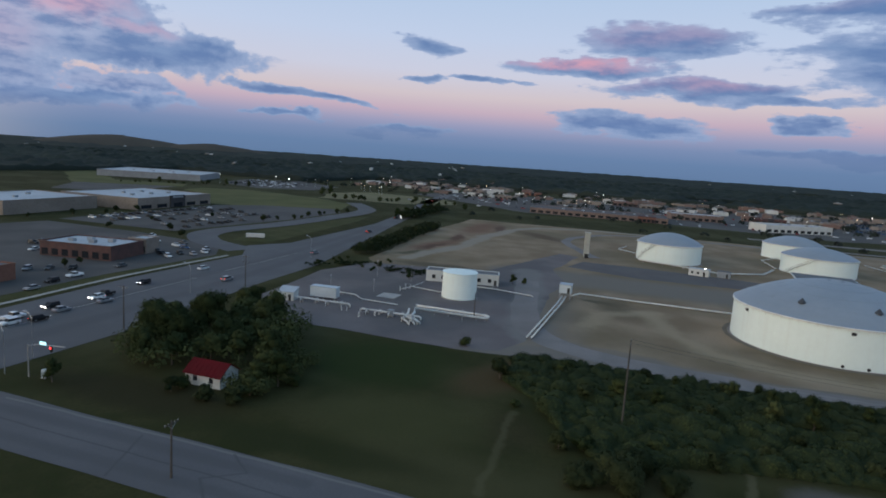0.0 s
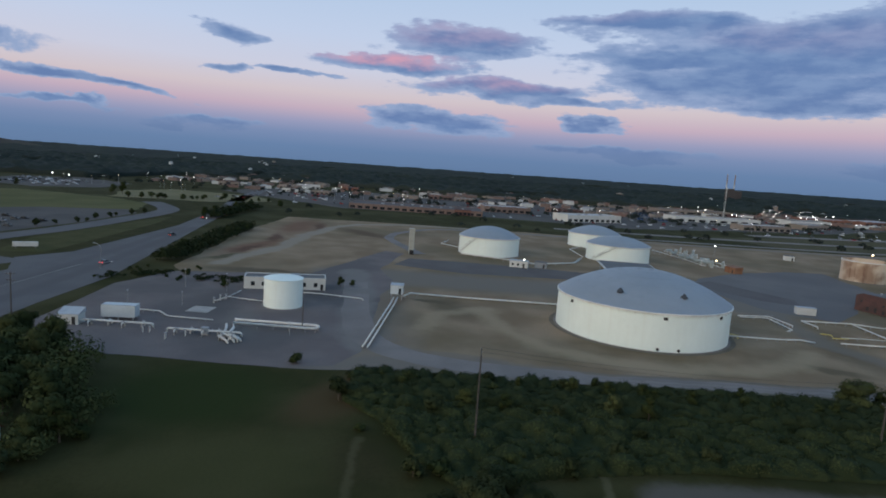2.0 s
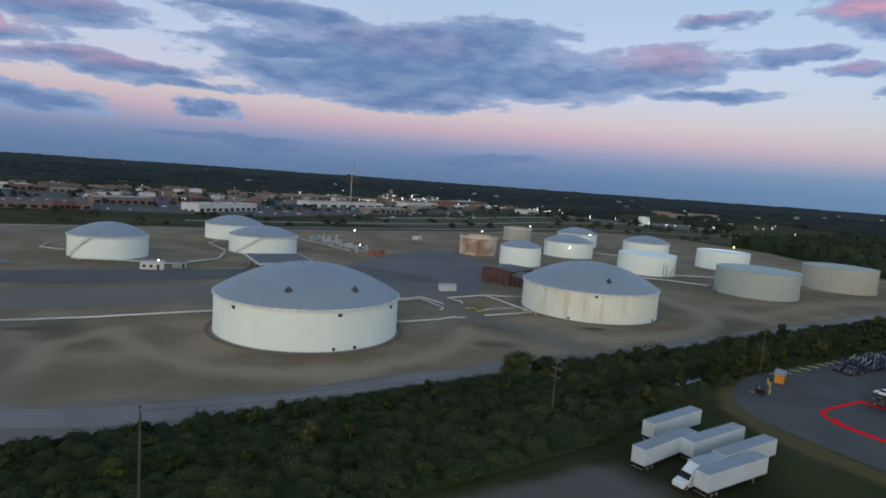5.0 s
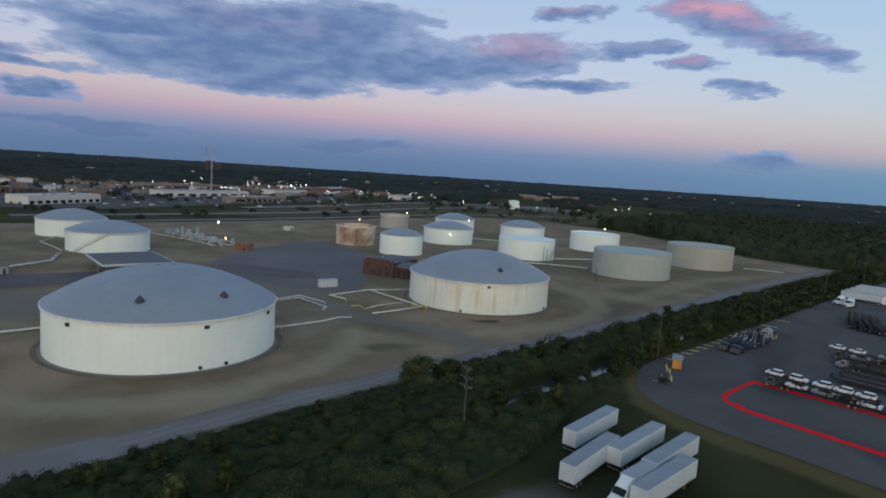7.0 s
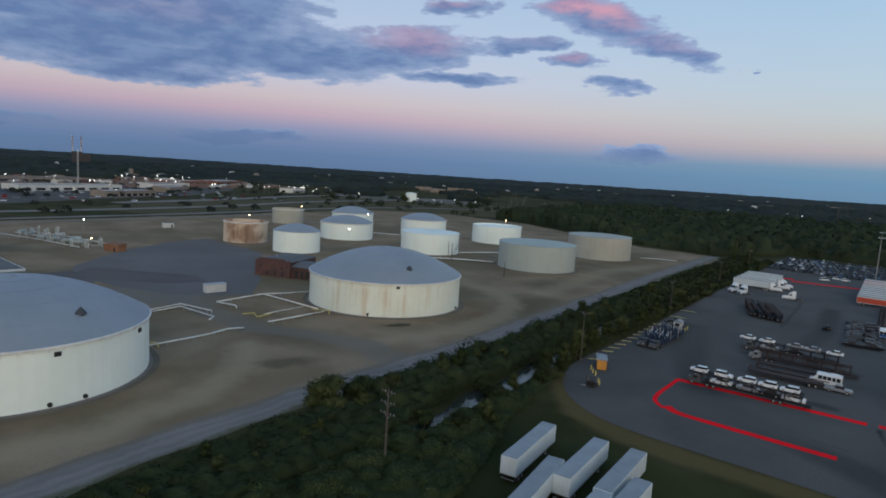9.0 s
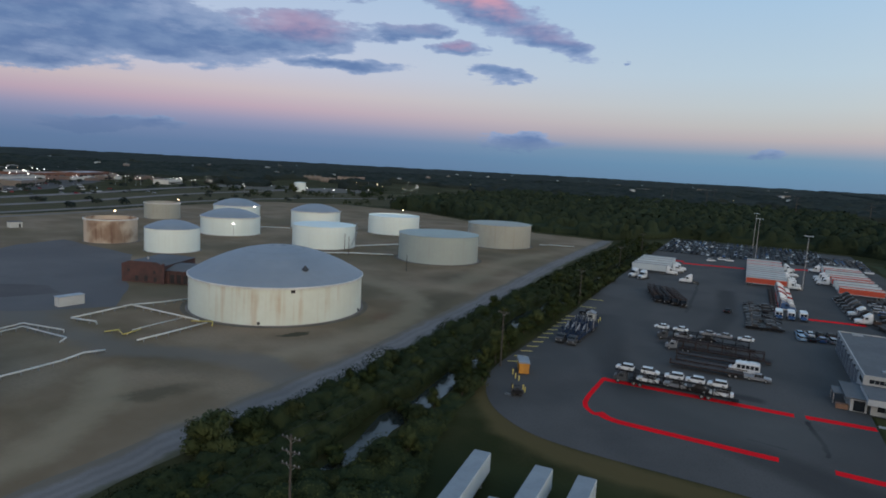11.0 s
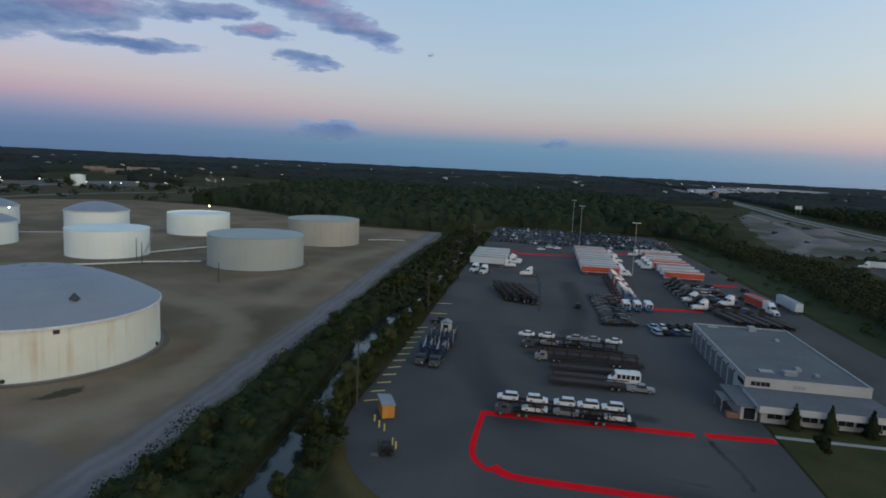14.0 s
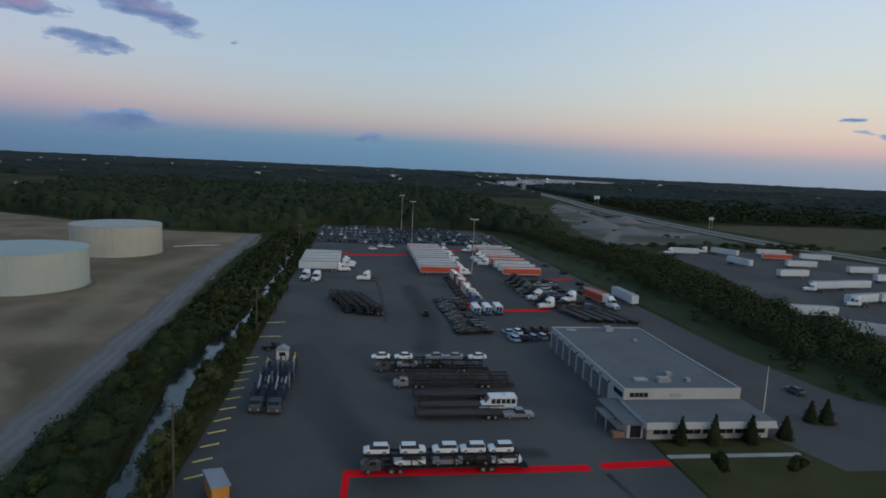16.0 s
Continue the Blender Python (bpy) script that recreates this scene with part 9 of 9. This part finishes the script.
def mid_wood(x, y):
    rr = np.hypot(x, y)
    road = np.abs(x - np.interp(y, [-100, 150, 316, 510, 955, 1500, 2000], [370, 332, 295, 291, 334, 372, 420])) < 40
    shops = (x < -480) & (x > -960) & (y > -640) & (y < 560)
    shops2 = (x < -150) & (y < -260) & (x > -700) & (y > -860)
    lots = (x > 100) & (x < 330) & (y < 900) & (y > 0)
    field = (np.sin(x * .011 + 1) + np.sin(y * .013 + x * .004) > 1.55) & (rr < 2600)
    open_nw = (x < -300) & (x > -820) & (y > 300) & (y < 1050) & (np.sin(x * .021) * np.sin(y * .018 + 1) < .45)
    return (rr > 820) & ~open_nw & ~road & ~shops & ~shops2 & ~lots & ~field & (y > -.9 * np.abs(x) - 1400)


def near_mid(x, y):
    return mid_wood(x, y) & (np.hypot(x, y) < 2100)


def far_mid(x, y):
    return mid_wood(x, y) & (np.hypot(x, y) >= 2060)


NORTH = scatter(5200, north_wood, -560, 300, 296, 900, 4.8, 10.5, 1)
woodland("north_woods", NORTH, 24, "dark leafy woods behind the tanks and the yard", NEARWOODS, 1, 0.62, 0.2)
canopy("north_canopy", north_wood, -560, 300, 296, 900, 2, NORTH * (1, 1, 0.95, 0.93), 4.0, 21, NEARWOODS, "leafy roof of the near woods")
canopy("middle_canopy", near_mid, -2100, 1600, -1700, 2100, 8, scatter(26000, near_mid, -2100, 1600, -1700, 2100, 8.5, 9.5, 7), 5.5, 22, HAZEWOODS, "leafy roof of the woods in the middle distance")
canopy("far_canopy", far_mid, -5100, 3900, -3900, 5100, 30, scatter(20000, far_mid, -5000, 3800, -3800, 5000, 34, 9.5, 8), 6.0, 23, HAZEWOODS, "leafy roof of the woods reaching to the horizon")
# low wooded rise on the skyline
bm = B()
for cx, cy, rx, ry, hh in ((-2250, -2520, 480, 300, 50), (-2560, -2250, 380, 260, 38)):
    secs = []
    for k in range(7):
        q = k / 6
        secs.append([(cx + p[0] * rx * (1 - q * .98), cy + p[1] * ry * (1 - q * .98), hh * math.sin(q * math.pi / 2) * (1 + .1 * p[0])) for p in circle(0, 0, 0, 1, 36)])
    rings(bm, secs, cap0=False)
tagged(part("far_hill", bm, material("hill_turf", (0.060, 0.053, 0.044), (0.075, 0.064, 0.050), 0.004, 1.0, fine=8, spec=0.1), smooth=True), "long low bare hill on the skyline", "hill", kind="structure")

# ---- remove the patterns that the copies were made from ----
for src in [s for k in KINDS.values() for s in k] + list(MADE.values()):
    for o in (*src.children_recursive, src):
        bpy.data.objects.remove(o)
